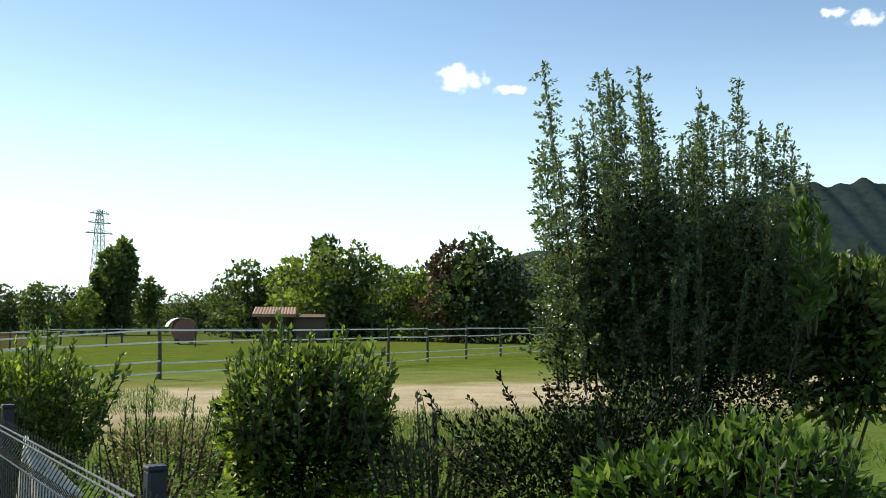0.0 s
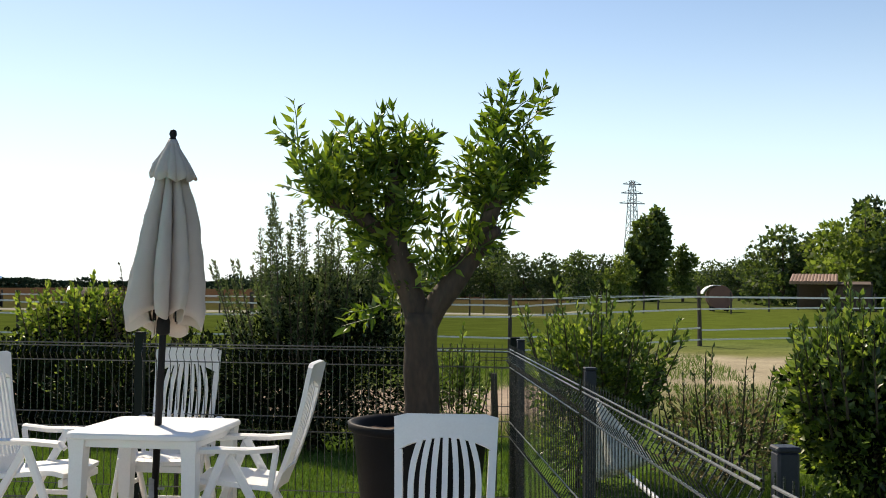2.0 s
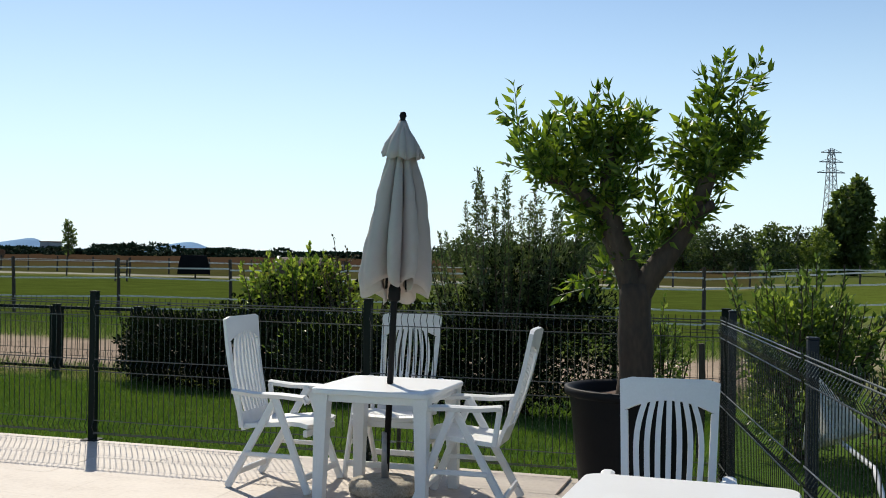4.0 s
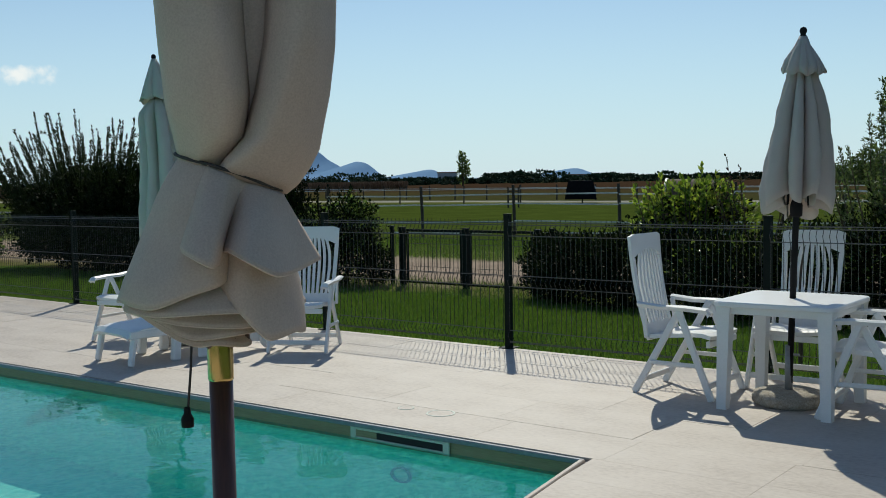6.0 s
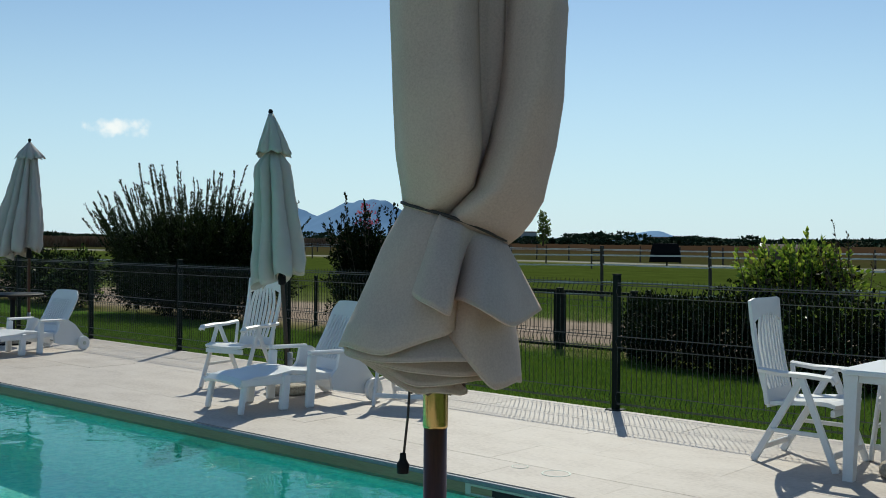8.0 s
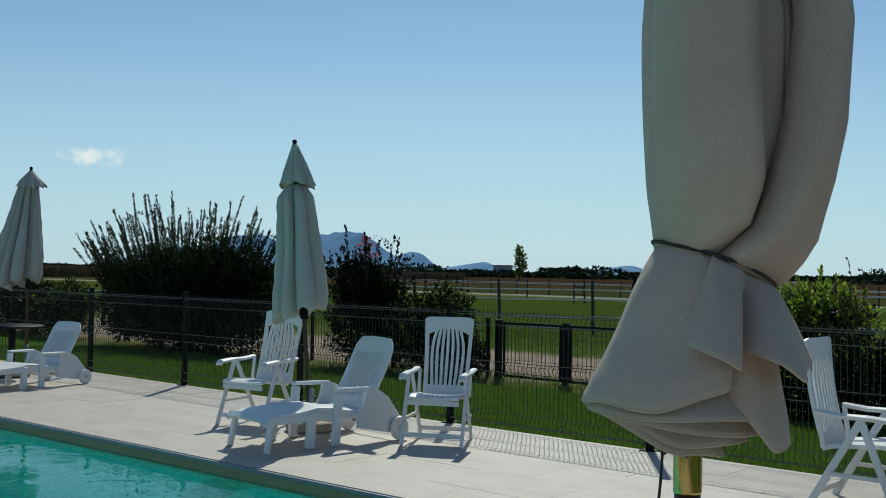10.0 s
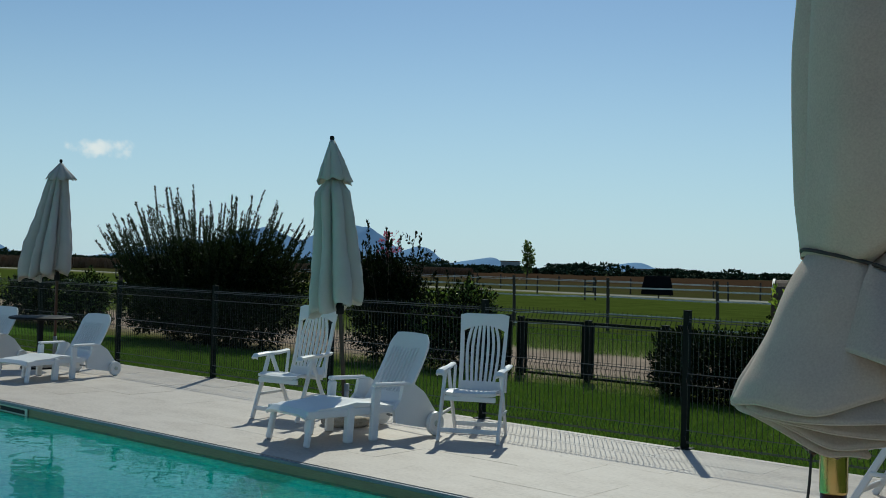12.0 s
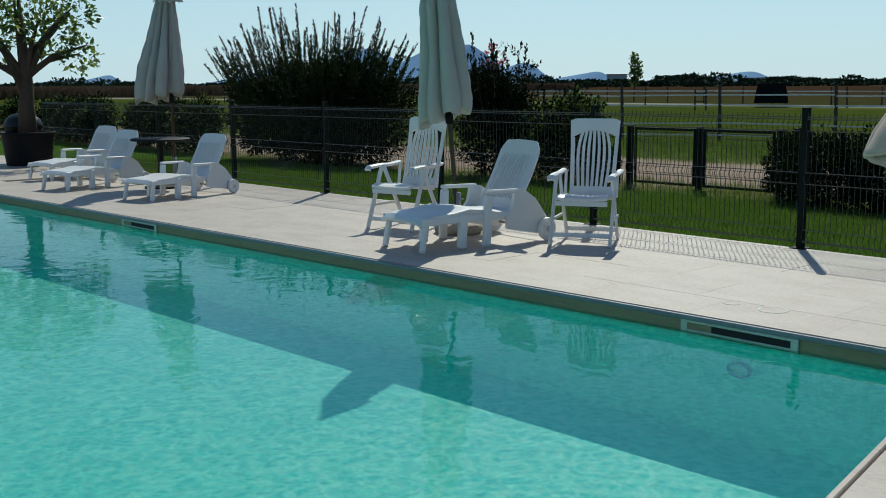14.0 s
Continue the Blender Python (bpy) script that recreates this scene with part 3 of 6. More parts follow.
def grow_tree(name, at, label, category, blobs, count, leaf_size, mat, trunk_r, trunk_h, group="", seed=1, wide=0.6, limbs=5, mat2=None):
    """A tree: a tapered trunk with limbs up into a crown of many separate leaf clumps with gaps."""
    rng = np.random.default_rng(seed)
    base = thing(name, label, category, group, at=pose(*at))
    wood = Shape()
    B = np.array(blobs, float)
    top = B[:, 2].max()
    wood.tube([(0, 0, -0.1), (trunk_r * 0.2, 0, trunk_h * 0.5), (0, trunk_r * 0.3, trunk_h), (0, 0, top)], [trunk_r * 1.25, trunk_r, trunk_r * 0.8, trunk_r * 0.2], 10)
    for k in range(limbs):
        b = B[k % len(B)]
        tip = b[:3] + rng.normal(size=3) * b[3:] * 0.35
        z0 = trunk_h * rng.uniform(0.75, 1.1)
        wood.tube([(0, 0, z0), ((tip[0]) * 0.45, tip[1] * 0.45, (z0 + tip[2]) / 2 + 0.1), tip], [trunk_r * 0.5, trunk_r * 0.32, trunk_r * 0.1], 7)
    part("trunk", wood, M["bark"], base, smooth=True)
    p, d = crown_points(blobs, count, rng, 0.5)
    d = d + rng.normal(size=d.shape) * 0.7 + np.array((0, 0, 0.2))
    if mat2:
        pick = rng.uniform(0, 1, len(p)) < 0.35
        part("crown", leaves_mesh("crown", p[pick], d[pick], leaf_size, leaf_size * wide, M[mat2], rng, 0.5), None, base)
        p, d = p[~pick], d[~pick]
    part("crown", leaves_mesh("crown", p, d, leaf_size, leaf_size * wide, M[mat], rng, 0.5), None, base)
    return base


# ---- the setting ----
FENCE_Y = 7.04
# side fence runs from the corner back past the camera
CORNER = Vector((-0.44, 7.04, 0))
SIDE = Vector((0.176, -1.0, 0)).normalized()
POOL = [(-2.99, 4.12), (-17.6, 3.80), (-17.2, -2.4), (-1.87, -2.4)]   # inner edge of the basin


def gz(x, y):
    """The ground's height: level by the terrace, falling to a lower meadow beyond the lawn on the open side."""
    a = min(1.0, max(0.0, (y - 7.2) / 5.4))
    b = min(1.0, max(0.0, (1.0 - x) / 3.0))
    return -0.03 - 0.27 * a * a * (3 - 2 * a) * b * b * (3 - 2 * b)


def steps(*runs):
    out = []
    for a, b, st in runs:
        n = max(1, round((b - a) / st))
        out += [a + (b - a) * k / n for k in range(n)]
    return out + [runs[-1][1]]


def ground_sheet():
    """One sheet to the horizon, open under the pool."""
    xs = steps((-4500, -1000, 1750), (-1000, -200, 400), (-200, -24, 22), (-24, -1.5, 0.75), (-1.5, 4.5, 0.75), (4.5, 60, 9), (60, 300, 120), (300, 4500, 2100))
    ys = steps((-4500, -300, 2100), (-300, -6, 147), (-6, 7.1, 2.62), (7.1, 14.3, 0.6), (14.3, 60, 7), (60, 300, 60), (300, 4500, 2100))
    vs = [(x, y, gz(x, y)) for y in ys for x in xs]
    n = len(xs)
    fs = []
    for j in range(len(ys) - 1):
        for i in range(n - 1):
            cx, cy = (xs[i] + xs[i + 1]) / 2, (ys[j] + ys[j + 1]) / 2
            if -24 < cx < -1.5 and -6 < cy < 7.1:
                continue
            fs.append((j * n + i, j * n + i + 1, (j + 1) * n + i + 1, (j + 1) * n + i))
    return solid("ground", Shape().add(vs, fs), M["land"], "mown lawn, dirt track, green paddocks and dry fields reaching the horizon", "ground", kind="structure", smooth=True)


def land_material():
    """Grass, dirt and crops in belts that follow the lie of the land, with ragged edges, stains and wear at two scales."""
    m = bpy.data.materials.new("land")
    m.use_nodes = True
    nt = m.node_tree
    nt.nodes.clear()
    N, L = nt.nodes.new, nt.links.new
    out = N("ShaderNodeOutputMaterial")
    p = N("ShaderNodeBsdfPrincipled")
    p.inputs["Roughness"].default_value = 0.95
    p.inputs["Specular IOR Level"].default_value = 0.0
    geo = N("ShaderNodeNewGeometry")
    sep = N("ShaderNodeSeparateXYZ")
    L(geo.outputs["Position"], sep.inputs[0])

    def noise(scale, detail=5):
        t = N("ShaderNodeTexNoise")
        t.inputs["Scale"].default_value = scale
        t.inputs["Detail"].default_value = detail
        L(geo.outputs["Position"], t.inputs["Vector"])
        return t.outputs["Fac"]

    def math_(op, a, b=0.0, c=0.0):
        n = N("ShaderNodeMath")
        n.operation = op
        for i, q in enumerate((a, b, c)):
            if isinstance(q, (int, float)):
                n.inputs[i].default_value = q
            else:
                L(q, n.inputs[i])
        return n.outputs[0]

    rag = math_("MULTIPLY_ADD", noise(0.55, 6), 3.0, -1.5)
    wide = math_("MULTIPLY_ADD", noise(0.045, 4), 0.16, -0.08)
    y1 = math_("ADD", sep.outputs["Y"], rag)
    y2 = math_("MULTIPLY", y1, math_("ADD", wide, 1.0))
    u = math_("DIVIDE", math_("LOGARITHM", math_("MAXIMUM", y2, 4.0), 10.0), 3.0)

    def belts(stops):
        r = N("ShaderNodeValToRGB")
        el = r.color_ramp.elements
        while len(el) < len(stops):
            el.new(0.5)
        for e, (yy, c) in zip(el, stops):
            e.position = math.log10(yy) / 3.0
            e.color = (*c, 1)
        L(u, r.inputs[0])
        return r.outputs[0]

    lawn, dry, dirt, grass, road = (0.060, 0.115, 0.020), (0.13, 0.13, 0.045), (0.33, 0.26, 0.20), (0.066, 0.098, 0.016), (0.33, 0.32, 0.27)
    left = belts([(4, lawn), (12.2, lawn), (13.0, dry), (14.6, dirt), (18.2, dirt), (19.5, (0.12, 0.14, 0.045)), (24, (0.058, 0.082, 0.014)), (62, (0.06, 0.082, 0.016)), (68, dry), (70, road), (72.5, road), (75, (0.055, 0.058, 0.020)), (125, (0.062, 0.050, 0.022)), (170, (0.055, 0.034, 0.020)), (420, (0.055, 0.034, 0.020)), (460, (0.06, 0.065, 0.03))])
    right = belts([(4, (0.07, 0.12, 0.026)), (13, (0.085, 0.125, 0.03)), (15.5, (0.13, 0.14, 0.05)), (18.5, (0.34, 0.29, 0.20)), (24.5, (0.36, 0.31, 0.215)), (26.5, (0.15, 0.16, 0.055)), (31, (0.12, 0.15, 0.045)), (36, (0.085, 0.115, 0.020)), (80, (0.085, 0.11, 0.022)), (100, (0.08, 0.10, 0.03))])
    side = N("ShaderNodeMapRange")
    side.interpolation_type = "SMOOTHSTEP"
    L(math_("ADD", sep.outputs["X"], rag), side.inputs["Value"])
    side.inputs["From Min"].default_value = -1.5
    side.inputs["From Max"].default_value = 2.5
    mix = N("ShaderNodeMix")
    mix.data_type = "RGBA"
    L(side.outputs[0], mix.inputs["Factor"])
    L(left, mix.inputs["A"])
    L(right, mix.inputs["B"])
    # tufts and bare spots
    v = math_("ADD", math_("MULTIPLY", noise(0.8, 6), 0.9), math_("MULTIPLY", noise(14, 4), 0.9))
    gain = math_("MULTIPLY_ADD", v, 1.1, 0.02)
    mul = N("ShaderNodeMix")
    mul.data_type = "RGBA"
    mul.blend_type = "MULTIPLY"
    mul.inputs["Factor"].default_value = 1.0
    L(mix.outputs["Result"], mul.inputs["A"])
    comb = N("ShaderNodeCombineColor")
    for i in range(3):
        L(gain, comb.inputs[i])
    L(comb.outputs[0], mul.inputs["B"])
    L(mul.outputs["Result"], p.inputs["Base Color"])
    b = N("ShaderNodeBump")
    b.inputs["Strength"].default_value = 0.6
    b.inputs["Distance"].default_value = 0.04
    L(v, b.inputs["Height"])
    L(b.outputs[0], p.inputs["Normal"])
    L(p.outputs[0], out.inputs[0])
    return m


M["land"] = land_material()
ground_sheet()


# ---- terrace ----
def terrace():
    """The slab under the tiles, open at the pool, and the basin in it."""
    s = Shape()
    outer = [(-24.0, 7.08), (-24.0, -6.0), (1.5, -6.0), (-0.42, 7.08)]
    inner = [POOL[1], POOL[2], POOL[3], POOL[0]]
    for z, flip in ((-0.022, False), (-0.25, True)):
        vs = [(x, y, z) for x, y in outer] + [(x, y, z) for x, y in inner]
        fs = [(k, (k + 1) % 4, 4 + (k + 1) % 4, 4 + k) for k in range(4)]
        s.add(vs, [f[::-1] for f in fs] if flip else fs)
    s.add([(x, y, z) for z in (-0.25, -0.022) for x, y in outer], [(k, (k + 1) % 4, 4 + (k + 1) % 4, 4 + k) for k in range(4)])
    return solid("terrace", s, M["joint"], "pool terrace of pale travertine slabs", "terrace", kind="structure")


deck = terrace()


def inset(poly, d):
    """A four-sided outline moved outwards by d (poly clockwise seen from above with this order)."""
    cx = sum(p[0] for p in poly) / 4
    cy = sum(p[1] for p in poly) / 4
    return [(x + (d if x > cx else -d), y + (d if y > cy else -d)) for x, y in poly]


def pool():
    base = thing("swimming_pool", "rectangular swimming pool with turquoise liner set in the terrace", "pool", kind="structure")
    wall, floor_ = Shape(), Shape()
    pts = POOL
    depth = -0.74
    n = len(pts)
    wall.add([(x, y, depth) for x, y in pts] + [(x, y, -0.125) for x, y in pts], [(k, n + k, n + (k + 1) % n, (k + 1) % n) for k in range(n)])
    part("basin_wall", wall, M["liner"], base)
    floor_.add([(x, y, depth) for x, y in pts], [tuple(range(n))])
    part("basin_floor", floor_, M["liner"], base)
    line = Shape()
    line.add([(x, y, -0.125) for x, y in pts] + [(x, y, -0.035) for x, y in pts], [(k, n + k, n + (k + 1) % n, (k + 1) % n) for k in range(n)])
    part("waterline_band", line, M["pool_trim"], base, "stained olive waterline band")
    for k in range(4):
        a, b = Vector((*pts[k], 0)), Vector((*pts[(k + 1) % 4], 0))
        rim = Shape()
        side = (b - a).normalized()
        out = Vector((side.y, -side.x, 0))
        rim.bar(a + Vector((0, 0, -0.018)) - out * 0.012, b + Vector((0, 0, -0.018)) - out * 0.012, 0.03, 0.03, 0.005, side=tuple(out))
        part("rim_profile", rim, M["stone"] if k == 3 else M["pool_lip"], base, "" if k == 3 else "dark grey rim profile")
    return base


pool_ob = pool()
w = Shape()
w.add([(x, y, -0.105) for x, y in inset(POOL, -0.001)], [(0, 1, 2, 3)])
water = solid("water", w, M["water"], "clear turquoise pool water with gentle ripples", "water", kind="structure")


def far_y(x):
    return 4.12 + (x + 2.99) * (0.32 / 14.61)


def skimmer(x, wide):
    base = thing("pool_skimmer", "pale plastic skimmer mouth with a dark slot", "skimmer", "pool skimmers", at=pose(x, far_y(x) - 0.004, -0.075))
    s = Shape()
    s.box((wide, 0.016, 0.018), (0, 0, 0.030))
    s.box((wide, 0.016, 0.018), (0, 0, -0.032))
    s.box((0.05, 0.016, 0.08), (-wide / 2 - 0.01, 0, 0))
    s.box((0.05, 0.016, 0.08), (wide / 2 + 0.01, 0, 0))
    part("face_plate", s, M["skimmer"], base)
    part("slot", Shape().box((wide * 0.96, 0.006, 0.046), (0, 0.003, 0), bevel=0.001), M["slot"], base, "dark slot")


skimmer(-4.31, 0.74)
skimmer(-11.72, 0.74)
nozzle = thing("pool_inlet", "oval grey inlet fitting in the pool wall", "inlet", at=pose(-4.28, far_y(-4.28) - 0.012, -0.29, 90, 0, 0) @ Matrix.Diagonal((1.0, 0.6, 1.0, 1.0)))
part("ring", Shape().lathe([(0.066, 0.0), (0.085, 0.006), (0.08, 0.02), (0.066, 0.02), (0.062, 0.008)], n=28), M["pool_lip"], nozzle, "grey ring")
part("cover", Shape().lathe([(0.062, 0.006), (0.03, 0.012), (0.0, 0.013)], n=28), M["skimmer"], nozzle)
for dx, r in ((-4.64, 0.058), (-4.34, 0.098)):
    lid = thing("drain_cover", "small round pale cover let into the terrace slabs", "cover", "terrace covers", at=pose(dx, 4.56, 0.001))
    part("disc", Shape().lathe([(r * 0.86, 0.0004), (r * 0.84, 0.0012), (0.0, 0.0012)], n=32), M["stone"], lid)
    part("ring", Shape().lathe([(r, -0.001), (r * 0.99, 0.0018), (r * 0.87, 0.002), (r * 0.86, 0.0006)], n=32), M["skimmer"], lid, "pale worn ring")


# ---- mesh fence ----
def fence_panel(length, height, z0, fold_at, step=0.05, sag=0.0):
    """A welded mesh panel along +x with V folds; folds stand out along -y."""
    s = Shape()
    r = 0.0030

    def off(z):
        best = 0.0
        for f in fold_at:
            best = max(best, 0.03 * max(0.0, 1 - abs(z - f) / 0.05))
        return -best

    zs = [z0]
    for f in sorted(fold_at):
        zs += [f - 0.05, f, f + 0.05]
    zs.append(height)
    n = max(2, int(length / step))
    for i in range(n + 1):
        x = length * i / n
        s.tube([(x, off(z), z) for z in zs], r, 4, False)
    hz = [z0 + 0.01]
    for f in sorted(fold_at):
        hz += [f - 0.05, f + 0.05]
    hz += [height - 0.03]
    cross = Shape()
    for z in hz:
        cross.tube([(0, off(z) - 0.004, z), (length, off(z) - 0.004, z)], 0.0042, 6, False)
    return s, cross


def mesh_panel(shape, parent, at):
    """A panel of welded wires too fine to part."""
    ob = part("panel", shape[0], M["wire"], parent, at=at)
    ob["kind"] = "stuff"
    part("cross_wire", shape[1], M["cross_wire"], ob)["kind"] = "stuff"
    return ob


def fence_post(height, wide=0.06):
    s = Shape()
    s.box((wide, wide, height), (0, 0, height / 2), bevel=0.006)
    s.box((wide + 0.004, wide + 0.004, 0.012), (0, 0, height + 0.004), bevel=0.004)
    s.box((0.14, 0.14, 0.008), (0, 0, 0.004), bevel=0.002)
    return s


FOLDS = (0.12, 0.62, 1.08)
main_fence = thing("mesh_fence", "dark green welded mesh fence with square steel posts along the terrace", "fence", at=pose(0, FENCE_Y, 0))
post_me = fence_post(1.22).mesh("post", M["dark_metal"])
MAIN_POSTS = [-0.44, -3.06, -5.48, -7.80, -10.12, -12.40, -14.72, -17.04, -19.36, -21.68]
for i, x in enumerate(MAIN_POSTS):
    part("post", post_me, None, main_fence, at=pose(x, 0, 0))
for i in range(len(MAIN_POSTS) - 1):
    a, b = MAIN_POSTS[i + 1], MAIN_POSTS[i]
    step = 0.05
    mesh_panel(fence_panel(b - a - 0.07, 1.18, 0.05, FOLDS, step), main_fence, pose(a + 0.035, -0.035, 0))
post_gm = fence_post(1.22, 0.048).mesh("post", M["grey_metal"])
side_fence = thing("mesh_fence", "anthracite welded mesh fence with square posts beside the terrace", "fence", at=Matrix.Translation(CORNER) @ pose(0, 0, 0, 0, 0, math.degrees(math.atan2(SIDE.y, SIDE.x))))
SIDE_POSTS = [0.30, 2.60, 4.765, 7.10, 9.40, 11.70]
for d in SIDE_POSTS:
    part("post", post_gm, None, side_fence, at=pose(d, 0, 0))
for a, b in zip(SIDE_POSTS, SIDE_POSTS[1:]):
    mesh_panel(fence_panel(b - a - 0.07, 1.18, 0.05, FOLDS, 0.05), side_fence, pose(a + 0.035, -0.035, 0))
mesh_panel(fence_panel(0.24, 1.18, 0.05, FOLDS, 0.05), side_fence, pose(0.03, -0.035, 0))

# ---- outer fence with its gate ----
GATE_Y = 13.3
LOW = -0.30
gate = thing("garden_gate", "low dark metal double gate in the outer garden fence", "gate", at=pose(0, GATE_Y, LOW))
for x, wide in ((-12.02, 0.10), (-10.62, 0.09), (-9.18, 0.10)):
    s = Shape()
    s.box((wide, 0.10, 1.02), (0, 0, 0.51), bevel=0.01)
    s.box((wide + 0.01, 0.11, 0.02), (0, 0, 1.025), bevel=0.005)
    part("gate_post", s, M["dark_metal"], gate, at=pose(x, 0, 0))
for a, b in ((-11.92, -10.70), (-10.54, -9.27)):
    fr = Shape()
    fr.box((b - a, 0.04, 0.045), ((a + b) / 2, 0, 0.98))
    fr.box((b - a, 0.04, 0.04), ((a + b) / 2, 0, 0.07))
    fr.box((0.04, 0.04, 0.87), (a + 0.02, 0, 0.525))
    fr.box((0.04, 0.04, 0.87), (b - 0.02, 0, 0.525))
    part("gate_frame", fr, M["dark_metal"], gate)
    mesh_panel(fence_panel(b - a - 0.08, 0.96, 0.08, (0.3, 0.8), 0.07), gate, pose(a + 0.04, 0.0, 0))
outer = thing("mesh_fence", "low dark mesh fence half hidden by shrubs behind the lawn", "fence", at=pose(0, GATE_Y + 0.05, LOW))
opost = fence_post(1.04).mesh("post", M["dark_metal"])
for k in range(7):
    part("post", opost, None, outer, at=pose(-12.3 - 2.3 * k, 0, 0))
    mesh_panel(fence_panel(2.2, 1.0, 0.05, (0.3, 0.88), 0.07), outer, pose(-12.3 - 2.3 * k - 2.25, 0, 0))
for k in range(4):
    part("post", opost, None, outer, at=pose(-8.95 + 2.3 * k, 0, 0))
    mesh_panel(fence_panel(2.2, 1.0, 0.05, (0.3, 0.88), 0.07), outer, pose(-8.90 + 2.3 * k, 0, 0))


# ---- garden furniture ----
def armchair(label, recline=14):
    """A high-backed folding armchair of white resin; it faces -y."""
    base = thing("garden_armchair", label, "chair", "white garden chairs")
    # backrest: a bowed frame with a wide head panel and seven curved slats
    tilt = radians(recline)

    def back(x, h, d=0.0):
        """A point on the backrest h along it, d in front; it bows backwards in the middle and rolls back at the head."""
        bow = -0.035 * math.sin(math.pi * min(1, h / 0.72)) - 0.02 * (x / 0.2) ** 2
        y = 0.19 + h * math.sin(tilt) + bow * -0.6 - d
        return Vector((x, y, 0.40 + h * math.cos(tilt)))

    def plate(x0, x1, h0, h1, nx, nh, thick=0.022, f0=None, f1=None):
        rows = []
        for j in range(nh + 1):
            h = h0 + (h1 - h0) * j / nh
            a = f0(h) if f0 else x0
            b = f1(h) if f1 else x1
            rows.append([back(a + (b - a) * i / nx, h) for i in range(nx + 1)])
        return Shape().sheet(rows, thick)

    edge = lambda h: 0.205 + 0.03 * (h / 0.74)
    # the head panel: its lower edge arches over the slots
    rows = []
    for j in range(7):
        f = j / 6
        row = []
        for i in range(17):
            u = -1 + i / 8
            h1 = 0.745 - 0.018 * max(0.0, abs(u) - 0.75) / 0.25
            h = (0.632 - 0.075 * u * u) * (1 - f) + h1 * f
            row.append(back(u * edge(h), h))
        rows.append(row)
    part("back_head", Shape().sheet(rows, 0.026), M["white"], base)
    part("back_foot", plate(0, 0, -0.02, 0.10, 8, 3, 0.024, lambda h: -edge(h), edge), M["white"], base)
    part("back_stile", plate(0, 0, 0.10, 0.57, 2, 8, 0.026, lambda h: -edge(h), lambda h: -edge(h) + 0.034), M["white"], base)
    part("back_stile", plate(0, 0, 0.10, 0.57, 2, 8, 0.026, lambda h: edge(h) - 0.034, edge), M["white"], base)
    for k in range(7):
        u = (k - 3) / 3
        mid = lambda h, u=u: u * (0.128 + 0.022 * math.sin(math.pi * min(1.0, (h - 0.1) / 0.62)) - 0.026 * max(0.0, (h - 0.40) / 0.22) ** 2)
        part("back_slat", plate(0, 0, 0.095, 0.645 - 0.03 * u * u, 1, 10, 0.016, lambda h, m=mid: m(h) - 0.0125, lambda h, m=mid: m(h) + 0.0125), M["white"], base)
    # seat
    rows = []
    for j in range(9):
        y = -0.27 + 0.47 * j / 8
        z = 0.43 - 0.045 * j / 8 - 0.025 * max(0, (1 - j / 2)) ** 2
        rows.append([(-0.235 + 0.47 * i / 8, y, z + 0.012 * (abs(i - 4) / 4) ** 2) for i in range(9)])
    part("seat", Shape().sheet([r[::-1] for r in rows], 0.028), M["white"], base)
    rail = Shape()
    rail.bar((-0.235, -0.255, 0.385), (0.235, -0.255, 0.385), 0.03, 0.045, side=(0, 1, 0))
    part("seat_rail", rail, M["white"], base)
    for sx in (-1, 1):
        arm = Shape()
        pts = [(-0.30, 0.605), (-0.27, 0.638), (-0.10, 0.648), (0.08, 0.645), (0.25, 0.66)]
        grid = []
        for y, z in pts:
            wd = 0.032 if y > 0 else 0.036
            grid.append([(sx * 0.27 - wd, y, z - 0.008), (sx * 0.27 - wd * 0.5, y, z + 0.002), (sx * 0.27 + wd * 0.5, y, z + 0.002), (sx * 0.27 + wd, y, z - 0.008)])
        arm.sheet(grid, 0.03)
        part("armrest", arm, M["white"], base)
        x = sx * 0.272
        part("leg", Shape().bar((x, -0.045, 0.64), (x, -0.30, 0.0), 0.028, 0.05, 0.008), M["white"], base)
        x2 = sx * 0.242
        part("leg", Shape().bar((x2, -0.06, 0.63), (x2, 0.30, 0.0), 0.026, 0.05, 0.008), M["white"], base)
        part("brace", Shape().bar((x2, 0.20, 0.40), (x2, 0.235, 0.64), 0.024, 0.034, 0.006), M["white"], base)
    part("stretcher", Shape().bar((-0.27, -0.265, 0.10), (0.27, -0.265, 0.10), 0.022, 0.04, side=(0, 1, 0)), M["white"], base)
    part("stretcher", Shape().bar((-0.24, 0.265, 0.09), (0.24, 0.265, 0.09), 0.022, 0.04, side=(0, 1, 0)), M["white"], base)
    for x in (-0.262, 0.262):
        part("stretcher", Shape().bar((x, -0.20, 0.235), (x, 0.17, 0.235), 0.02, 0.03, side=(1, 0, 0)), M["white"], base)
    return base


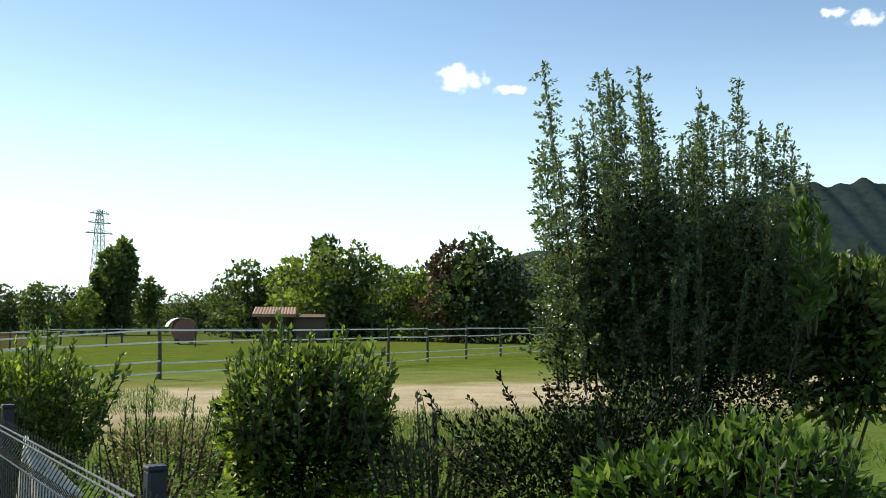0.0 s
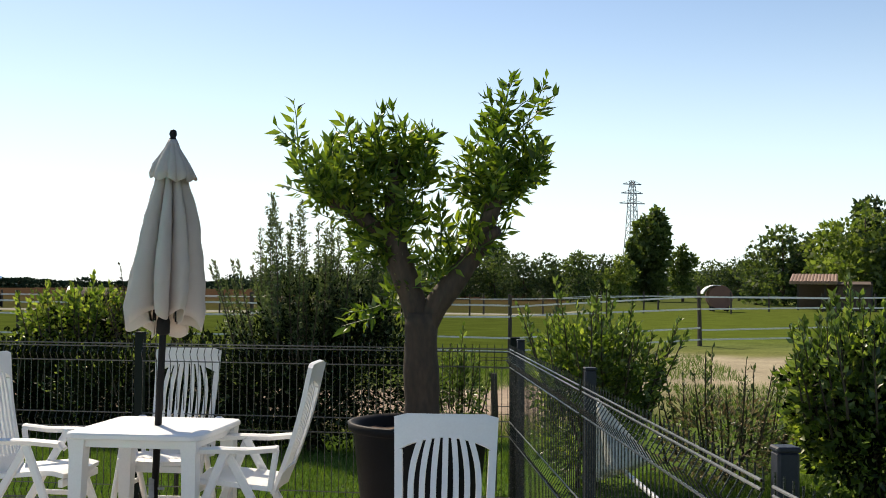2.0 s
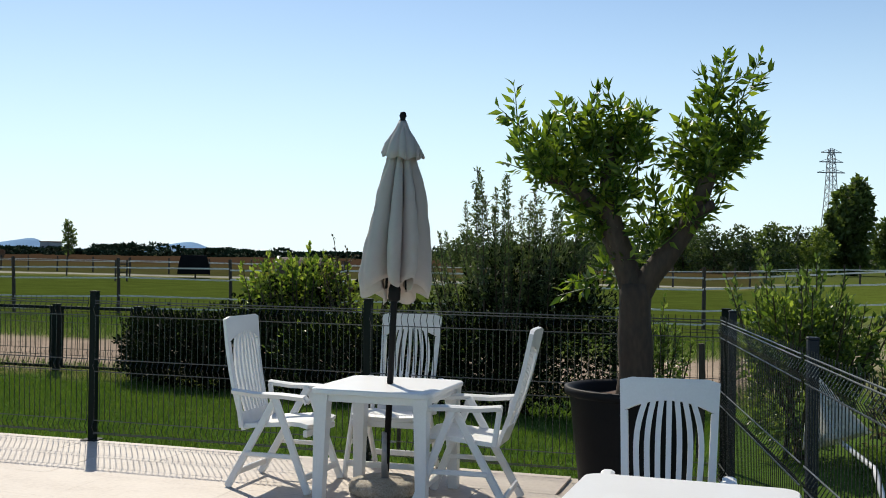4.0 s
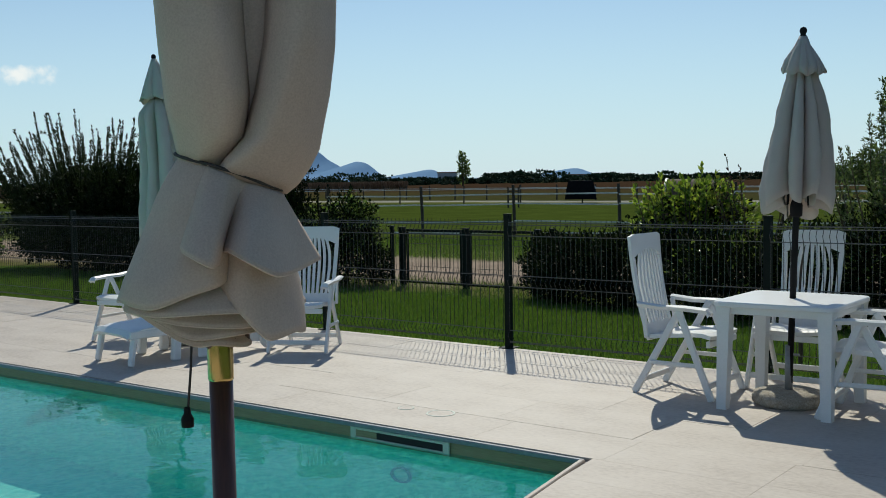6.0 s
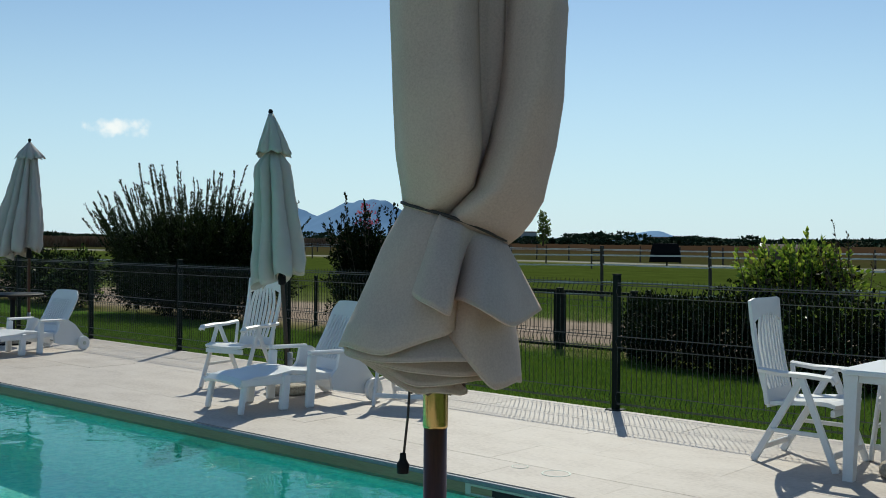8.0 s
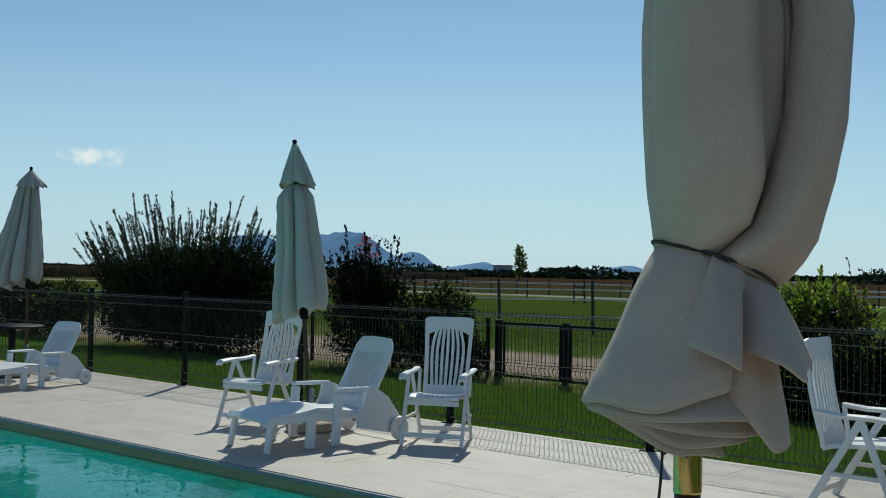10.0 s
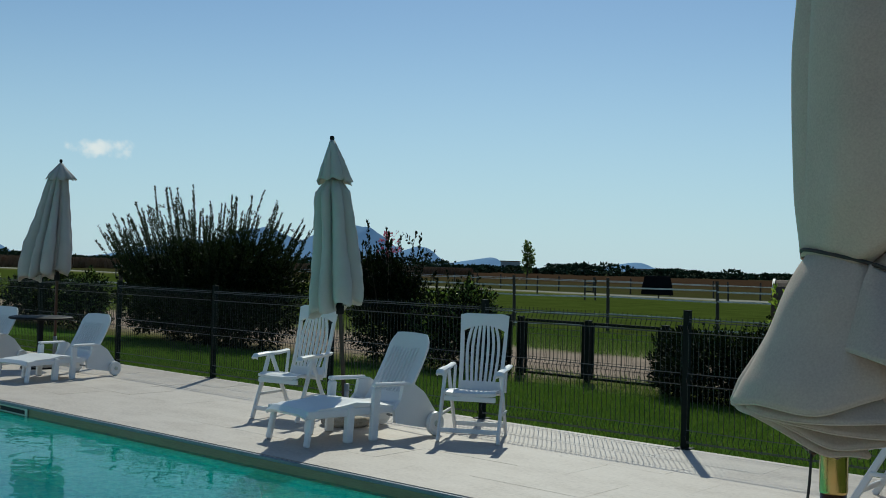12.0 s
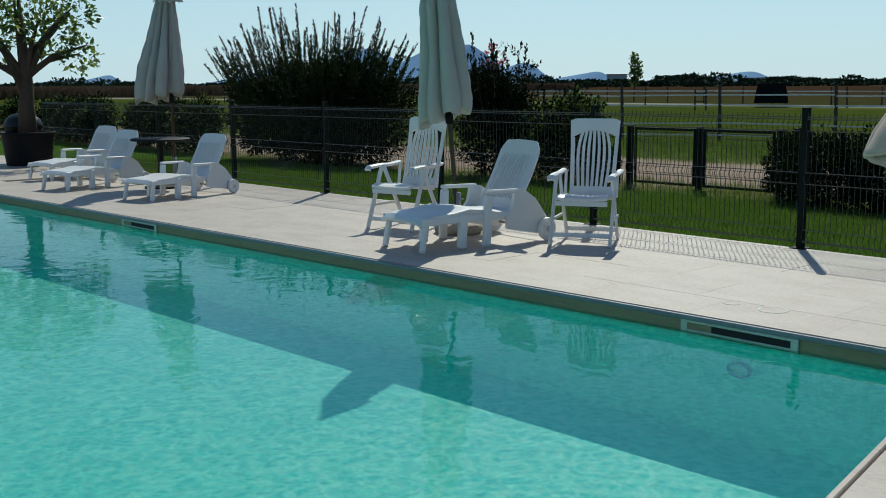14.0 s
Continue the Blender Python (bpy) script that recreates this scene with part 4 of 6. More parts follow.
# (x, y, turn in degrees with 0 facing the pool side, recline of the back, label)
CHAIR_AT = [
    (-3.30, 6.12, 90, 10, "white resin high-backed armchair pulled up to the garden table"),
    (-2.72, 6.72, 2, 14, "white resin high-backed armchair between the table and the fence"),
    (-1.97, 6.03, -86, 16, "white resin high-backed armchair turned to the garden table"),
    (-7.05, 6.0, 28, 14, "white resin high-backed armchair standing alone by the fence"),
    (-0.58, 4.15, 4, 20, "white resin high-backed armchair behind the bare white table"),
    (-9.05, 5.55, 13, 16, "white resin high-backed armchair beside the closed parasol"),
]
models = {}
for k, (x, y, a, recline, lab) in enumerate(CHAIR_AT):
    # the one behind the bare table is a lower model
    low_model = Matrix.Diagonal((0.98, 1.0, 0.915, 1.0)) if k == 4 else Matrix.Identity(4)
    if recline in models:
        tagged(copy_thing(models[recline], pose(x, y, 0, 0, 0, a) @ low_model), lab)
    else:
        models[recline] = armchair(lab, recline)
        models[recline].matrix_basis = pose(x, y, 0, 0, 0, a) @ low_model


def garden_table(label, half=0.40):
    """A square white resin table with rounded corners, an apron, flaring legs and a hole for a parasol."""
    base = thing("garden_table", label, "table", "white garden tables")
    top = Shape()
    r, out = 0.07, []
    for cx, cy, a0 in ((1, 1, 0), (-1, 1, 90), (-1, -1, 180), (1, -1, 270)):
        for k in range(6):
            a = radians(a0 + 90 * k / 5)
            out.append((cx * (half - r) + r * math.cos(a), cy * (half - r) + r * math.sin(a)))
    n = len(out)
    hole = [(0.022 * math.cos(2 * math.pi * (k + 2.5) / n), 0.022 * math.sin(2 * math.pi * (k + 2.5) / n)) for k in range(n)]
    rings = [[(x * 0.985, y * 0.985, 0.685) for x, y in out], [(x, y, 0.692) for x, y in out], [(x, y, 0.712) for x, y in out], [(x * 0.985, y * 0.985, 0.72) for x, y in out],
             [(x, y, 0.72) for x, y in hole], [(x, y, 0.69) for x, y in hole], [(x * 0.97, y * 0.97, 0.69) for x, y in out]]
    vs = [p for ring in rings for p in ring]
    fs = [(i * n + k, i * n + (k + 1) % n, (i + 1) * n + (k + 1) % n, (i + 1) * n + k) for i in range(len(rings) - 1) for k in range(n)]
    top.add(vs, fs)
    part("tabletop", top, M["white"], base)
    ap = Shape()
    for a in range(4):
        m = Matrix.Rotation(a * math.pi / 2, 3, "Z")
        ap.box((2 * half - 0.12, 0.02, 0.055), m @ Vector((0, half - 0.055, 0.664)), m, 0.004)
    part("apron", ap, M["white"], base)
    for sx in (-1, 1):
        for sy in (-1, 1):
            leg = Shape()
            c = half - 0.07
            for z, wd, q in ((0.69, 0.05, 0.0), (0.60, 0.042, 0.0), (0.0, 0.032, 0.012)):
                leg.v += [(sx * (c + q) + dx * wd, sy * (c + q) + dy * wd, z) for dx, dy in ((-1, -1), (1, -1), (1, 1), (-1, 1))]
            leg.f += [(i * 4 + k, (i + 1) * 4 + k, (i + 1) * 4 + (k + 1) % 4, i * 4 + (k + 1) % 4) for i in range(2) for k in range(4)] + [(8, 11, 10, 9)]
            part("leg", leg, M["white"], base)
    return base


t1 = garden_table("square white resin garden table with a parasol through it")
t1.matrix_basis = pose(-2.52, 6.05, 0, 0, 0, 0)
t2 = tagged(copy_thing(t1, pose(-0.47, 3.32, 0, 0, 0, -2)), "bare square white resin garden table in the sun")


def lounger(label):
    """A white resin sun lounger with a raised back and two wheels; its head end lies at +y."""
    base = thing("sun_lounger", label, "sun lounger", "white sun loungers")
    # lying surface, slightly wavy
    prof = [(-0.98, 0.275), (-0.93, 0.315), (-0.80, 0.325), (-0.55, 0.335), (-0.36, 0.36), (-0.18, 0.345), (0.0, 0.315), (0.16, 0.30), (0.26, 0.30)]
    grid = [[(x, y, z - 0.03 * (abs(x) / 0.3) ** 6 * (1.0 if y < -0.9 else 0.35)) for x in (-0.30, -0.27, -0.2, -0.1, 0, 0.1, 0.2, 0.27, 0.30)] for y, z in prof]
    part("bed", Shape().sheet([r for r in grid], 0.03), M["white"], base)
    for sx in (-1, 1):
        part("side_rail", Shape().bar((sx * 0.29, -0.95, 0.27), (sx * 0.29, 0.25, 0.265), 0.03, 0.07, 0.01), M["white"], base)
    # raised back with rounded head
    ang = radians(58)
    rows = []
    for j in range(13):
        h = 0.74 * j / 12
        half = 0.275 if h < 0.58 else 0.275 * math.sqrt(max(0.05, 1 - ((h - 0.58) / 0.185) ** 2 * 0.55))
        bow = 0.03 * math.sin(math.pi * h / 0.74)
        rows.append([(x * half, 0.24 + h * math.cos(ang) + bow + 0.02 * x * x, 0.30 + h * math.sin(ang) - 0.012 * x * x) for x in (-1, -0.8, -0.5, -0.2, 0.2, 0.5, 0.8, 1)])
    part("backrest", Shape().sheet(rows, 0.03), M["white"], base)
    for k in range(9):
        x = -0.18 + 0.36 * k / 8
        rib = Shape()
        rib.bar((x, 0.25 + 0.10 * math.cos(ang) - 0.002, 0.31 + 0.10 * math.sin(ang)), (x, 0.265 + 0.56 * math.cos(ang), 0.31 + 0.56 * math.sin(ang)), 0.016, 0.012, 0.003)
        part("back_rib", rib, M["white"], base)
    # legs: two at the foot, two in the middle, wheel frames at the head
    for sx in (-1, 1):
        part("foot_leg", Shape().bar((sx * 0.27, -0.88, 0.30), (sx * 0.285, -0.94, 0.0), 0.06, 0.05, 0.012), M["white"], base)
        part("middle_leg", Shape().bar((sx * 0.285, -0.42, 0.32), (sx * 0.29, -0.45, 0.0), 0.07, 0.09, 0.014), M["white"], base)
        arm = Shape()
        pts = [(-0.16, 0.0), (-0.145, 0.40), (-0.10, 0.50), (0.02, 0.515), (0.24, 0.50)]
        arm.bar((sx * 0.325, -0.16, 0.0), (sx * 0.325, -0.13, 0.47), 0.05, 0.10, 0.014)
        arm.bar((sx * 0.325, -0.17, 0.495), (sx * 0.325, 0.30, 0.485), 0.06, 0.035, 0.012)
        part("armrest", arm, M["white"], base)
        wing = Shape()
        outline = [(0.22, 0.50), (0.36, 0.48), (0.50, 0.40), (0.66, 0.22), (0.70, 0.12), (0.60, 0.06), (0.34, 0.10), (0.12, 0.14), (0.10, 0.26), (0.18, 0.34)]
        k = len(outline)
        vs = [(sx * 0.305, y, z) for y, z in outline] + [(sx * 0.345, y, z) for y, z in outline]
        fs = [tuple(range(k)), tuple(range(k, 2 * k))[::-1]] + [(i, k + i, k + (i + 1) % k, (i + 1) % k) for i in range(k)]
        wing.add(vs, fs if sx > 0 else [f[::-1] for f in fs])
        part("wheel_frame", wing, M["white"], base)
        rot = Matrix.Rotation(math.pi / 2, 3, "Y")
        wh = part("wheel", Shape().lathe([(0.0, -0.02), (0.06, -0.024), (0.085, -0.028), (0.105, -0.022), (0.11, 0.0), (0.105, 0.022), (0.085, 0.028), (0.06, 0.018), (0.0, 0.02)], (0, 0, 0), 24, rot), M["white"], base, at=pose(sx * 0.385, 0.62, 0.11))
        part("hub", Shape().lathe([(0.03, -0.034), (0.028, 0.034), (0.0, 0.036)], (0, 0, 0), 14, rot), M["skimmer"], wh)
    part("axle", Shape().tube([(-0.37, 0.62, 0.11), (0.37, 0.62, 0.11)], 0.012, 8), M["steel"], base)
    return base


LOUNGER_AT = [
    (-7.83, 5.34, -6, (1.0, 0.88, 1.0), "white resin sun lounger with steeply raised back by the pool"),
    (-13.57, 5.56, 13, (0.93, 0.86, 0.87), "white resin sun lounger with raised back beside the round table"),
    (-15.72, 5.37, 15, (0.93, 0.86, 0.87), "white resin sun lounger with raised back at the pool edge"),
    (-17.57, 5.92, 15, (0.93, 0.86, 0.87), "white resin sun lounger with raised back near the potted tree"),
]
lo1 = lounger(LOUNGER_AT[0][4])
for x, y, a, size, lab in LOUNGER_AT[1:]:
    tagged(copy_thing(lo1, pose(x, y, 0, 0, 0, a) @ Matrix.Diagonal((*size, 1.0))), lab)
lo1.matrix_basis = pose(LOUNGER_AT[0][0], LOUNGER_AT[0][1], 0, 0, 0, LOUNGER_AT[0][2]) @ Matrix.Diagonal((*LOUNGER_AT[0][3], 1.0))

rt = thing("round_table", "small round dark plastic table on a single leg between the loungers", "table", at=pose(-14.75, 5.85, 0))
part("tabletop", Shape().lathe([(0.0, 0.675), (0.40, 0.68), (0.42, 0.69), (0.42, 0.705), (0.40, 0.715), (0.0, 0.715)], n=40), M["black_plastic"], rt)
part("column", Shape().lathe([(0.05, 0.03), (0.035, 0.10), (0.035, 0.62), (0.08, 0.68)], n=20), M["black_plastic"], rt)
part("foot", Shape().lathe([(0.25, 0.0), (0.25, 0.025), (0.05, 0.05)], n=28), M["black_plastic"], rt)


# ---- closed parasols ----
def folded_canopy(levels, folds, depth, seed, n=96, twist=0.0, droop=0.0, lean=(0, 0), crumple=0.0):
    """Hanging folded cloth: levels are (height, radius, fold depth share), from top to hem; folds are rounded and uneven."""
    rng = random.Random(seed)
    ph = [rng.uniform(0, 6.28) for _ in range(4)]
    am = [rng.uniform(0.75, 1.25) for _ in range(folds)]
    rows = []
    hi, lo = levels[0][0], levels[-1][0]
    steps = []
    levels = [(*v, 0.0) if len(v) == 3 else v for v in levels]
    for (z0, r0, d0, c0), (z1, r1, d1, c1) in zip(levels, levels[1:]):
        k = max(2, int(abs(z0 - z1) / 0.035))
        steps += [(z0 + (z1 - z0) * i / k, r0 + (r1 - r0) * i / k, d0 + (d1 - d0) * i / k, c0 + (c1 - c0) * i / k) for i in range(k)]
    steps.append(levels[-1])
    for z, r, dd, cx in steps:
        row = []
        f = (hi - z) / max(1e-6, hi - lo)
        for k in range(n + 1):
            a = 2 * math.pi * (k % n) / n + twist * f
            u = (a * folds / (2 * math.pi) + 0.22 * math.sin(a * 2 + ph[0]) + 0.12 * f * math.sin(a * 3 + ph[1]))
            i = int(math.floor(u)) % folds
            w = abs(math.sin(math.pi * u))
            g = 1 + dd * depth * (am[i] * (w ** 0.6) - 0.75) + 0.05 * dd * math.sin(a + ph[2] + 5 * f) + 0.03 * dd * math.sin(a * 5 + 9 * f + ph[3])
            g += crumple * math.sin(7 * a + 16 * f + ph[0]) * math.sin(4 * a - 23 * f + ph[1])
            zz = z - droop * f ** 6 * (0.5 + 0.5 * math.sin(a * folds + ph[1])) * 0.5 - droop * f ** 6 * 0.5 * math.sin(a + ph[2])
            row.append((r * g * math.cos(a) + cx + lean[0] * f, r * g * math.sin(a) + lean[1] * f, zz))
        rows.append(row)
    return Shape().sheet(rows, 0.004)


def parasol(label, at, top, hem, r_hem, mat, pole_mat, seed, lean=(0, 0), vent=0.26, foot=True, tilt=(0, 0), shoulder=False):
    base = thing("closed_parasol", label, "parasol", "closed parasols", at=pose(at[0], at[1], 0, tilt[0], tilt[1], 0))
    part("pole", Shape().tube([(0, 0, 0.02), (0, 0, top - 0.06)], 0.021, 14), pole_mat, base, smooth=True)
    span = top - hem
    if shoulder:
        # the canopy has slipped down below its vent cap and hangs from square shoulders
        body = [(top - 0.40, 0.045, 0.2), (top - 0.47, 0.11, 0.6), (top - 0.54, r_hem * 0.66, 0.9), (top - 0.62, r_hem * 0.70, 1.0), (top - 1.05, r_hem * 0.82, 1.0), (hem + 0.14, r_hem, 1.1), (hem, r_hem * 0.96, 1.2)]
        hood = [(top - 0.03, 0.022, 0.1), (top - 0.12, r_hem * 0.24, 0.4), (top - 0.30, r_hem * 0.52, 0.8), (top - 0.43, r_hem * 0.70, 1.0)]
    else:
        body = [(top - 0.10, 0.035, 0.2), (top - vent * 0.7, r_hem * 0.36, 0.6), (top - vent - 0.06, r_hem * 0.42, 1.0), (top - span * 0.45, r_hem * 0.68, 1.0), (top - span * 0.72, r_hem * 0.93, 1.0), (hem + 0.10, r_hem, 1.1), (hem, r_hem * 0.93, 1.2)]
        hood = [(top - 0.045, 0.022, 0.1), (top - 0.10, r_hem * 0.22, 0.3), (top - vent * 0.75, r_hem * 0.52, 0.6), (top - vent, r_hem * 0.66, 0.8)]
    part("canopy", folded_canopy(body, 7, 0.80, seed, droop=0.14, lean=lean, crumple=0.035, n=112), mat, base, smooth=True)
    cap = folded_canopy(hood, 8, 0.42, seed + 5, droop=0.05, crumple=0.03)
    part("vent_cap", cap, mat, base, smooth=True)
    part("finial", Shape().lathe([(0.0, top + 0.02), (0.018, top + 0.012), (0.024, top - 0.01), (0.016, top - 0.03), (0.026, top - 0.045), (0.02, top - 0.07)], n=16), M["black_plastic"], base, "dark finial", smooth=True)
    part("runner", Shape().lathe([(0.024, hem - 0.10), (0.04, hem - 0.09), (0.04, hem - 0.02), (0.024, hem + 0.03)], n=16), M["black_plastic"], base, "dark runner", smooth=True)
    for k in range(8):
        a = 2 * math.pi * k / 8 + 0.3
        part("rib", Shape().tube([(0.03 * math.cos(a), 0.03 * math.sin(a), top - 0.12), (r_hem * 0.45 * math.cos(a) + lean[0] * 0.9, r_hem * 0.45 * math.sin(a) + lean[1] * 0.9, hem - 0.02)], 0.006, 5), pole_mat, base)
    if foot:
        st = thing("parasol_base", "round washed-concrete parasol base with a metal socket", "parasol base", "parasol bases", at=pose(at[0], at[1], 0))
        part("stone", Shape().lathe([(0.0, 0.0), (0.21, 0.0), (0.235, 0.02), (0.24, 0.055), (0.225, 0.085), (0.18, 0.098), (0.03, 0.102), (0.0, 0.102)], n=36), M["pebble"], st, smooth=True)
        part("socket", Shape().tube([(0, 0, 0.09), (0, 0, 0.40)], 0.026, 14), M["steel"], st, "grey metal socket", smooth=True)
        kn = Shape().tube([(0.02, 0, 0.34), (0.07, 0, 0.34)], 0.008, 8)
        part("screw", kn, M["steel"], st)
    return base


parasol("closed off-white parasol standing through the white table", (-2.555, 6.08), 2.485, 1.36, 0.205, M["mauve_canvas"], M["black_plastic"], 11, lean=(0.0, 0.03), tilt=(0, 2.0))
parasol("closed pale parasol with a slipped vent cap beside the armchair", (-8.35, 5.62), 2.80, 1.17, 0.235, M["pale_canvas"], M["post_wood"], 12, tilt=(2.0, -4.2), shoulder=True)
parasol("closed beige parasol at the sun loungers", (-15.20, 6.31), 2.95, 1.30, 0.30, M["mauve_canvas"], M["brown_wood"], 13, lean=(-0.05, -0.13))


def cloth_panel(levels, seed, n=40, tuck=(0.35, 0.35), hem=None, waves=0.012, rows=44):
    """A hanging panel of cloth: levels are (height, first angle, last angle, radius, centre x, centre y) from top to bottom, in degrees.
    Its side edges curl in by tuck; hem(angle) gives the height of its lower edge."""
    rng = random.Random(seed)
    ph = [rng.uniform(0, 6.28) for _ in range(6)]
    L = np.array(levels, float)
    t_of = (L[0, 0] - L[:, 0]) / (L[0, 0] - L[-1, 0])
    grid = []
    for j in range(rows + 1):
        f = j / rows
        z, a0, a1, r, cx, cy = (float(np.interp(f, t_of, L[:, k])) for k in range(6))
        row = []
        for i in range(n + 1):
            u = i / n
            a = radians(a0 + (a1 - a0) * u)
            e0, e1 = max(0.0, 1 - u / 0.16), max(0.0, (u - 0.84) / 0.16)
            g = 1 - tuck[0] * e0 * e0 - tuck[1] * e1 * e1
            g += waves * (math.sin(3 * a + 2.2 * f + ph[0]) + 0.8 * math.sin(5 * a - 7 * f + ph[1]) + 0.9 * math.sin(2 * a + 9 * f + ph[2])) + 0.5 * waves * math.sin(11 * a + 5 * f + ph[3])
            x, y = cx + r * g * math.cos(a), cy + r * g * math.sin(a)
            zz = z
            if hem:
                zz = L[0, 0] + (hem(math.degrees(a)) - L[0, 0]) * f
            # the tie runs slanting round the cloth
            w = max(0.0, 1 - abs(zz - 1.573) / 0.13)
            row.append((x, y, zz - 0.355 * (x - 0.01) * w * w * (3 - 2 * w)))
        grid.append(row)
    return grid


def near_parasol():
    """The big ecru parasol right by the camera: tied with a cord, its skirt flaring below the tie."""
    x, y = -1.72, 0.53
    base = thing("closed_parasol", "closed ecru canvas parasol on a brown pole with brass sleeve", "parasol", "closed parasols", at=pose(x, y, 0, 0, 0, 46))
    part("pole", Shape().tube([(0, 0, 0.04), (0, 0, 1.165)], 0.0235, 20), M["brown_wood"], base, "dark brown lacquered pole", smooth=True)
    part("sleeve", Shape().lathe([(0.0, 1.155), (0.0245, 1.155), (0.0255, 1.16), (0.0255, 1.255), (0.0245, 1.262), (0.02, 1.30)], n=24), M["brass"], base, "polished brass sleeve", smooth=True)
    part("upper_pole", Shape().tube([(0, 0, 1.25), (0, 0, 2.60)], 0.02, 14), M["brown_wood"], base, smooth=True)
    # the folded canopy: two broad front pleats over a recessed back, gathered at the tie
    lev = ((2.62, 0.035, 0.02, -0.01), (2.35, 0.125, 0.055, -0.05), (1.98, 0.166, 0.075, -0.075), (1.80, 0.163, 0.073, -0.07), (1.70, 0.153, 0.068, -0.055), (1.64, 0.138, 0.062, -0.04), (1.60, 0.118, 0.048, -0.03), (1.568, 0.100, 0.035, -0.022))
    left_to = (-100, -100, -100, -92, -84, -88, -104, -112)
    right_from = (-66, -60, -58, -66, -76, -87, -104, -114)
    part("canopy", Shape().sheet(cloth_panel([(z, -60, 300, r * 0.52, cx, cy + 0.02) for z, r, cx, cy in lev], 3, 96, (0, 0), waves=0.06), 0.003), M["canvas"], base, smooth=True)
    part("front_pleat", Shape().sheet(cloth_panel([(z, -200, b, r, cx, cy) for (z, r, cx, cy), b in zip(lev, left_to)], 4, 48, (0.1, 0.60), waves=0.028), 0.003), M["canvas"], base, smooth=True)
    part("front_pleat", Shape().sheet(cloth_panel([(z, b, 22, r * 1.03, cx, cy) for (z, r, cx, cy), b in zip(lev, right_from)], 5, 40, (0.50, 0.30), waves=0.016), 0.003), M["canvas"], base, smooth=True)
    part("back_pleat", Shape().sheet(cloth_panel([(z, -6, 175, r * 1.04, cx, cy + 0.012) for z, r, cx, cy in lev], 6, 48, (0.25, 0.2), waves=0.02), 0.003), M["canvas"], base, smooth=True)
    # below the tie: panels that flare, each with a stitched hem
    low_ = ((1.573, 0.098, 0.035, -0.022), (1.50, 0.122, 0.016, -0.018), (1.42, 0.149, 0.003, -0.012), (1.36, 0.172, -0.004, -0.004), (1.32, 0.182, -0.006, 0.0))

    def front_hem(a):
        return 1.322 + 0.050 * max(0.0, min(1.0, (a + 125) / 50)) ** 1.5 + 0.004 * math.sin(a / 9)

    def right_hem(a):
        return 1.256 + 0.10 * max(0.0, min(1.0, (-52 - a) / 30)) ** 1.4 + 0.035 * max(0.0, min(1.0, (a + 10) / 70)) + 0.004 * math.sin(a / 7)

    def back_hem(a):
        return 1.312 + 0.006 * math.sin(a / 8)

    for k, (a0, a1, grow, hem, seed, tuck) in enumerate(((-196, -72, 1.0, front_hem, 7, (0.05, 0.40)), (-84, 66, 0.965, right_hem, 8, (0.35, 0.2)), (50, 172, 0.97, back_hem, 9, (0.2, 0.15)))):
        grid = cloth_panel([(z, a0, a1, r * grow, cx, cy) for z, r, cx, cy in low_], seed, 52, tuck, hem, 0.012, 26)
        panel = part("skirt_panel", Shape().sheet(grid, 0.003), M["canvas"], base, smooth=True)
        part("hem", Shape().tube(grid[-1], 0.0032, 6), M["canvas"], panel, smooth=True)
    # the rim turned in under the skirt: layer upon layer of hems that close on the pole
    for k in range(4):
        grid = []
        for j in range(9):
            f = j / 8
            row = []
            for i in range(81):
                u = i / 80
                a = radians(-198 + 238 * u)
                w = min(1.0, u / 0.36)
                w = w * w * (3 - 2 * w)
                lip = 0.178 * (1 - w) + (0.166 - 0.034 * k) * w + 0.006 * math.sin(2.3 * a + 1.7 * k) + 0.004 * math.sin(6 * a + k)
                foot = 1.316 * (1 - w) + (1.303 - 0.021 * k) * w - 0.003 * k + 0.005 * math.sin(3 * a + 2.1 * k)
                r = (lip - 0.052) + 0.052 * f ** 0.8
                row.append((r * math.cos(a), r * math.sin(a), foot + 0.055 * (1 - f)))
            grid.append(row)
        layer = part("turned_rim", Shape().sheet(grid, 0.003), M["canvas"], base, smooth=True)
        part("hem", Shape().tube(grid[-1], 0.0028, 6), M["canvas"], layer, smooth=True)
    # a corner of cloth pulled under the tie, hanging in two rounded pleats that end in a point
    hem_x = (-0.056, -0.046, -0.020, 0.008, 0.016, 0.010, 0.034, 0.068, 0.121, 0.160, 0.200)
    hem_y = (-0.120, -0.200, -0.236, -0.236, -0.170, -0.110, -0.190, -0.250, -0.220, -0.120, -0.060)
    hem_z = (1.432, 1.424, 1.412, 1.396, 1.398, 1.416, 1.424, 1.408, 1.374, 1.380, 1.396)
    u = np.linspace(0, 10, 81)
    soft = np.array((0.25, 0.5, 0.25))

    def along_hem(vals):
        v = np.interp(u, range(11), vals)
        for _ in range(7):
            v[1:-1] = np.convolve(v, soft, "valid")
        return v

    hx_, hy_, hz_ = along_hem(hem_x), along_hem(hem_y), along_hem(hem_z)
    rows = []
    for j in range(23):
        f = j / 22
        row = []
        for i in range(81):
            g = i / 80
            top = (-0.004 + 0.134 * g, -0.126 + 0.050 * g * g + 0.004 * math.sin(14 * g), 1.578 - 0.056 * g)
            bend = f ** 0.85
            row.append((top[0] * (1 - f) + hx_[i] * f, top[1] * (1 - bend) + hy_[i] * bend - 0.006 * math.sin(math.pi * f), top[2] * (1 - f) + hz_[i] * f))
        rows.append(row)
    flap = part("flap", Shape().sheet(rows, 0.003), M["canvas"], base, smooth=True)
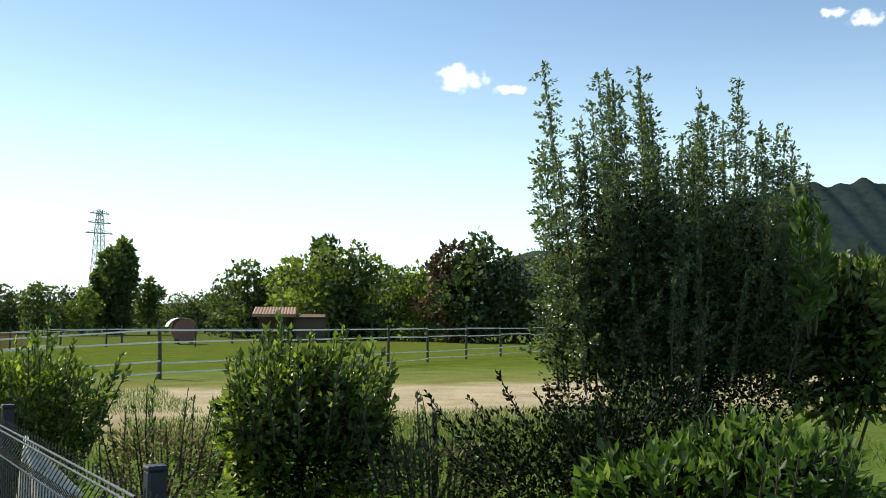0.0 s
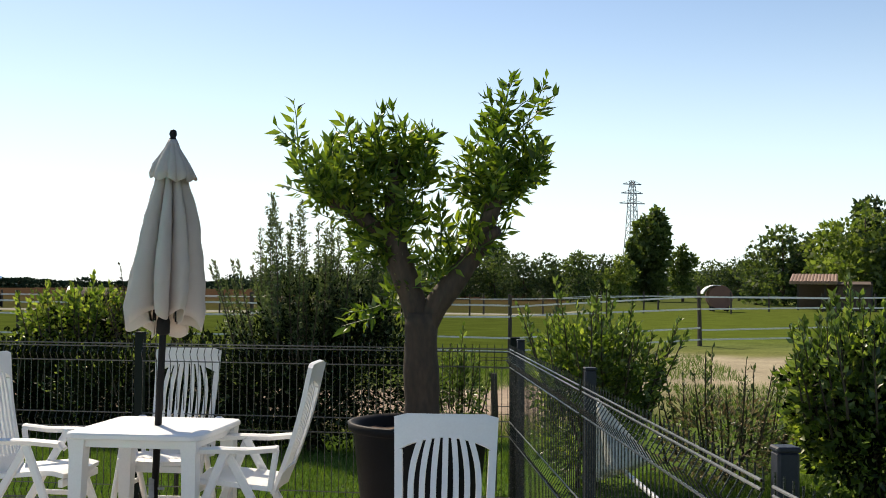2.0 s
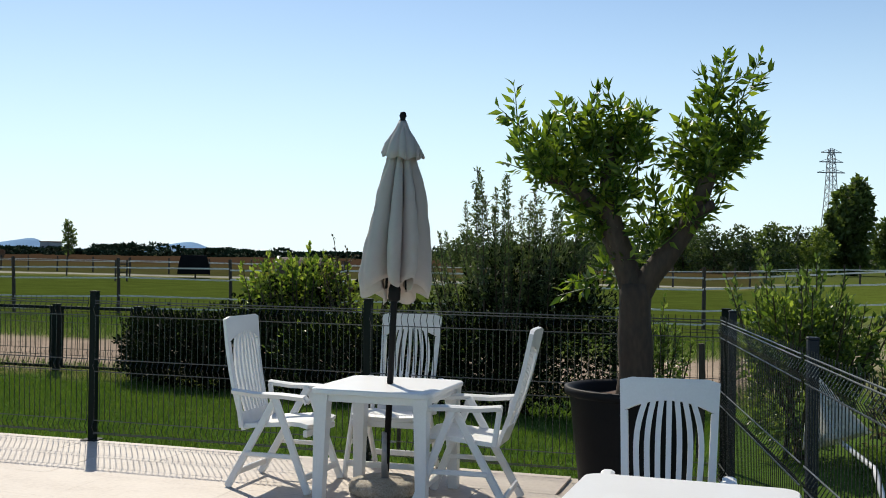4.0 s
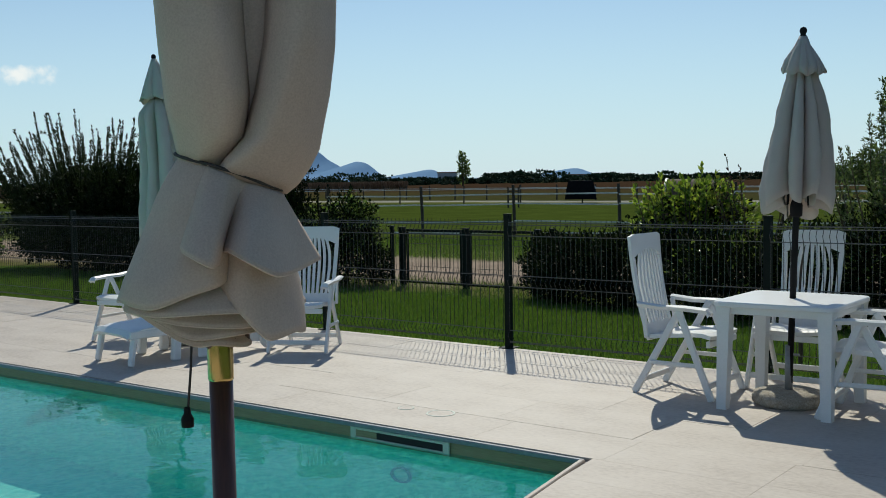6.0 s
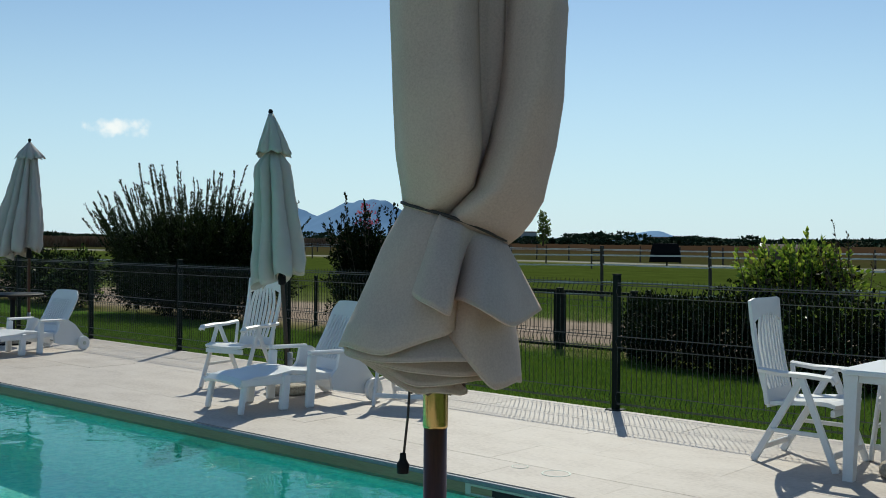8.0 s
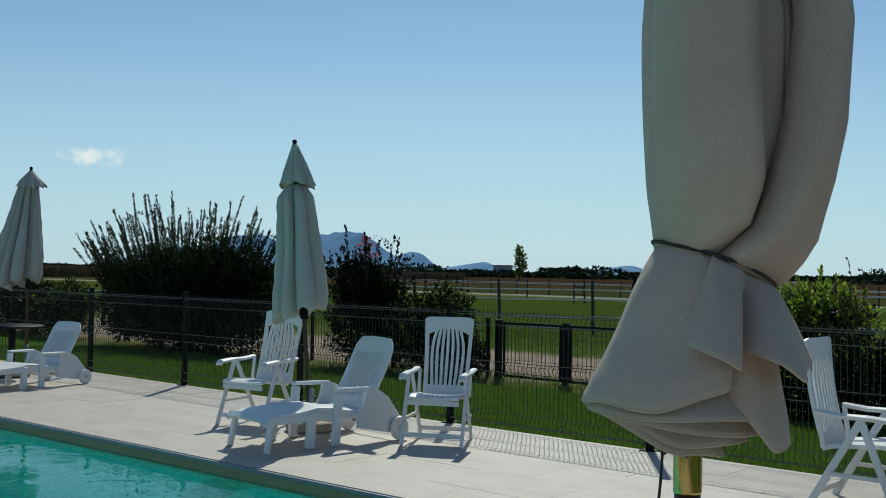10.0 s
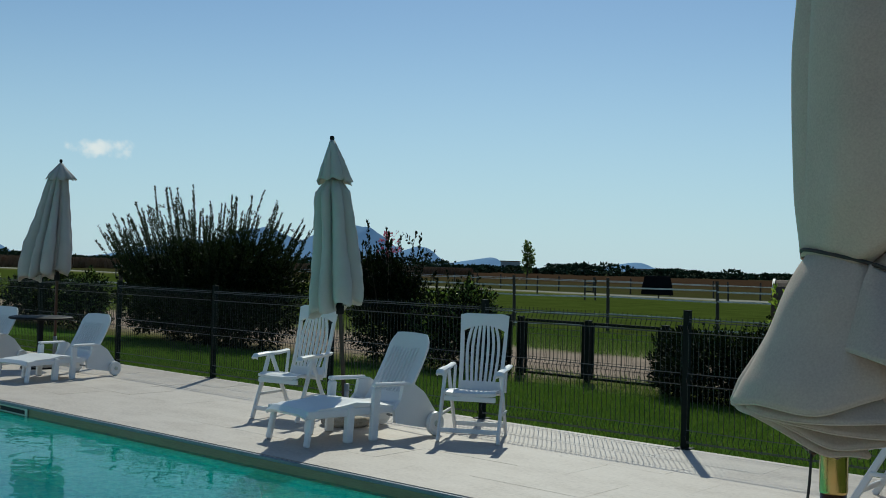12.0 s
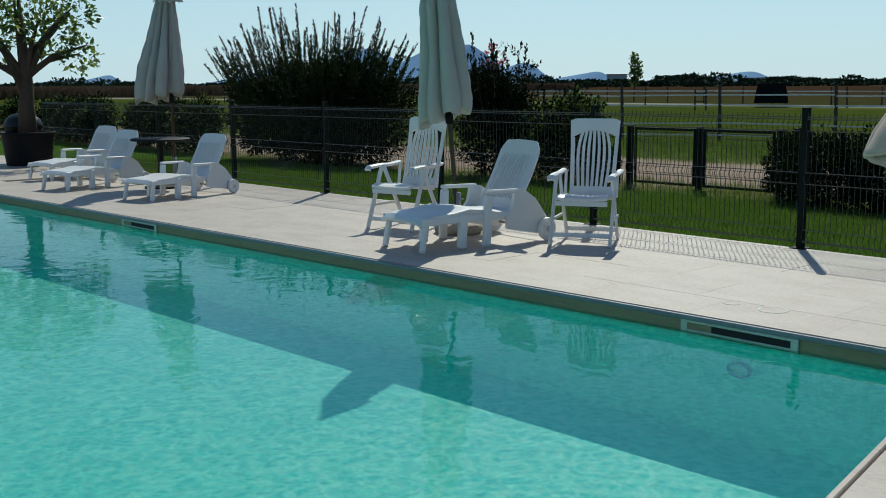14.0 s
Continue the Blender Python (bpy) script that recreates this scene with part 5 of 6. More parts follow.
    part("hem", Shape().tube(rows[-1], 0.0032, 6), M["canvas"], flap, smooth=True)
    ring = []
    for a in np.linspace(0, 2 * math.pi, 65):
        rx, ry = 0.035 + 0.106 * math.cos(a), -0.022 + 0.110 * math.sin(a)
        ring.append((rx, ry, 1.574 - 0.355 * (rx - 0.01) + 0.002 * math.sin(3 * a)))
    part("tie", Shape().tube(ring, 0.0036, 6, False), M["cord"], base, "dark tie cord", smooth=True)
    part("finial", Shape().lathe([(0.0, 2.70), (0.03, 2.68), (0.025, 2.62), (0.03, 2.58)], n=16), M["brown_wood"], base, smooth=True)
    part("pull_cord", Shape().tube([(-0.050, -0.02, 1.28), (-0.056, -0.022, 1.18), (-0.064, -0.023, 1.10)], 0.0026, 6), M["cord"], base, "thin pull cord", smooth=True)
    part("pull_knob", Shape().lathe([(0.0, 1.066), (0.012, 1.069), (0.0125, 1.086), (0.007, 1.096), (0.006, 1.108)], (-0.065, -0.023, 0), 12), M["black_plastic"], base, "black plastic pull knob", smooth=True)
    for a in (200, 250, 300, 350, 60, 130):
        a = radians(a)
        part("rib_tip", Shape().lathe([(0.0, -0.012), (0.008, -0.006), (0.008, 0.008), (0.0, 0.012)], (0.052 * math.cos(a), 0.052 * math.sin(a), 1.236), 10), M["brown_wood"], base)
    st = thing("parasol_base", "round concrete parasol base on the terrace", "parasol base", "parasol bases", at=pose(x, y, 0))
    part("stone", Shape().lathe([(0.0, 0.0), (0.28, 0.0), (0.30, 0.03), (0.28, 0.08), (0.03, 0.09), (0.0, 0.09)], n=36), M["pebble"], st, smooth=True)


near_parasol()


# ---- potted citrus ----
def flower_pot(x, y, label, rim=0.44, foot=0.33, high=0.74):
    pot = thing("flower_pot", label, "pot", "large dark pots", at=pose(x, y, 0))
    part("shell", Shape().lathe([(0.0, 0.0), (foot, 0.0), (foot + 0.005, 0.02), (rim - 0.03, high - 0.06), (rim - 0.025, high - 0.05), (rim, high - 0.045), (rim + 0.005, high), (rim - 0.02, high + 0.004), (rim - 0.05, high - 0.02), (rim - 0.06, high - 0.16)], n=56), M["black_plastic"], pot, smooth=True)
    rng = np.random.default_rng(int(x * 100) % 97)
    rows = []
    for j in range(9):
        r = (rim - 0.055) * j / 8
        rows.append([(r * math.cos(a), r * math.sin(a), high - 0.07 + 0.012 * math.sin(7 * a + j) + 0.02 * (1 - j / 8)) for a in np.linspace(0, 2 * math.pi, 33)])
    part("soil", Shape().sheet(rows), M["soil"], pot, "brown bark mulch", smooth=True)
    return pot


flower_pot(-0.98, 6.38, "large round black plastic pot with rolled rim on the terrace")


def citrus(x, y):
    base = thing("citrus_tree", "potted citrus tree with forked trunk and sawn limbs", "tree", at=pose(x, y, 0.66))
    rng = np.random.default_rng(8)
    wood = Shape()
    z0 = 0.66

    def limb(pts, rs):
        """A limb through points, rounded by splitting each stretch in three."""
        p = np.array(pts, float)
        t = np.linspace(0, len(p) - 1, 3 * (len(p) - 1) + 1)
        q = np.stack([np.interp(t, range(len(p)), p[:, k]) for k in range(3)], 1)
        q[1:-1] = 0.25 * q[:-2] + 0.5 * q[1:-1] + 0.25 * q[2:]
        r = np.interp(t, range(len(p)), rs) * (1 + 0.04 * np.sin(t * 5.0))
        wood.tube([(a, b, c - z0) for a, b, c in q], list(r), 16)

    limb([(0, 0, 0.6), (0.01, 0, 0.85), (-0.005, 0.0, 1.15), (0.0, 0, 1.40)], [0.126, 0.110, 0.106, 0.098])
    limb([(0.0, 0, 1.28), (-0.06, 0, 1.50), (-0.15, -0.01, 1.74), (-0.19, 0.0, 1.92), (-0.18, 0.02, 2.14), (-0.15, 0.03, 2.34)], [0.075, 0.082, 0.076, 0.064, 0.054, 0.050])
    limb([(-0.17, 0, 1.82), (-0.33, -0.06, 1.96), (-0.50, -0.12, 2.07), (-0.58, -0.15, 2.10)], [0.055, 0.050, 0.046, 0.046])
    limb([(0.0, 0, 1.28), (0.09, 0.01, 1.46), (0.22, 0.03, 1.62), (0.36, 0.05, 1.84), (0.43, 0.05, 2.06), (0.50, 0.06, 2.28)], [0.075, 0.078, 0.070, 0.060, 0.050, 0.028])
    limb([(0.36, 0.04, 1.84), (0.44, 0.0, 1.885), (0.462, 0.0, 1.90)], [0.046, 0.036, 0.034])
    limb([(-0.13, 0, 1.66), (-0.20, 0.03, 1.70)], [0.06, 0.045])
    part("trunk", wood, M["bark"], base, smooth=True)
    for c, d, r in (((-0.15, 0.03, 2.345), (0.05, -0.3, 1), 0.052), ((-0.585, -0.155, 2.105), (-1, -0.5, 0.35), 0.047), ((0.465, 0.0, 1.902), (1, -0.3, 0.3), 0.034)):
        c, d = Vector((c[0], c[1], c[2] - z0)), Vector(d).normalized()
        part("cut_end", Shape().tube([c - d * 0.03, c, c + d * 0.012], [r, r * 1.05, r * 0.9], 14), M["cut"], base, "dark sawn end")
    stems = []

    def tuft(cx, cy, cz, count, length, spread, lift=0.7):
        for _ in range(count):
            q = rng.normal(size=3) * spread
            q[2] = abs(q[2]) * 0.6 + lift * rng.uniform(0.1, 1.0)
            b = np.array((cx, cy, cz - z0)) + rng.normal(size=3) * 0.05
            stems.append(shoot(b, q, length * rng.uniform(0.55, 1.0), rng, 0.5, 0.25, 5))

    for place in ((-0.17, 0.03, 2.18, 18, 0.40, 0.8), (-0.40, -0.08, 2.02, 16, 0.38, 0.8), (-0.56, -0.13, 2.10, 18, 0.36, 0.75, 0.5), (-0.62, -0.13, 2.28, 7, 0.44, 0.40, 1.0), (-0.32, -0.05, 2.20, 11, 0.46, 0.45, 1.0), (-0.08, 0.03, 2.30, 11, 0.40, 0.45, 1.0),
                  (0.50, 0.06, 2.22, 22, 0.42, 0.75), (0.44, 0.05, 2.06, 20, 0.40, 0.95), (0.48, 0.06, 2.44, 8, 0.48, 0.28, 1.1), (0.62, 0.06, 2.26, 8, 0.38, 0.5, 0.8), (0.30, 0.02, 1.80, 10, 0.30, 0.9, 0.3),
                  (-0.18, 0.0, 1.78, 18, 0.36, 1.0, 0.1), (-0.36, -0.05, 1.90, 14, 0.34, 0.9, -0.1), (0.04, 0.0, 1.66, 10, 0.30, 0.8, 0.5), (0.12, 0.0, 1.76, 7, 0.30, 0.8, 0.4), (-0.05, 0.0, 2.02, 10, 0.36, 0.7, 0.5), (-0.20, 0.06, 1.45, 7, 0.30, 0.6, -0.5)):
        tuft(*place)
    tw = Shape()
    for s in stems:
        tw.tube(s, [0.006, 0.005, 0.0045, 0.004, 0.003, 0.002], 5)
    part("twig_work", tw, M["leaf_broad"], base)["kind"] = "stuff"
    p, d = stems_leaves(stems, 76, rng, 1.1, 0.35, 0.08)
    part("foliage", leaves_mesh("foliage", p, d, 0.086, 0.030, M["leaf_citrus"], rng), None, base)["kind"] = "stuff"


citrus(-0.98, 6.38)


# ---- shrubs round the terrace ----
def low(x, y):
    return (x, y, gz(x, y))


grow_bush("shrub", low(-20.3, 12.7), "large dark evergreen shrub with feathery upright shoots behind the lawn", "shrub",
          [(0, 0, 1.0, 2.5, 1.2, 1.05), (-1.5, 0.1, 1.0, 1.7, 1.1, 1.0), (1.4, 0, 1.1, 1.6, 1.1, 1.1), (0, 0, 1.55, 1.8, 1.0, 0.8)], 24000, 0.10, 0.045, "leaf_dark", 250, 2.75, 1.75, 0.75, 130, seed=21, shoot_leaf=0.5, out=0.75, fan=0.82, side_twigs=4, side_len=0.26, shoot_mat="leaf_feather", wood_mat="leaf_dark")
grow_bush("flowering_shrub", low(-15.0, 13.0), "slender shrub with a tuft of pink blossom by the outer fence", "shrub",
          [(0, 0, 0.85, 0.95, 0.6, 0.9), (-0.2, 0, 1.5, 0.6, 0.45, 0.7), (0.5, 0, 1.1, 0.6, 0.45, 0.6)], 9000, 0.07, 0.038, "leaf_dark", 24, 1.6, 0.7, 1.1, 60, seed=22, flowers=90, flower_at=(0.12, -0.1, 2.28, 0.2, 0.2, 0.26), side_twigs=1)
grow_bush("shrub", low(-13.1, 12.9), "rounded glossy shrub with pale highlights beside the gate", "shrub",
          [(0, 0, 0.7, 0.8, 0.6, 0.75), (0.2, 0, 1.1, 0.6, 0.5, 0.55), (-0.6, 0, 0.7, 0.6, 0.5, 0.7)], 8500, 0.06, 0.036, "leaf_dark", 14, 1.0, 0.6, 0.8, 60, seed=23, extra="leaf_shrub", extra_frac=0.35)
grow_bush("shrub", low(-12.35, 12.95), "small straw-tinged shrub against the gate post", "shrub", [(0, 0, 0.35, 0.32, 0.3, 0.38)], 1500, 0.05, 0.025, "leaf_dark", 8, 0.5, 0.25, 0.3, 50, seed=24)
grow_bush("shrub", low(-8.72, 12.85), "small dark round shrub next to the gate", "shrub", [(0, 0, 0.48, 0.42, 0.4, 0.52), (0.1, 0, 0.75, 0.3, 0.3, 0.3)], 4200, 0.05, 0.03, "leaf_dark", 6, 0.5, 0.3, 0.5, 60, seed=25)
grow_bush("hedge", low(-7.1, 12.3), "low dense dark hedge with clipped sides", "hedge",
          [(-0.8, 0, 0.5, 0.75, 0.55, 0.58), (0.1, 0, 0.55, 0.85, 0.6, 0.62), (1.0, 0, 0.5, 0.8, 0.55, 0.58)], 15000, 0.055, 0.03, "leaf_dark", 18, 0.7, 1.3, 0.6, 60, seed=26)
grow_bush("shrub", low(-6.4, 12.95), "loose yellow-green shrub rising over the hedge", "shrub", [(0, 0, 1.35, 0.75, 0.45, 0.48), (0.4, 0, 1.2, 0.6, 0.4, 0.45), (-0.3, 0, 1.0, 0.6, 0.4, 0.5)], 3000, 0.075, 0.042, "leaf_bright", 40, 0.75, 0.7, 1.15, 55, seed=27, extra="leaf_yellow", extra_frac=0.25)
grow_bush("hedge", low(-4.7, 11.6), "low dense dark hedge along the outer fence", "hedge",
          [(-0.6, 0, 0.55, 0.75, 0.55, 0.6), (0.4, 0, 0.6, 0.75, 0.55, 0.62), (1.2, -0.1, 0.55, 0.6, 0.5, 0.58)], 13000, 0.055, 0.03, "leaf_dark", 20, 0.7, 1.2, 0.7, 60, seed=28, extra="leaf_shrub", extra_frac=0.15)
grow_bush("shrub", low(-5.3, 12.6), "thin half-bare shrub with reddish twigs", "shrub", [], 0, 0.045, 0.024, "leaf_red", 14, 1.5, 0.32, 0.75, 34, seed=29, side_twigs=2)
grow_bush("shrub", low(-2.95, 11.3), "tall grey-green shrub with feathery rosemary-like shoots", "shrub",
          [(-0.25, 0, 0.75, 0.95, 0.6, 0.8), (0.55, 0, 0.85, 0.85, 0.6, 0.9), (0.2, 0, 1.35, 0.75, 0.5, 0.6)], 16000, 0.06, 0.022, "leaf_dark", 26, 1.5, 0.8, 1.0, 190, seed=30, shoot_leaf=0.72, out=0.9, extra="leaf_grey", extra_frac=0.30, shoot_mat="leaf_grey", column_from=1.2, column_twigs=3, column_wide=0.42,
          columns=[(-0.75, 2.45, 2), (-0.45, 2.8, 2), (-0.2, 2.7, 3), (0.05, 2.75, 3), (0.3, 2.6, 4), (0.6, 2.5, 4), (0.9, 2.3, 4)])
grow_bush("shrub", low(-1.35, 12.0), "slim loose shrub beside the dirt track", "shrub", [(0, 0, 0.55, 0.30, 0.3, 0.55)], 1400, 0.06, 0.028, "leaf_shrub", 14, 0.9, 0.3, 0.4, 60, seed=31, core=False)
grow_bush("shrub", low(0.10, 8.6), "dark green bush with yellowing tips outside the side fence", "shrub",
          [(0, 0, 0.65, 0.46, 0.5, 0.7), (-0.12, 0, 0.95, 0.36, 0.4, 0.42), (0.2, 0, 0.9, 0.36, 0.4, 0.4)], 6000, 0.06, 0.028, "leaf_shrub", 50, 1.05, 0.46, 0.6, 60, seed=32, extra="leaf_bright", extra_frac=0.4, core=False)
grow_bush("shrub", low(2.2, 8.2), "rounded leafy bush with fresh green leaves outside the fence", "shrub",
          [(-0.05, 0, 0.52, 0.58, 0.5, 0.54), (0.28, 0, 0.82, 0.42, 0.4, 0.42), (-0.36, 0, 0.80, 0.34, 0.36, 0.44), (0.05, 0, 1.12, 0.30, 0.3, 0.28), (0.5, 0, 0.5, 0.3, 0.3, 0.4)], 6200, 0.070, 0.037, "leaf_shrub", 84, 0.98, 0.66, 0.6, 58, seed=33, extra="leaf_bright", extra_frac=0.55)
grow_bush("shrub", low(1.15, 8.8), "low dry shrub with straw-coloured stalks", "shrub", [(0, 0, 0.35, 0.5, 0.4, 0.4)], 2500, 0.05, 0.02, "leaf_grey", 26, 0.85, 0.5, 0.25, 50, seed=34, extra="straw", extra_frac=0.5, core=False)
grow_bush("shrub", low(3.2, 7.7), "low sparse shrub with straw-coloured stalks at the meadow edge", "shrub", [(0, 0, 0.30, 0.55, 0.4, 0.36)], 2600, 0.05, 0.02, "leaf_grey", 30, 0.8, 0.5, 0.2, 50, seed=35, extra="straw", extra_frac=0.45, core=False)
grow_bush("shrub", low(4.1, 7.0), "low grey-green undergrowth below the tall shrub", "shrub", [(-0.3, 0, 0.45, 0.6, 0.5, 0.5), (0.3, -0.2, 0.55, 0.6, 0.5, 0.55), (0.8, 0, 0.6, 0.6, 0.5, 0.6)], 9500, 0.045, 0.022, "leaf_dark", 26, 1.0, 0.8, 0.4, 70, seed=36, extra="leaf_grey", extra_frac=0.35, lean=(-0.7, 0, 0))
grow_bush("tall_shrub", low(5.85, 8.0), "tall dense shrub with many upright feathery shoots outside the fence", "shrub",
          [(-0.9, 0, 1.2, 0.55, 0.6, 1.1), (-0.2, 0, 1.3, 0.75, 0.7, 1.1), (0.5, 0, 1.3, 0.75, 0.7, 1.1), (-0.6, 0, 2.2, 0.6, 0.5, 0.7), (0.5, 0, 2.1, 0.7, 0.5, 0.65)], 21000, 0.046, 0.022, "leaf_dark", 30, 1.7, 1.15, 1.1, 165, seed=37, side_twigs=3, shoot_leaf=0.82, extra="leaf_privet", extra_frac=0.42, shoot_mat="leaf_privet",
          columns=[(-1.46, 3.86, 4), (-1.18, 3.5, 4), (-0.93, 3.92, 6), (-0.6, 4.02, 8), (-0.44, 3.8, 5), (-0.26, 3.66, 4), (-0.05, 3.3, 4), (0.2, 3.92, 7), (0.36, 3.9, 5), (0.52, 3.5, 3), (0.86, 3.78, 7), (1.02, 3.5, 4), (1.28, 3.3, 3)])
grow_bush("broadleaf_shrub", low(4.1, 5.1), "low broad-leaved bush with fresh green pointed leaves", "shrub",
          [(-0.5, 0, 0.42, 0.6, 0.5, 0.42), (0.15, 0, 0.52, 0.66, 0.5, 0.48), (0.62, 0.1, 0.42, 0.45, 0.45, 0.42)], 6000, 0.092, 0.042, "leaf_broad", 40, 0.5, 0.85, 0.5, 48, seed=38, extra="leaf_shrub", extra_frac=0.25)
grow_bush("shrub", low(7.6, 7.9), "dark loose shrub with large drooping leaves", "shrub",
          [(0, 0, 1.25, 0.8, 0.7, 0.6), (-0.3, -0.2, 1.6, 0.6, 0.6, 0.5), (0.4, 0, 1.75, 0.7, 0.6, 0.5)], 3600, 0.13, 0.055, "leaf_shrub", 16, 1.2, 0.7, 1.2, 40, seed=39, extra="leaf_red", extra_frac=0.15)
grow_bush("shrub", low(6.3, 6.8), "leafy leader with long pointed leaves", "shrub", [], 0, 0.14, 0.045, "leaf_broad", 4, 1.75, 0.10, 1.5, 62, seed=40, fan=0.1)
for k in range(7):
    grow_bush("shrub", low(-25.5 - 2.0 * k, 12.6 + 0.3 * (k % 3)), "low mixed hedge shrub at the far end of the garden", "shrub",
              [(0, 0, 0.6, 1.05, 0.6, 0.65), (0.4, 0, 0.95, 0.7, 0.5, 0.55)], 3600, 0.085, 0.045, "leaf_dark", 12, 0.8, 0.8, 0.6, 40, extra="leaf_shrub", extra_frac=(0.3, 0.1, 0.18)[k % 3], group="hedge shrubs at the garden end", seed=50 + k)

peg = thing("stake", "short weathered wooden stake in the grass", "stake", "wooden stakes", at=pose(3.42, 8.3, 0))
part("shaft", Shape().tube([(0, 0, -0.1), (0.01, 0, 0.5), (0.0, 0, 0.80)], [0.03, 0.028, 0.024], 9), M["post_wood"], peg)
peg2 = copy_thing(peg, pose(2.95, 8.9, -0.12))
stake = copy_thing(peg, pose(-0.66, 8.1, 0.1))
cane = copy_thing(peg, pose(-3.0, 7.6, -0.04) @ Matrix.Diagonal((0.6, 0.6, 1.35, 1.0)))

# a small white parasol leaning by the side fence
fallen = thing("closed_parasol", "small closed white parasol leaning by the side fence", "parasol", "closed parasols", at=pose(0.36, 5.65, 0.02))
tip, mid = Vector((-0.27, 0.65, 0.86)), Vector((-0.14, 0.55, 0.50))
ax = (tip - mid).normalized()
sd = Vector((1, 0, 0)) - ax * ax.x
sd.normalize()
ot = ax.cross(sd)
cone = []
for j in range(9):
    f = j / 8
    row_ = []
    for i in range(33):
        a_ = 2 * math.pi * i / 32
        r_ = (0.012 + 0.16 * f) * (1 + 0.22 * math.sin(6 * a_))
        row_.append(tip - ax * f * (tip - mid).length * 1.05 + (sd * math.cos(a_) + ot * math.sin(a_)) * r_)
    cone.append(row_)
part("canopy", Shape().sheet(cone, 0.004), M["pale_canvas"], fallen, smooth=True)
part("pole", Shape().tube([tip + ax * 0.03, mid, (0.02, 0.0, 0.44), (0.12, -0.5, 0.02)], 0.016, 10), M["white"], fallen, "white pole", smooth=True)

# ---- left end of the terrace ----
flower_pot(-20.78, 6.33, "large black plastic pot at the end of the terrace", 0.50, 0.40, 0.62)
ol = grow_tree("potted_tree", (-20.78, 6.33, 0.55), "small grey-leaved tree in a black pot at the terrace end", "tree",
               [(-0.2, -0.55, 2.0, 0.6, 0.7, 0.6), (0.2, 0.5, 1.9, 0.5, 0.55, 0.5), (0.1, 0.1, 2.5, 0.6, 0.75, 0.6), (0.35, 0.95, 1.5, 0.35, 0.38, 0.32), (-0.3, -0.95, 1.5, 0.45, 0.5, 0.5), (0.3, 1.0, 2.3, 0.3, 0.36, 0.35)], 2300, 0.115, "leaf_shrub", 0.15, 1.0, seed=61, wide=0.48, limbs=12)
bbq = thing("kettle_barbecue", "dark kettle barbecue with a domed lid behind the pot", "barbecue", at=pose(-21.45, 6.52, 0) @ Matrix.Diagonal((1, 1, 0.86, 1)))
part("lid", Shape().lathe([(0.36, 0.82), (0.36, 0.85), (0.31, 0.98), (0.2, 1.08), (0.05, 1.12), (0.0, 1.12)], n=32), M["grey_metal"], bbq, "glossy dark domed lid", smooth=True)
part("bowl", Shape().lathe([(0.0, 0.5), (0.2, 0.55), (0.33, 0.70), (0.36, 0.82)], n=32), M["black_plastic"], bbq, smooth=True)
for a in (30, 150, 270):
    a = radians(a)
    part("leg", Shape().tube([(0.16 * math.cos(a), 0.16 * math.sin(a), 0.58), (0.30 * math.cos(a), 0.30 * math.sin(a), 0.0)], 0.014, 8), M["black_plastic"], bbq)


# ---- lawn blades ----
def blades(name, label, boxes, count, high, seed):
    rng = np.random.default_rng(seed)
    area = np.array([(b[1] - b[0]) * (b[3] - b[2]) for b in boxes])
    pick = rng.choice(len(boxes), count, p=area / area.sum())
    B = np.array(boxes)[pick]
    x = B[:, 0] + (B[:, 1] - B[:, 0]) * rng.uniform(0, 1, count)
    y = B[:, 2] + (B[:, 3] - B[:, 2]) * rng.uniform(0, 1, count)
    sa = np.clip((y - 7.2) / 5.4, 0, 1)
    sb = np.clip((1.0 - x) / 3.0, 0, 1)
    z = -0.035 - 0.27 * sa * sa * (3 - 2 * sa) * sb * sb * (3 - 2 * sb)
    h = z + high * rng.uniform(0.5, 1.3, count)
    a = rng.uniform(0, 2 * np.pi, count)
    lean = rng.normal(size=(count, 2)) * 0.4 * high
    v = np.zeros((count, 3, 3))
    wd = 0.006
    v[:, 0] = np.stack((x - wd * np.cos(a), y - wd * np.sin(a), z), 1)
    v[:, 1] = np.stack((x + wd * np.cos(a), y + wd * np.sin(a), z), 1)
    v[:, 2] = np.stack((x + lean[:, 0], y + lean[:, 1], h), 1)
    me = bpy.data.meshes.new(name)
    me.vertices.add(count * 3)
    me.vertices.foreach_set("co", v.reshape(-1))
    me.loops.add(count * 3)
    me.loops.foreach_set("vertex_index", np.arange(count * 3, dtype=np.int32))
    me.polygons.add(count)
    me.polygons.foreach_set("loop_start", np.arange(0, count * 3, 3, dtype=np.int32))
    me.materials.append(M["blade"])
    me.update(calc_edges=True)
    return tagged(new(name, me), label, "grass", kind="stuff")


blades("grass", "short mown lawn grass", [(-21.5, -0.5, 7.12, 12.2)], 130000, 0.06, 71)
blades("grass", "short lawn grass outside the side fence", [(0.5, 4.0, 3.5, 9.2)], 30000, 0.07, 72)
blades("grass", "rough tufts along the track and meadow", [(-16.0, 1.0, 12.2, 14.2), (1.5, 11.0, 9.0, 17.5), (-22, 3, 18.5, 25.0)], 50000, 0.13, 73)


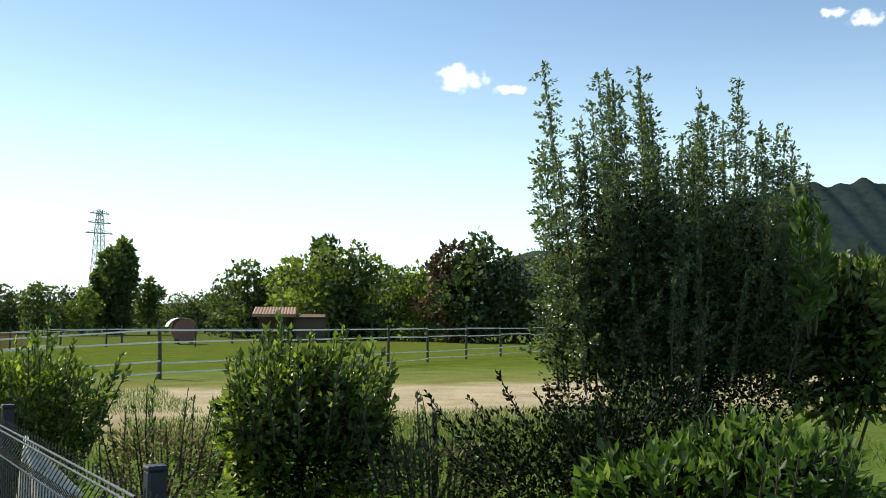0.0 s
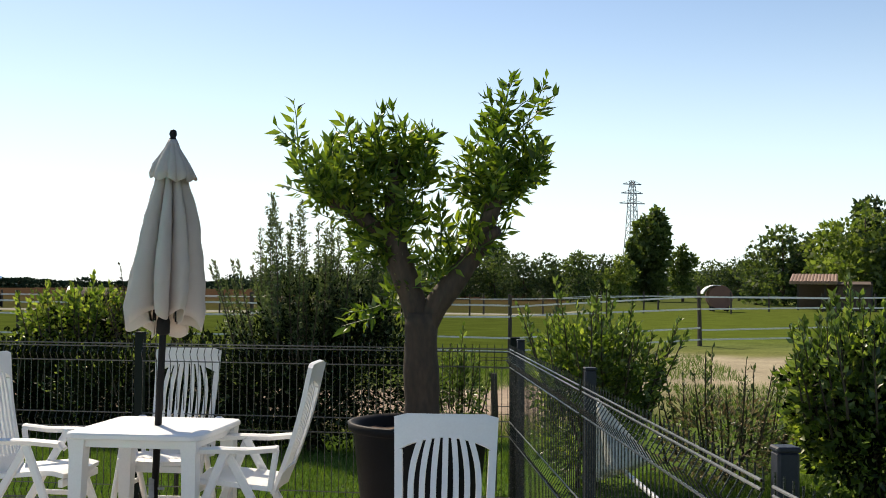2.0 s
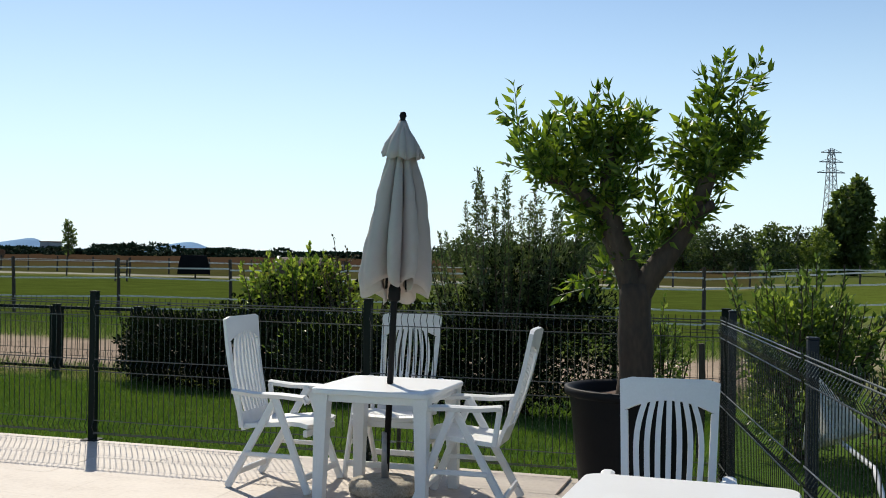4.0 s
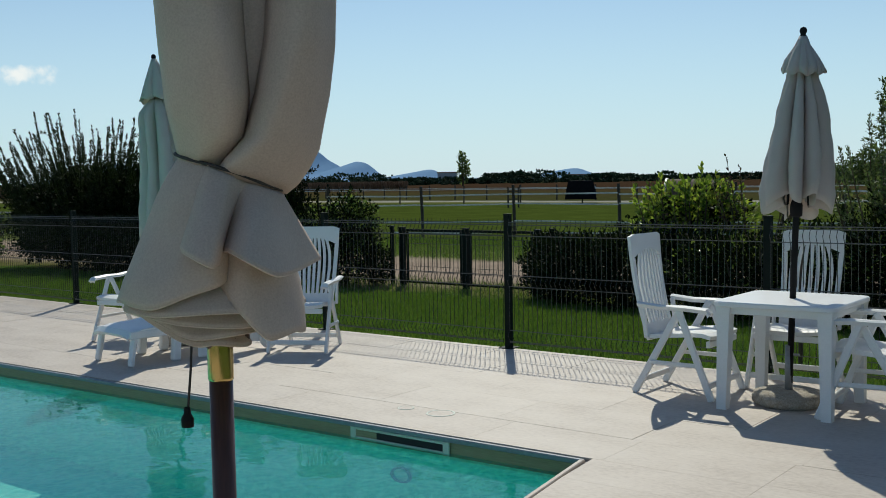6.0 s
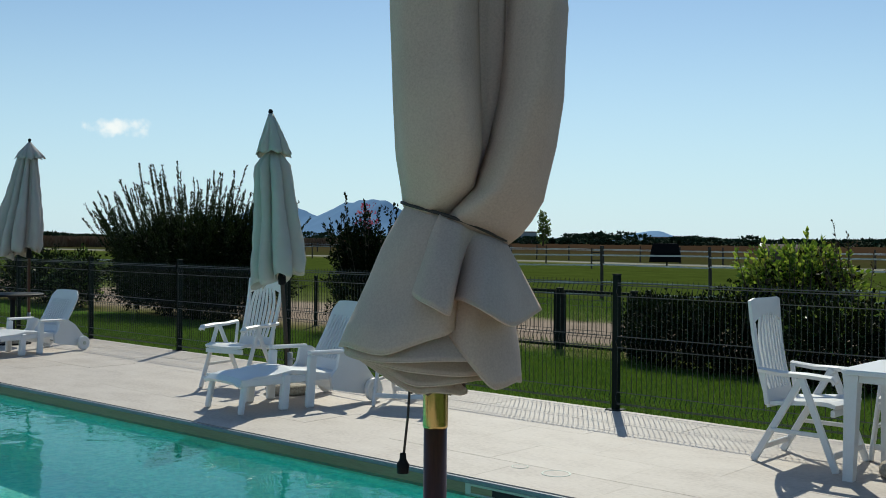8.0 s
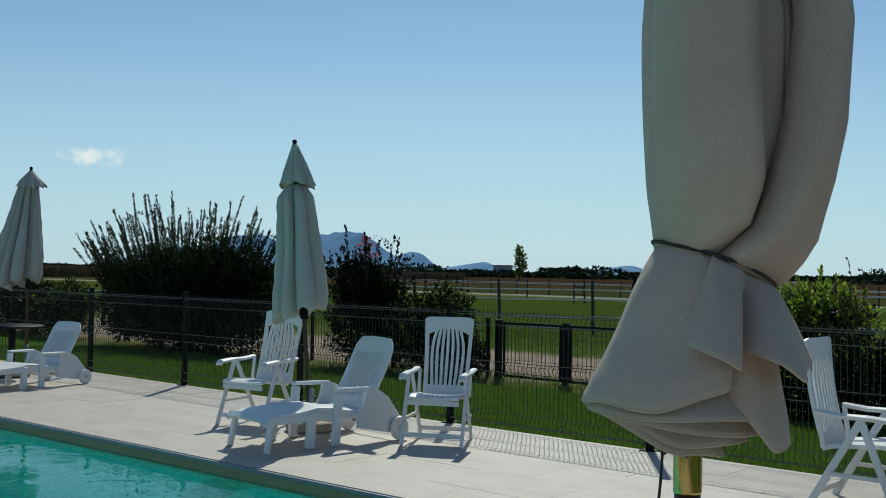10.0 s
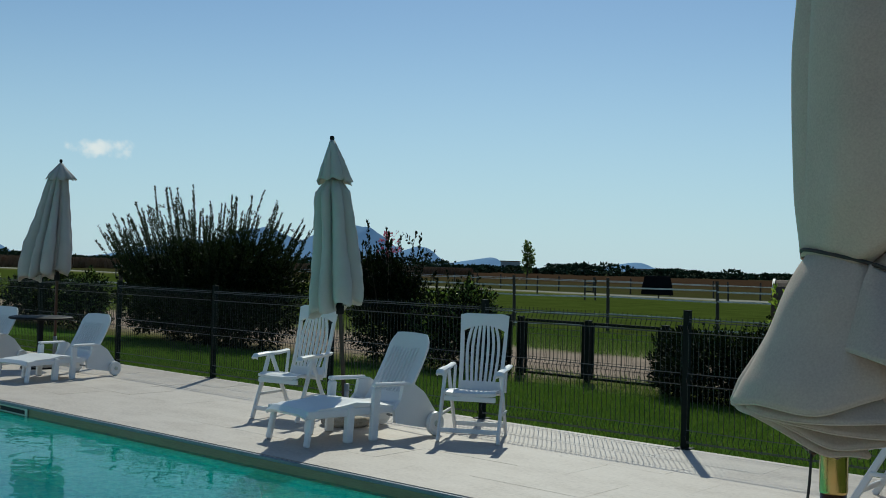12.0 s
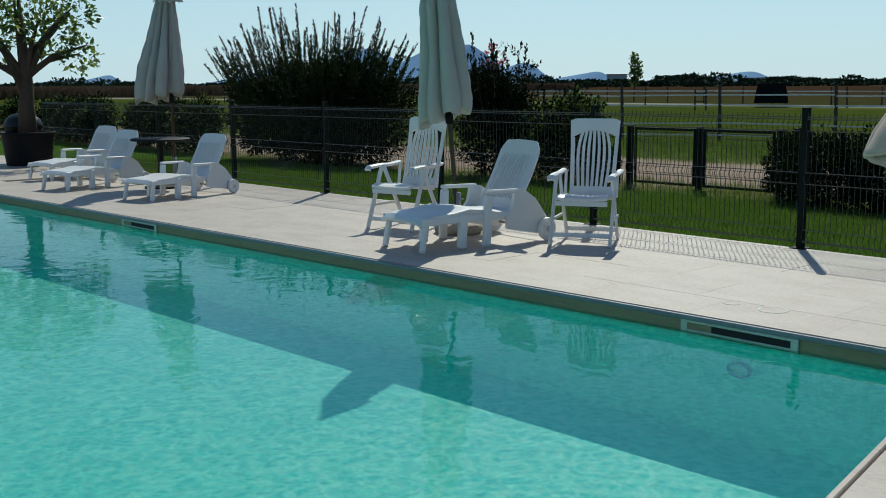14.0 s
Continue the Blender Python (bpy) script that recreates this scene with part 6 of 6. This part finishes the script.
# ---- paddock fences ----
def paddock_fence(label, posts, heights, post_h=1.5, post_r=0.055, mat="post_wood"):
    base = thing("paddock_fence", label, "fence", "paddock fences")
    rng = random.Random(len(posts))
    me = Shape().tube([(0, 0, -0.2), (0.01, 0, post_h * 0.5), (0, 0.01, post_h)], [post_r, post_r * 0.96, post_r * 0.9], 9).mesh("post", M[mat])
    for x, y in posts:
        part("post", me, None, base, at=pose(x, y, gz(x, y), rng.uniform(-1.5, 1.5), rng.uniform(-1.5, 1.5), rng.uniform(0, 90)))
    for h in heights:
        for (x0, y0), (x1, y1) in zip(posts, posts[1:]):
            z0, z1 = gz(x0, y0) + h + rng.uniform(-0.03, 0.03), gz(x1, y1) + h + rng.uniform(-0.03, 0.03)
            part("tape", Shape().bar((x0, y0 - post_r, z0), (x1, y1 - post_r, z1), 0.045, 0.006, 0.001, side=(0, 0, 1)), M["tape"], base, "white fence tape")
    return base


def spaced(pts, step):
    out = []
    for (x0, y0), (x1, y1) in zip(pts, pts[1:]):
        n = max(1, round(math.hypot(x1 - x0, y1 - y0) / step))
        out += [(x0 + (x1 - x0) * k / n, y0 + (y1 - y0) * k / n) for k in range(n)]
    return out + [pts[-1]]


paddock_fence("dark wooden posts with white tape round the meadow paddock", [(3.5, 30.0), (8.0, 33.2), (12.45, 36.5), (15.3, 39.9), (18.15, 42.6), (21.4, 46.0), (24.1, 48.2), (27.5, 51.5), (31.0, 55.0)], (0.16, 0.46, 1.05, 1.36))
paddock_fence("dark wooden posts with white tape along the track", [(-24.6, 24.4), (-21.6, 25.7), (-18.8, 26.9), (-15.4, 27.6), (-11.9, 28.0), (-9.0, 28.6), (-5.5, 28.4), (-1.7, 28.0), (3.5, 29.8)], (0.16, 0.5, 1.05, 1.36), 1.66)
paddock_fence("far row of slim posts with white tape across the fields", spaced([(-120, 96), (-60, 78), (-10, 70), (30, 82)], 4.2), (1.05,), 1.35, 0.07)
paddock_fence("row of dark posts along the farm road", spaced([(-95, 56), (-50, 66), (-12, 66), (10, 68)], 5.5), (1.1,), 1.4, 0.06)
paddock_fence("old wooden posts with sagging tape behind the big shrub", [(-34.0, 16.0), (-30.0, 16.5), (-26.5, 16.0), (-24.0, 16.5)], (0.5, 1.1), 1.5, 0.07)


# ---- huts and field things ----
def along(az, d):
    """A place d metres off, az degrees clockwise from +y."""
    return d * math.sin(radians(az)), d * math.cos(radians(az))


hx, hy = along(13.45, 86.0)
hut = thing("horse_shelter", "open horse shelter with a terracotta roof and dark plank walls", "shelter", at=pose(hx, hy, 0, 0, 0, -14))
part("back_wall", Shape().box((5.4, 0.08, 2.0), (0, 2.2, 1.0)), M["plank"], hut)
part("side_wall", Shape().box((0.08, 4.2, 2.0), (2.7, 0.1, 1.0)), M["plank"], hut)
for k in range(12):
    part("plank", Shape().box((0.2, 0.04, 1.85), (0.42 + 0.2 * k, -2.0, 0.925)), M["plank"], hut)
for x in (-2.5, -0.55, 0.28, 2.7):
    part("post", Shape().box((0.14, 0.14, 2.2), (x, -2.0, 1.1)), M["post_wood"], hut)
rf = Shape()
for k in range(14):
    x = -3.0 + 3.2 * k / 13
    rf.tube([(x, -2.7, 2.10), (x, 2.4, 2.72)], 0.14, 8, True)
part("roof", rf, M["tile_red"], hut, "weathered terracotta tile roof")
part("lean_to_roof", Shape().box((2.6, 4.6, 0.08), (1.5, 0.1, 2.08), Matrix.Rotation(radians(3), 3, "X")), M["plank"], hut, "dark plank lean-to roof")

tx, ty = along(7.75, 75.6)
tank = thing("water_cart", "rusty barrel-shaped cart with a pale sheet-metal hood", "cart", at=pose(tx, ty, 0, 0, 0, 0))
part("barrel", Shape().lathe([(0.0, -0.85), (0.80, -0.85), (0.84, -0.8), (0.84, 0.8), (0.80, 0.85), (0.0, 0.85)], (0, 0, 0.98), 28, Matrix.Rotation(math.pi / 2, 3, "X")), M["rusty"], tank)
hood = [[(1.0 * math.cos(a) - 0.25, y, 1.0 + 0.85 * math.sin(a)) for y in (-0.9, 0.9)] for a in np.linspace(radians(75), radians(165), 10)]
part("hood", Shape().sheet(hood, 0.04), M["pale_sheet"], tank, "pale sheet-metal hood")
for sx in (-1, 1):
    part("wheel", Shape().lathe([(0.0, -0.08), (0.2, -0.08), (0.24, 0.0), (0.2, 0.08), (0.0, 0.08)], (sx * 0.5, 0.6, 0.24), 20, Matrix.Rotation(math.pi / 2, 3, "Y")), M["black_plastic"], tank)
    part("wheel", Shape().lathe([(0.0, -0.08), (0.2, -0.08), (0.24, 0.0), (0.2, 0.08), (0.0, 0.08)], (sx * 0.5, -0.6, 0.24), 20, Matrix.Rotation(math.pi / 2, 3, "Y")), M["black_plastic"], tank)

gx, gy = along(-34.5, 68.0)
field_gate = thing("field_gate", "narrow weathered wooden gate frame standing in the paddock", "gate", at=pose(gx, gy, -0.30, 0, 0, 30))
for px in (-0.34, 0.34):
    part("post", Shape().tube([(px, 0, -0.1), (px, 0.01, 1.32)], 0.055, 8), M["post_wood"], field_gate)
for pz in (0.55, 1.05):
    part("bar", Shape().bar((-0.34, 0, pz), (0.34, 0, pz), 0.06, 0.05), M["post_wood"], field_gate)

stack = thing("silage_stack", "black film-covered stack in the far field", "stack", at=pose(-39.5, 66.4, 0, 0, 0, 30))
st = Shape()
lev = [(0, 1.15, 1.3), (0.7, 1.05, 1.2), (1.25, 0.92, 1.0), (1.36, 0.85, 0.95)]
for z, a, b in lev:
    st.v += [(-a, -b, z), (a, -b, z), (a, b, z), (-a, b, z)]
st.f += [(i * 4 + k, i * 4 + (k + 1) % 4, (i + 1) * 4 + (k + 1) % 4, (i + 1) * 4 + k) for i in range(3) for k in range(4)] + [(12, 13, 14, 15)]
part("cover", st, M["black_sheet"], stack)
hay = thing("hay_bale", "round dark hay bale with a thin pale strip behind the hedge", "bale", at=pose(-11.46, 24.0, -0.05, 0, 0, 20))
part("roll", Shape().lathe([(0.0, -0.6), (0.72, -0.6), (0.76, -0.5), (0.76, 0.5), (0.72, 0.6), (0.0, 0.6)], (0, 0, 0.76), 28, Matrix.Rotation(math.pi / 2, 3, "Y")), M["plank"], hay)
# thin light-grey strip curved over one end of the roll
part("net", Shape().sheet([[(x, 0.78 * math.cos(a), 0.76 + 0.78 * math.sin(a)) for x in (-0.6, -0.54)] for a in np.linspace(radians(40), radians(150), 10)], 0.01), M["steel"], hay, "thin pale strip over one end")


def pylon(az, d, high):
    x, y = along(az, d)
    base = thing("pylon", "grey lattice electricity pylon far behind the trees", "pylon", at=pose(x, y, 0, 0, 0, 25))
    s = Shape()
    lv = [(0, 2.6), (high * 0.3, 1.9), (high * 0.55, 1.35), (high * 0.75, 1.0), (high * 0.88, 0.85), (high, 0.5)]
    for sx, sy in ((1, 1), (-1, 1), (-1, -1), (1, -1)):
        for (z0, a0), (z1, a1) in zip(lv, lv[1:]):
            s.bar((sx * a0, sy * a0, z0), (sx * a1, sy * a1, z1), 0.16, 0.16, 0.01)
    part("mast", s, M["steel"], base)
    br = Shape()
    n = 14
    for k in range(n):
        z0, z1 = high * k / n, high * (k + 1) / n

        def wd(z):
            for (za, wa), (zb, wb) in zip(lv, lv[1:]):
                if za <= z <= zb:
                    return wa + (wb - wa) * (z - za) / (zb - za)
            return lv[-1][1]
        a, b = wd(z0), wd(z1)
        for q in ((1, 1, -1, 1), (-1, 1, -1, -1), (-1, -1, 1, -1), (1, -1, 1, 1)):
            br.bar((q[0] * a, q[1] * a, z0), (q[2] * b, q[3] * b, z1), 0.09, 0.09, 0.005)
            br.bar((q[2] * a, q[3] * a, z0), (q[0] * b, q[1] * b, z1), 0.09, 0.09, 0.005)
    part("bracing", br, M["steel"], base)
    for z, wdt in ((high * 0.80, 4.0), (high * 0.89, 3.4), (high * 0.97, 2.9)):
        part("cross_arm", Shape().bar((-wdt, 0, z), (wdt, 0, z), 0.16, 0.3, 0.01, side=(0, 1, 0)).bar((-wdt, 0, z), (0, 0, z + 1.2), 0.1, 0.1).bar((wdt, 0, z), (0, 0, z + 1.2), 0.1, 0.1), M["steel"], base)


pylon(3.25, 300, 32.0)

# ---- trees beyond the paddocks ----


def far_tree(az, d, high, wide, mat, label, seed, low=0.12, count=2600, mat2=None, slim=1.0):
    x, y = along(az, d)
    r = random.Random(seed)
    blobs = []
    n = 7
    for k in range(n):
        z = high * (low + (0.92 - low) * (k + 0.5) / n)
        f = math.sin(math.pi * min(1, max(0.08, 0.16 + 0.78 * (k + 0.5) / n))) ** 0.7 * slim
        for _ in range(2):
            rr = wide * 0.5 * f
            blobs.append((r.uniform(-0.5, 0.5) * rr, r.uniform(-0.5, 0.5) * rr, z + r.uniform(-0.04, 0.04) * high, rr * r.uniform(0.55, 0.8), rr * r.uniform(0.55, 0.8), high * r.uniform(0.09, 0.14)))
    return grow_tree("tree", (x, y, 0), label, "tree", blobs, count, high * 0.055, mat, high * 0.022, high * 0.3, "trees beyond the paddocks", seed, 0.7, 6, mat2)


far_tree(4.35, 128, 11.4, 5.4, "leaf_tree", "tall dense oval tree below the pylon", 101, 0.08, 4200)
far_tree(3.2, 126, 8.0, 1.6, "leaf_tree", "slim upright tree beside the pylon", 102, 0.02, 1500)
far_tree(5.9, 132, 7.2, 3.4, "leaf_tree", "small round tree in the far paddock", 103, 0.2, 2200)
TREES = [(-1.0, 150, 6.8, 8, "leaf_tree_dark"), (0.4, 120, 6.0, 5, "leaf_tree"), (1.6, 150, 6.4, 7, "leaf_tree_dark"), (2.6, 118, 5.6, 4, "leaf_tree_light"), (7.4, 150, 5.8, 8, "leaf_tree"), (8.8, 150, 6.2, 8, "leaf_tree_dark"),
         (9.7, 112, 6.2, 5.5, "leaf_tree"), (11.0, 106, 7.8, 7, "leaf_tree"), (12.4, 108, 7.4, 5.5, "leaf_tree_dark"), (13.6, 102, 8.4, 6, "leaf_tree_light"), (15.0, 96, 8.8, 8, "leaf_tree_light"), (16.6, 96, 8.8, 7, "leaf_tree"), (18.0, 98, 8.0, 6, "leaf_tree_light"),
         (19.3, 92, 6.6, 6, "leaf_tree"), (20.6, 90, 6.8, 5.5, "leaf_tree_light"), (22.2, 86, 8.4, 6.0, "leaf_red"), (23.8, 84, 8.8, 6.5, "leaf_tree_dark"), (25.6, 84, 7.0, 6.5, "leaf_tree_dark"), (27.6, 86, 6.4, 7, "leaf_tree_dark"), (30.0, 88, 6.2, 7, "leaf_tree"), (33, 84, 6, 8, "leaf_tree"), (36, 80, 6, 8, "leaf_tree_light"), (39.5, 70, 5.6, 7, "leaf_tree_light"), (43, 66, 6.0, 7, "leaf_yellow"), (47, 66, 7, 8, "leaf_tree"),
         (-2.6, 150, 6.6, 8, "leaf_tree_dark"), (-4.2, 155, 7.2, 8, "leaf_tree"), (-5.8, 155, 6.8, 8, "leaf_tree_dark"), (-7.4, 160, 6.6, 8, "leaf_tree"), (-9.0, 165, 6.6, 8, "leaf_tree_dark"), (-11.0, 170, 6.4, 9, "leaf_tree_dark"), (-13.5, 175, 6.6, 9, "leaf_tree_dark"), (-16.0, 180, 6.0, 9, "leaf_tree_dark")]
for k, (az, d, h, wd, m) in enumerate(TREES):
    lab = {"leaf_tree": "leafy green tree behind the paddock", "leaf_tree_dark": "dark green tree behind the paddock", "leaf_tree_light": "light green leafy tree behind the paddock", "leaf_red": "brown-tinged tree behind the paddock", "leaf_yellow": "yellow-green tree behind the paddock"}[m]
    far_tree(az, d, h, wd, m, lab, 110 + k, 0.0, 2400, "leaf_tree_dark" if m == "leaf_tree" else None)
for az, d, h in ((15.4, 112, 11.4), (14.9, 114, 10.6), (-4.3, 168, 9.6), (-3.8, 168, 9.0)):
    far_tree(az, d, h, 3.6, "leaf_tree_dark", "dark pointed conifer rising behind the trees", int(200 + d + h * 10), 0.0, 1800, slim=0.9)
far_tree(-36.9, 300, 10.2, 4.6, "leaf_tree", "lone slender tree on the far field edge", 301, 0.12, 1100)


def far_woods(name, label, az0, az1, d0, d1, high, seed, mat, step=0.22, size=1.1, groves=()):
    """A far belt of trees on the horizon: uneven leafy heaps, low scrub between them and a few taller groves, in one mesh."""
    rng = np.random.default_rng(seed)
    ps, ds = [], []
    az = az0
    while az < az1:
        d = rng.uniform(d0, d1)
        swell = 0.5 + 0.5 * math.sin(az * 0.9 + seed) * math.sin(az * 0.37 + 2.0)
        h = high * (0.32 + 0.45 * swell * rng.uniform(0.5, 1.0) + (0.45 if rng.uniform() < 0.10 else 0.0))
        for g0, g1, gh in groves:
            if g0 < az < g1:
                h = gh * rng.uniform(0.85, 1.05)
        x, y = along(az, d)
        wd = rng.uniform(0.7, 1.5) * h + rng.uniform(0, 2.5)
        p, dd = crown_points([(x, y, h * 0.5, wd, wd, h * 0.55)], 300, rng, 0.35)
        ps.append(p[p[:, 2] > 0])
        ds.append(dd[p[:, 2] > 0])
        az += step * rng.uniform(0.4, 1.6)
    me = leaves_mesh(name, np.concatenate(ps), np.concatenate(ds), size, size * 0.85, M[mat], rng, 0.5)
    return tagged(new(name, me), label, "trees", kind="stuff")


far_woods("far_woods", "belt of far dark trees along the horizon", -90, -12, 430, 560, 4.6, 81, "far_wood", 0.36, groves=((-35.5, -33.6, 4.6),))
far_woods("far_woods", "belt of trees behind the meadow", -16, 60, 190, 230, 6.6, 82, "leaf_tree_dark", 0.5, 1.0)


def crop_field(label, az0, az1, near0, near1, deep, count, high, seed):
    """A standing field of dry stalks and hanging leaves."""
    rng = np.random.default_rng(seed)
    f = rng.uniform(0, 1, count)
    az = np.radians(az0 + (az1 - az0) * f)
    d = near0 + (near1 - near0) * f + deep * rng.uniform(0, 1, count) ** 2.2
    p = np.stack((d * np.sin(az), d * np.cos(az), np.full(count, -0.3)), 1)
    up = rng.normal(size=(count, 3)) * 0.22
    up[:, 2] = 1.0
    me = leaves_mesh("dry_crop", p, up, high, 0.42, M["corn"], rng, 0.18)
    return tagged(new("dry_crop", me), label, "crop", kind="stuff")


crop_field("standing field of dry brown maize", -88, -40, 108, 250, 60, 30000, 1.75, 83)
for az, d, a, b, h in ((-37.7, 520, 4.8, 4, 5.2), (-30.5, 560, 7, 4, 3.2)):
    x, y = along(az, d)
    hs = thing("far_building", "pale grey building on the far horizon", "building", "far buildings", at=pose(x, y, 0, 0, 0, -az))
    part("wall", Shape().box((2 * a, 2 * b, h), (0, 0, h / 2)), M["plaster"], hs)
    part("roof", Shape().box((2 * a + 0.6, 2 * b + 0.6, 0.5), (0, 0, h + 0.25)), M["tile_red"], hs)
    for k in range(4):
        part("window", Shape().box((1.0, 0.1, 1.3), (-a + a * (2 * k + 1) / 4, -b - 0.03, h * 0.55)), M["slot"], hs)


# ---- hills ----
def hills(name, label, peaks, y, mat, base_w, deep, seed, power=2.2):
    """A ridge across the distance with the given peaks (x, height, half width)."""
    rng = np.random.default_rng(seed)
    xs = np.arange(min(p[0] - 2.5 * p[2] for p in peaks), max(p[0] + 2.5 * p[2] for p in peaks), base_w)
    h = np.zeros(len(xs))
    for px, ph, pw in peaks:
        h = np.maximum(h, ph * np.exp(-np.abs((xs - px) / pw) ** power))
    h = h * (1 + 0.02 * np.sin(xs / 23.0 + seed) + 0.015 * np.sin(xs / 9.0))
    rows = []
    for f in np.linspace(0, 1, 7):
        rows.append([(x, y - deep * (1 - f), hh * f ** 1.1 * (1 + 0.012 * math.sin(x / 61 + 5 * f)) if f < 1 else hh) for x, hh in zip(xs, h)])
    s = Shape().sheet(rows)
    return solid(name, s, M[mat], label, "hills", kind="structure", smooth=True)


hills("backdrop", "volcanic hills with blue haze in their colour on the horizon", [(-2085, 111, 190), (-2175, 102, 150), (-2500, 106, 260), (-2850, 70, 300), (-1830, 54, 75), (-1600, 29, 50), (-1195, 24, 60), (-1720, 12, 300)], 2000, "mountain", 10, 260, 1)
hills("backdrop", "wooded dark hillside close behind the trees", [(1440, 266, 770), (1950, 285, 500)], 1500, "mountain_near", 10, 300, 2, 1.7)
hills("backdrop", "low hills with blue haze in their colour far across the plain", [(-3346, 38, 110), (-3700, 27, 200)], 1600, "mountain", 10, 200, 3)


# ---- terrace slabs, last ----
def slab_mesh(wide, deep, k):
    s = Shape()
    s.box((wide, deep, 0.024), (0, 0, 0), bevel=0.0006)
    return s.mesh("slab", M["stone"])


def in_deck(x, y):
    edge = CORNER.x + (CORNER.y - y) * 0.176
    return x < edge - 0.25


SW, SD, GAP = 1.00, 0.60, 0.0016
SLABS = [slab_mesh(SW - GAP, SD - GAP, k) for k in range(3)]
rng = random.Random(5)
row = 0
y = 7.04
count = 0
while y - SD > 4.20:
    shift = (row % 2) * SW / 2 + rng.uniform(-0.03, 0.03)
    x = -0.5 + shift
    while x - SW > -17.2:
        cx, cy = x - SW / 2, y - SD / 2
        if in_deck(x, cy) and count < 296:
            part("slab", SLABS[rng.randrange(3)], None, deck, at=pose(cx, cy, -0.012 + rng.uniform(-0.0012, 0.0012), 0, 0, rng.choice((0, 180))))
            count += 1
        x -= SW
    y -= SD
    row += 1
# the border course along the pool and the slabs elsewhere, joined
rest = Shape()


def quad_slab(pts):
    n = len(pts)
    rest.v += [(px, py, 0.0) for px, py in pts] + [(px, py, -0.024) for px, py in pts]
    k = len(rest.v) - 2 * n
    rest.f.append(tuple(range(k, k + n)))
    rest.f += [(k + (i + 1) % n, k + i, k + n + i, k + n + (i + 1) % n) for i in range(n)]


x = -2.0
while x > -17.4:
    x0, x1 = x - 0.9 + GAP, x
    quad_slab([(x0, far_y(x0) + 0.02), (x1, far_y(x1) + 0.02), (x1, y - GAP), (x0, y - GAP)])
    x -= 0.9


def right_edge(yy):
    return -2.99 + (4.12 - yy) * (1.12 / 6.52)


yy = y - GAP
k = 0
while yy > -5.9:
    y0 = yy - 0.45 + GAP
    xa = (right_edge(max(yy, -2.4)) + 0.02, right_edge(max(y0, -2.4)) + 0.02)
    x1 = CORNER.x + (CORNER.y - yy) * 0.176 - 0.06
    if yy > 4.12:
        xa = (-2.0 + GAP, -2.0 + GAP)
        if y0 < 4.12:
            quad_slab([(right_edge(y0) + 0.02, y0), (-2.0, y0), (-2.0, far_y(-2.0) + 0.018), (-2.95, far_y(-2.95) + 0.018)])
    xx = max(xa) + 0.9 - (0.45 if k % 2 else 0.0)
    left_top, left_bot = xa
    while xx < x1:
        quad_slab([(left_bot, y0), (xx - GAP, y0), (xx - GAP, yy), (left_top, yy)])
        left_top = left_bot = xx
        xx += 0.9
    quad_slab([(left_bot, y0), (x1, y0), (x1, yy), (left_top, yy)])
    yy -= 0.45
    k += 1
x = -17.7
while x > -23.9:
    yy = 7.0
    while yy > -5.9:
        quad_slab([(x - 0.9 + GAP, yy - 0.45 + GAP), (x, yy - 0.45 + GAP), (x, yy), (x - 0.9 + GAP, yy)])
        yy -= 0.45
    x -= 0.9
part("slabs", rest, M["stone"], deck)["kind"] = "stuff"
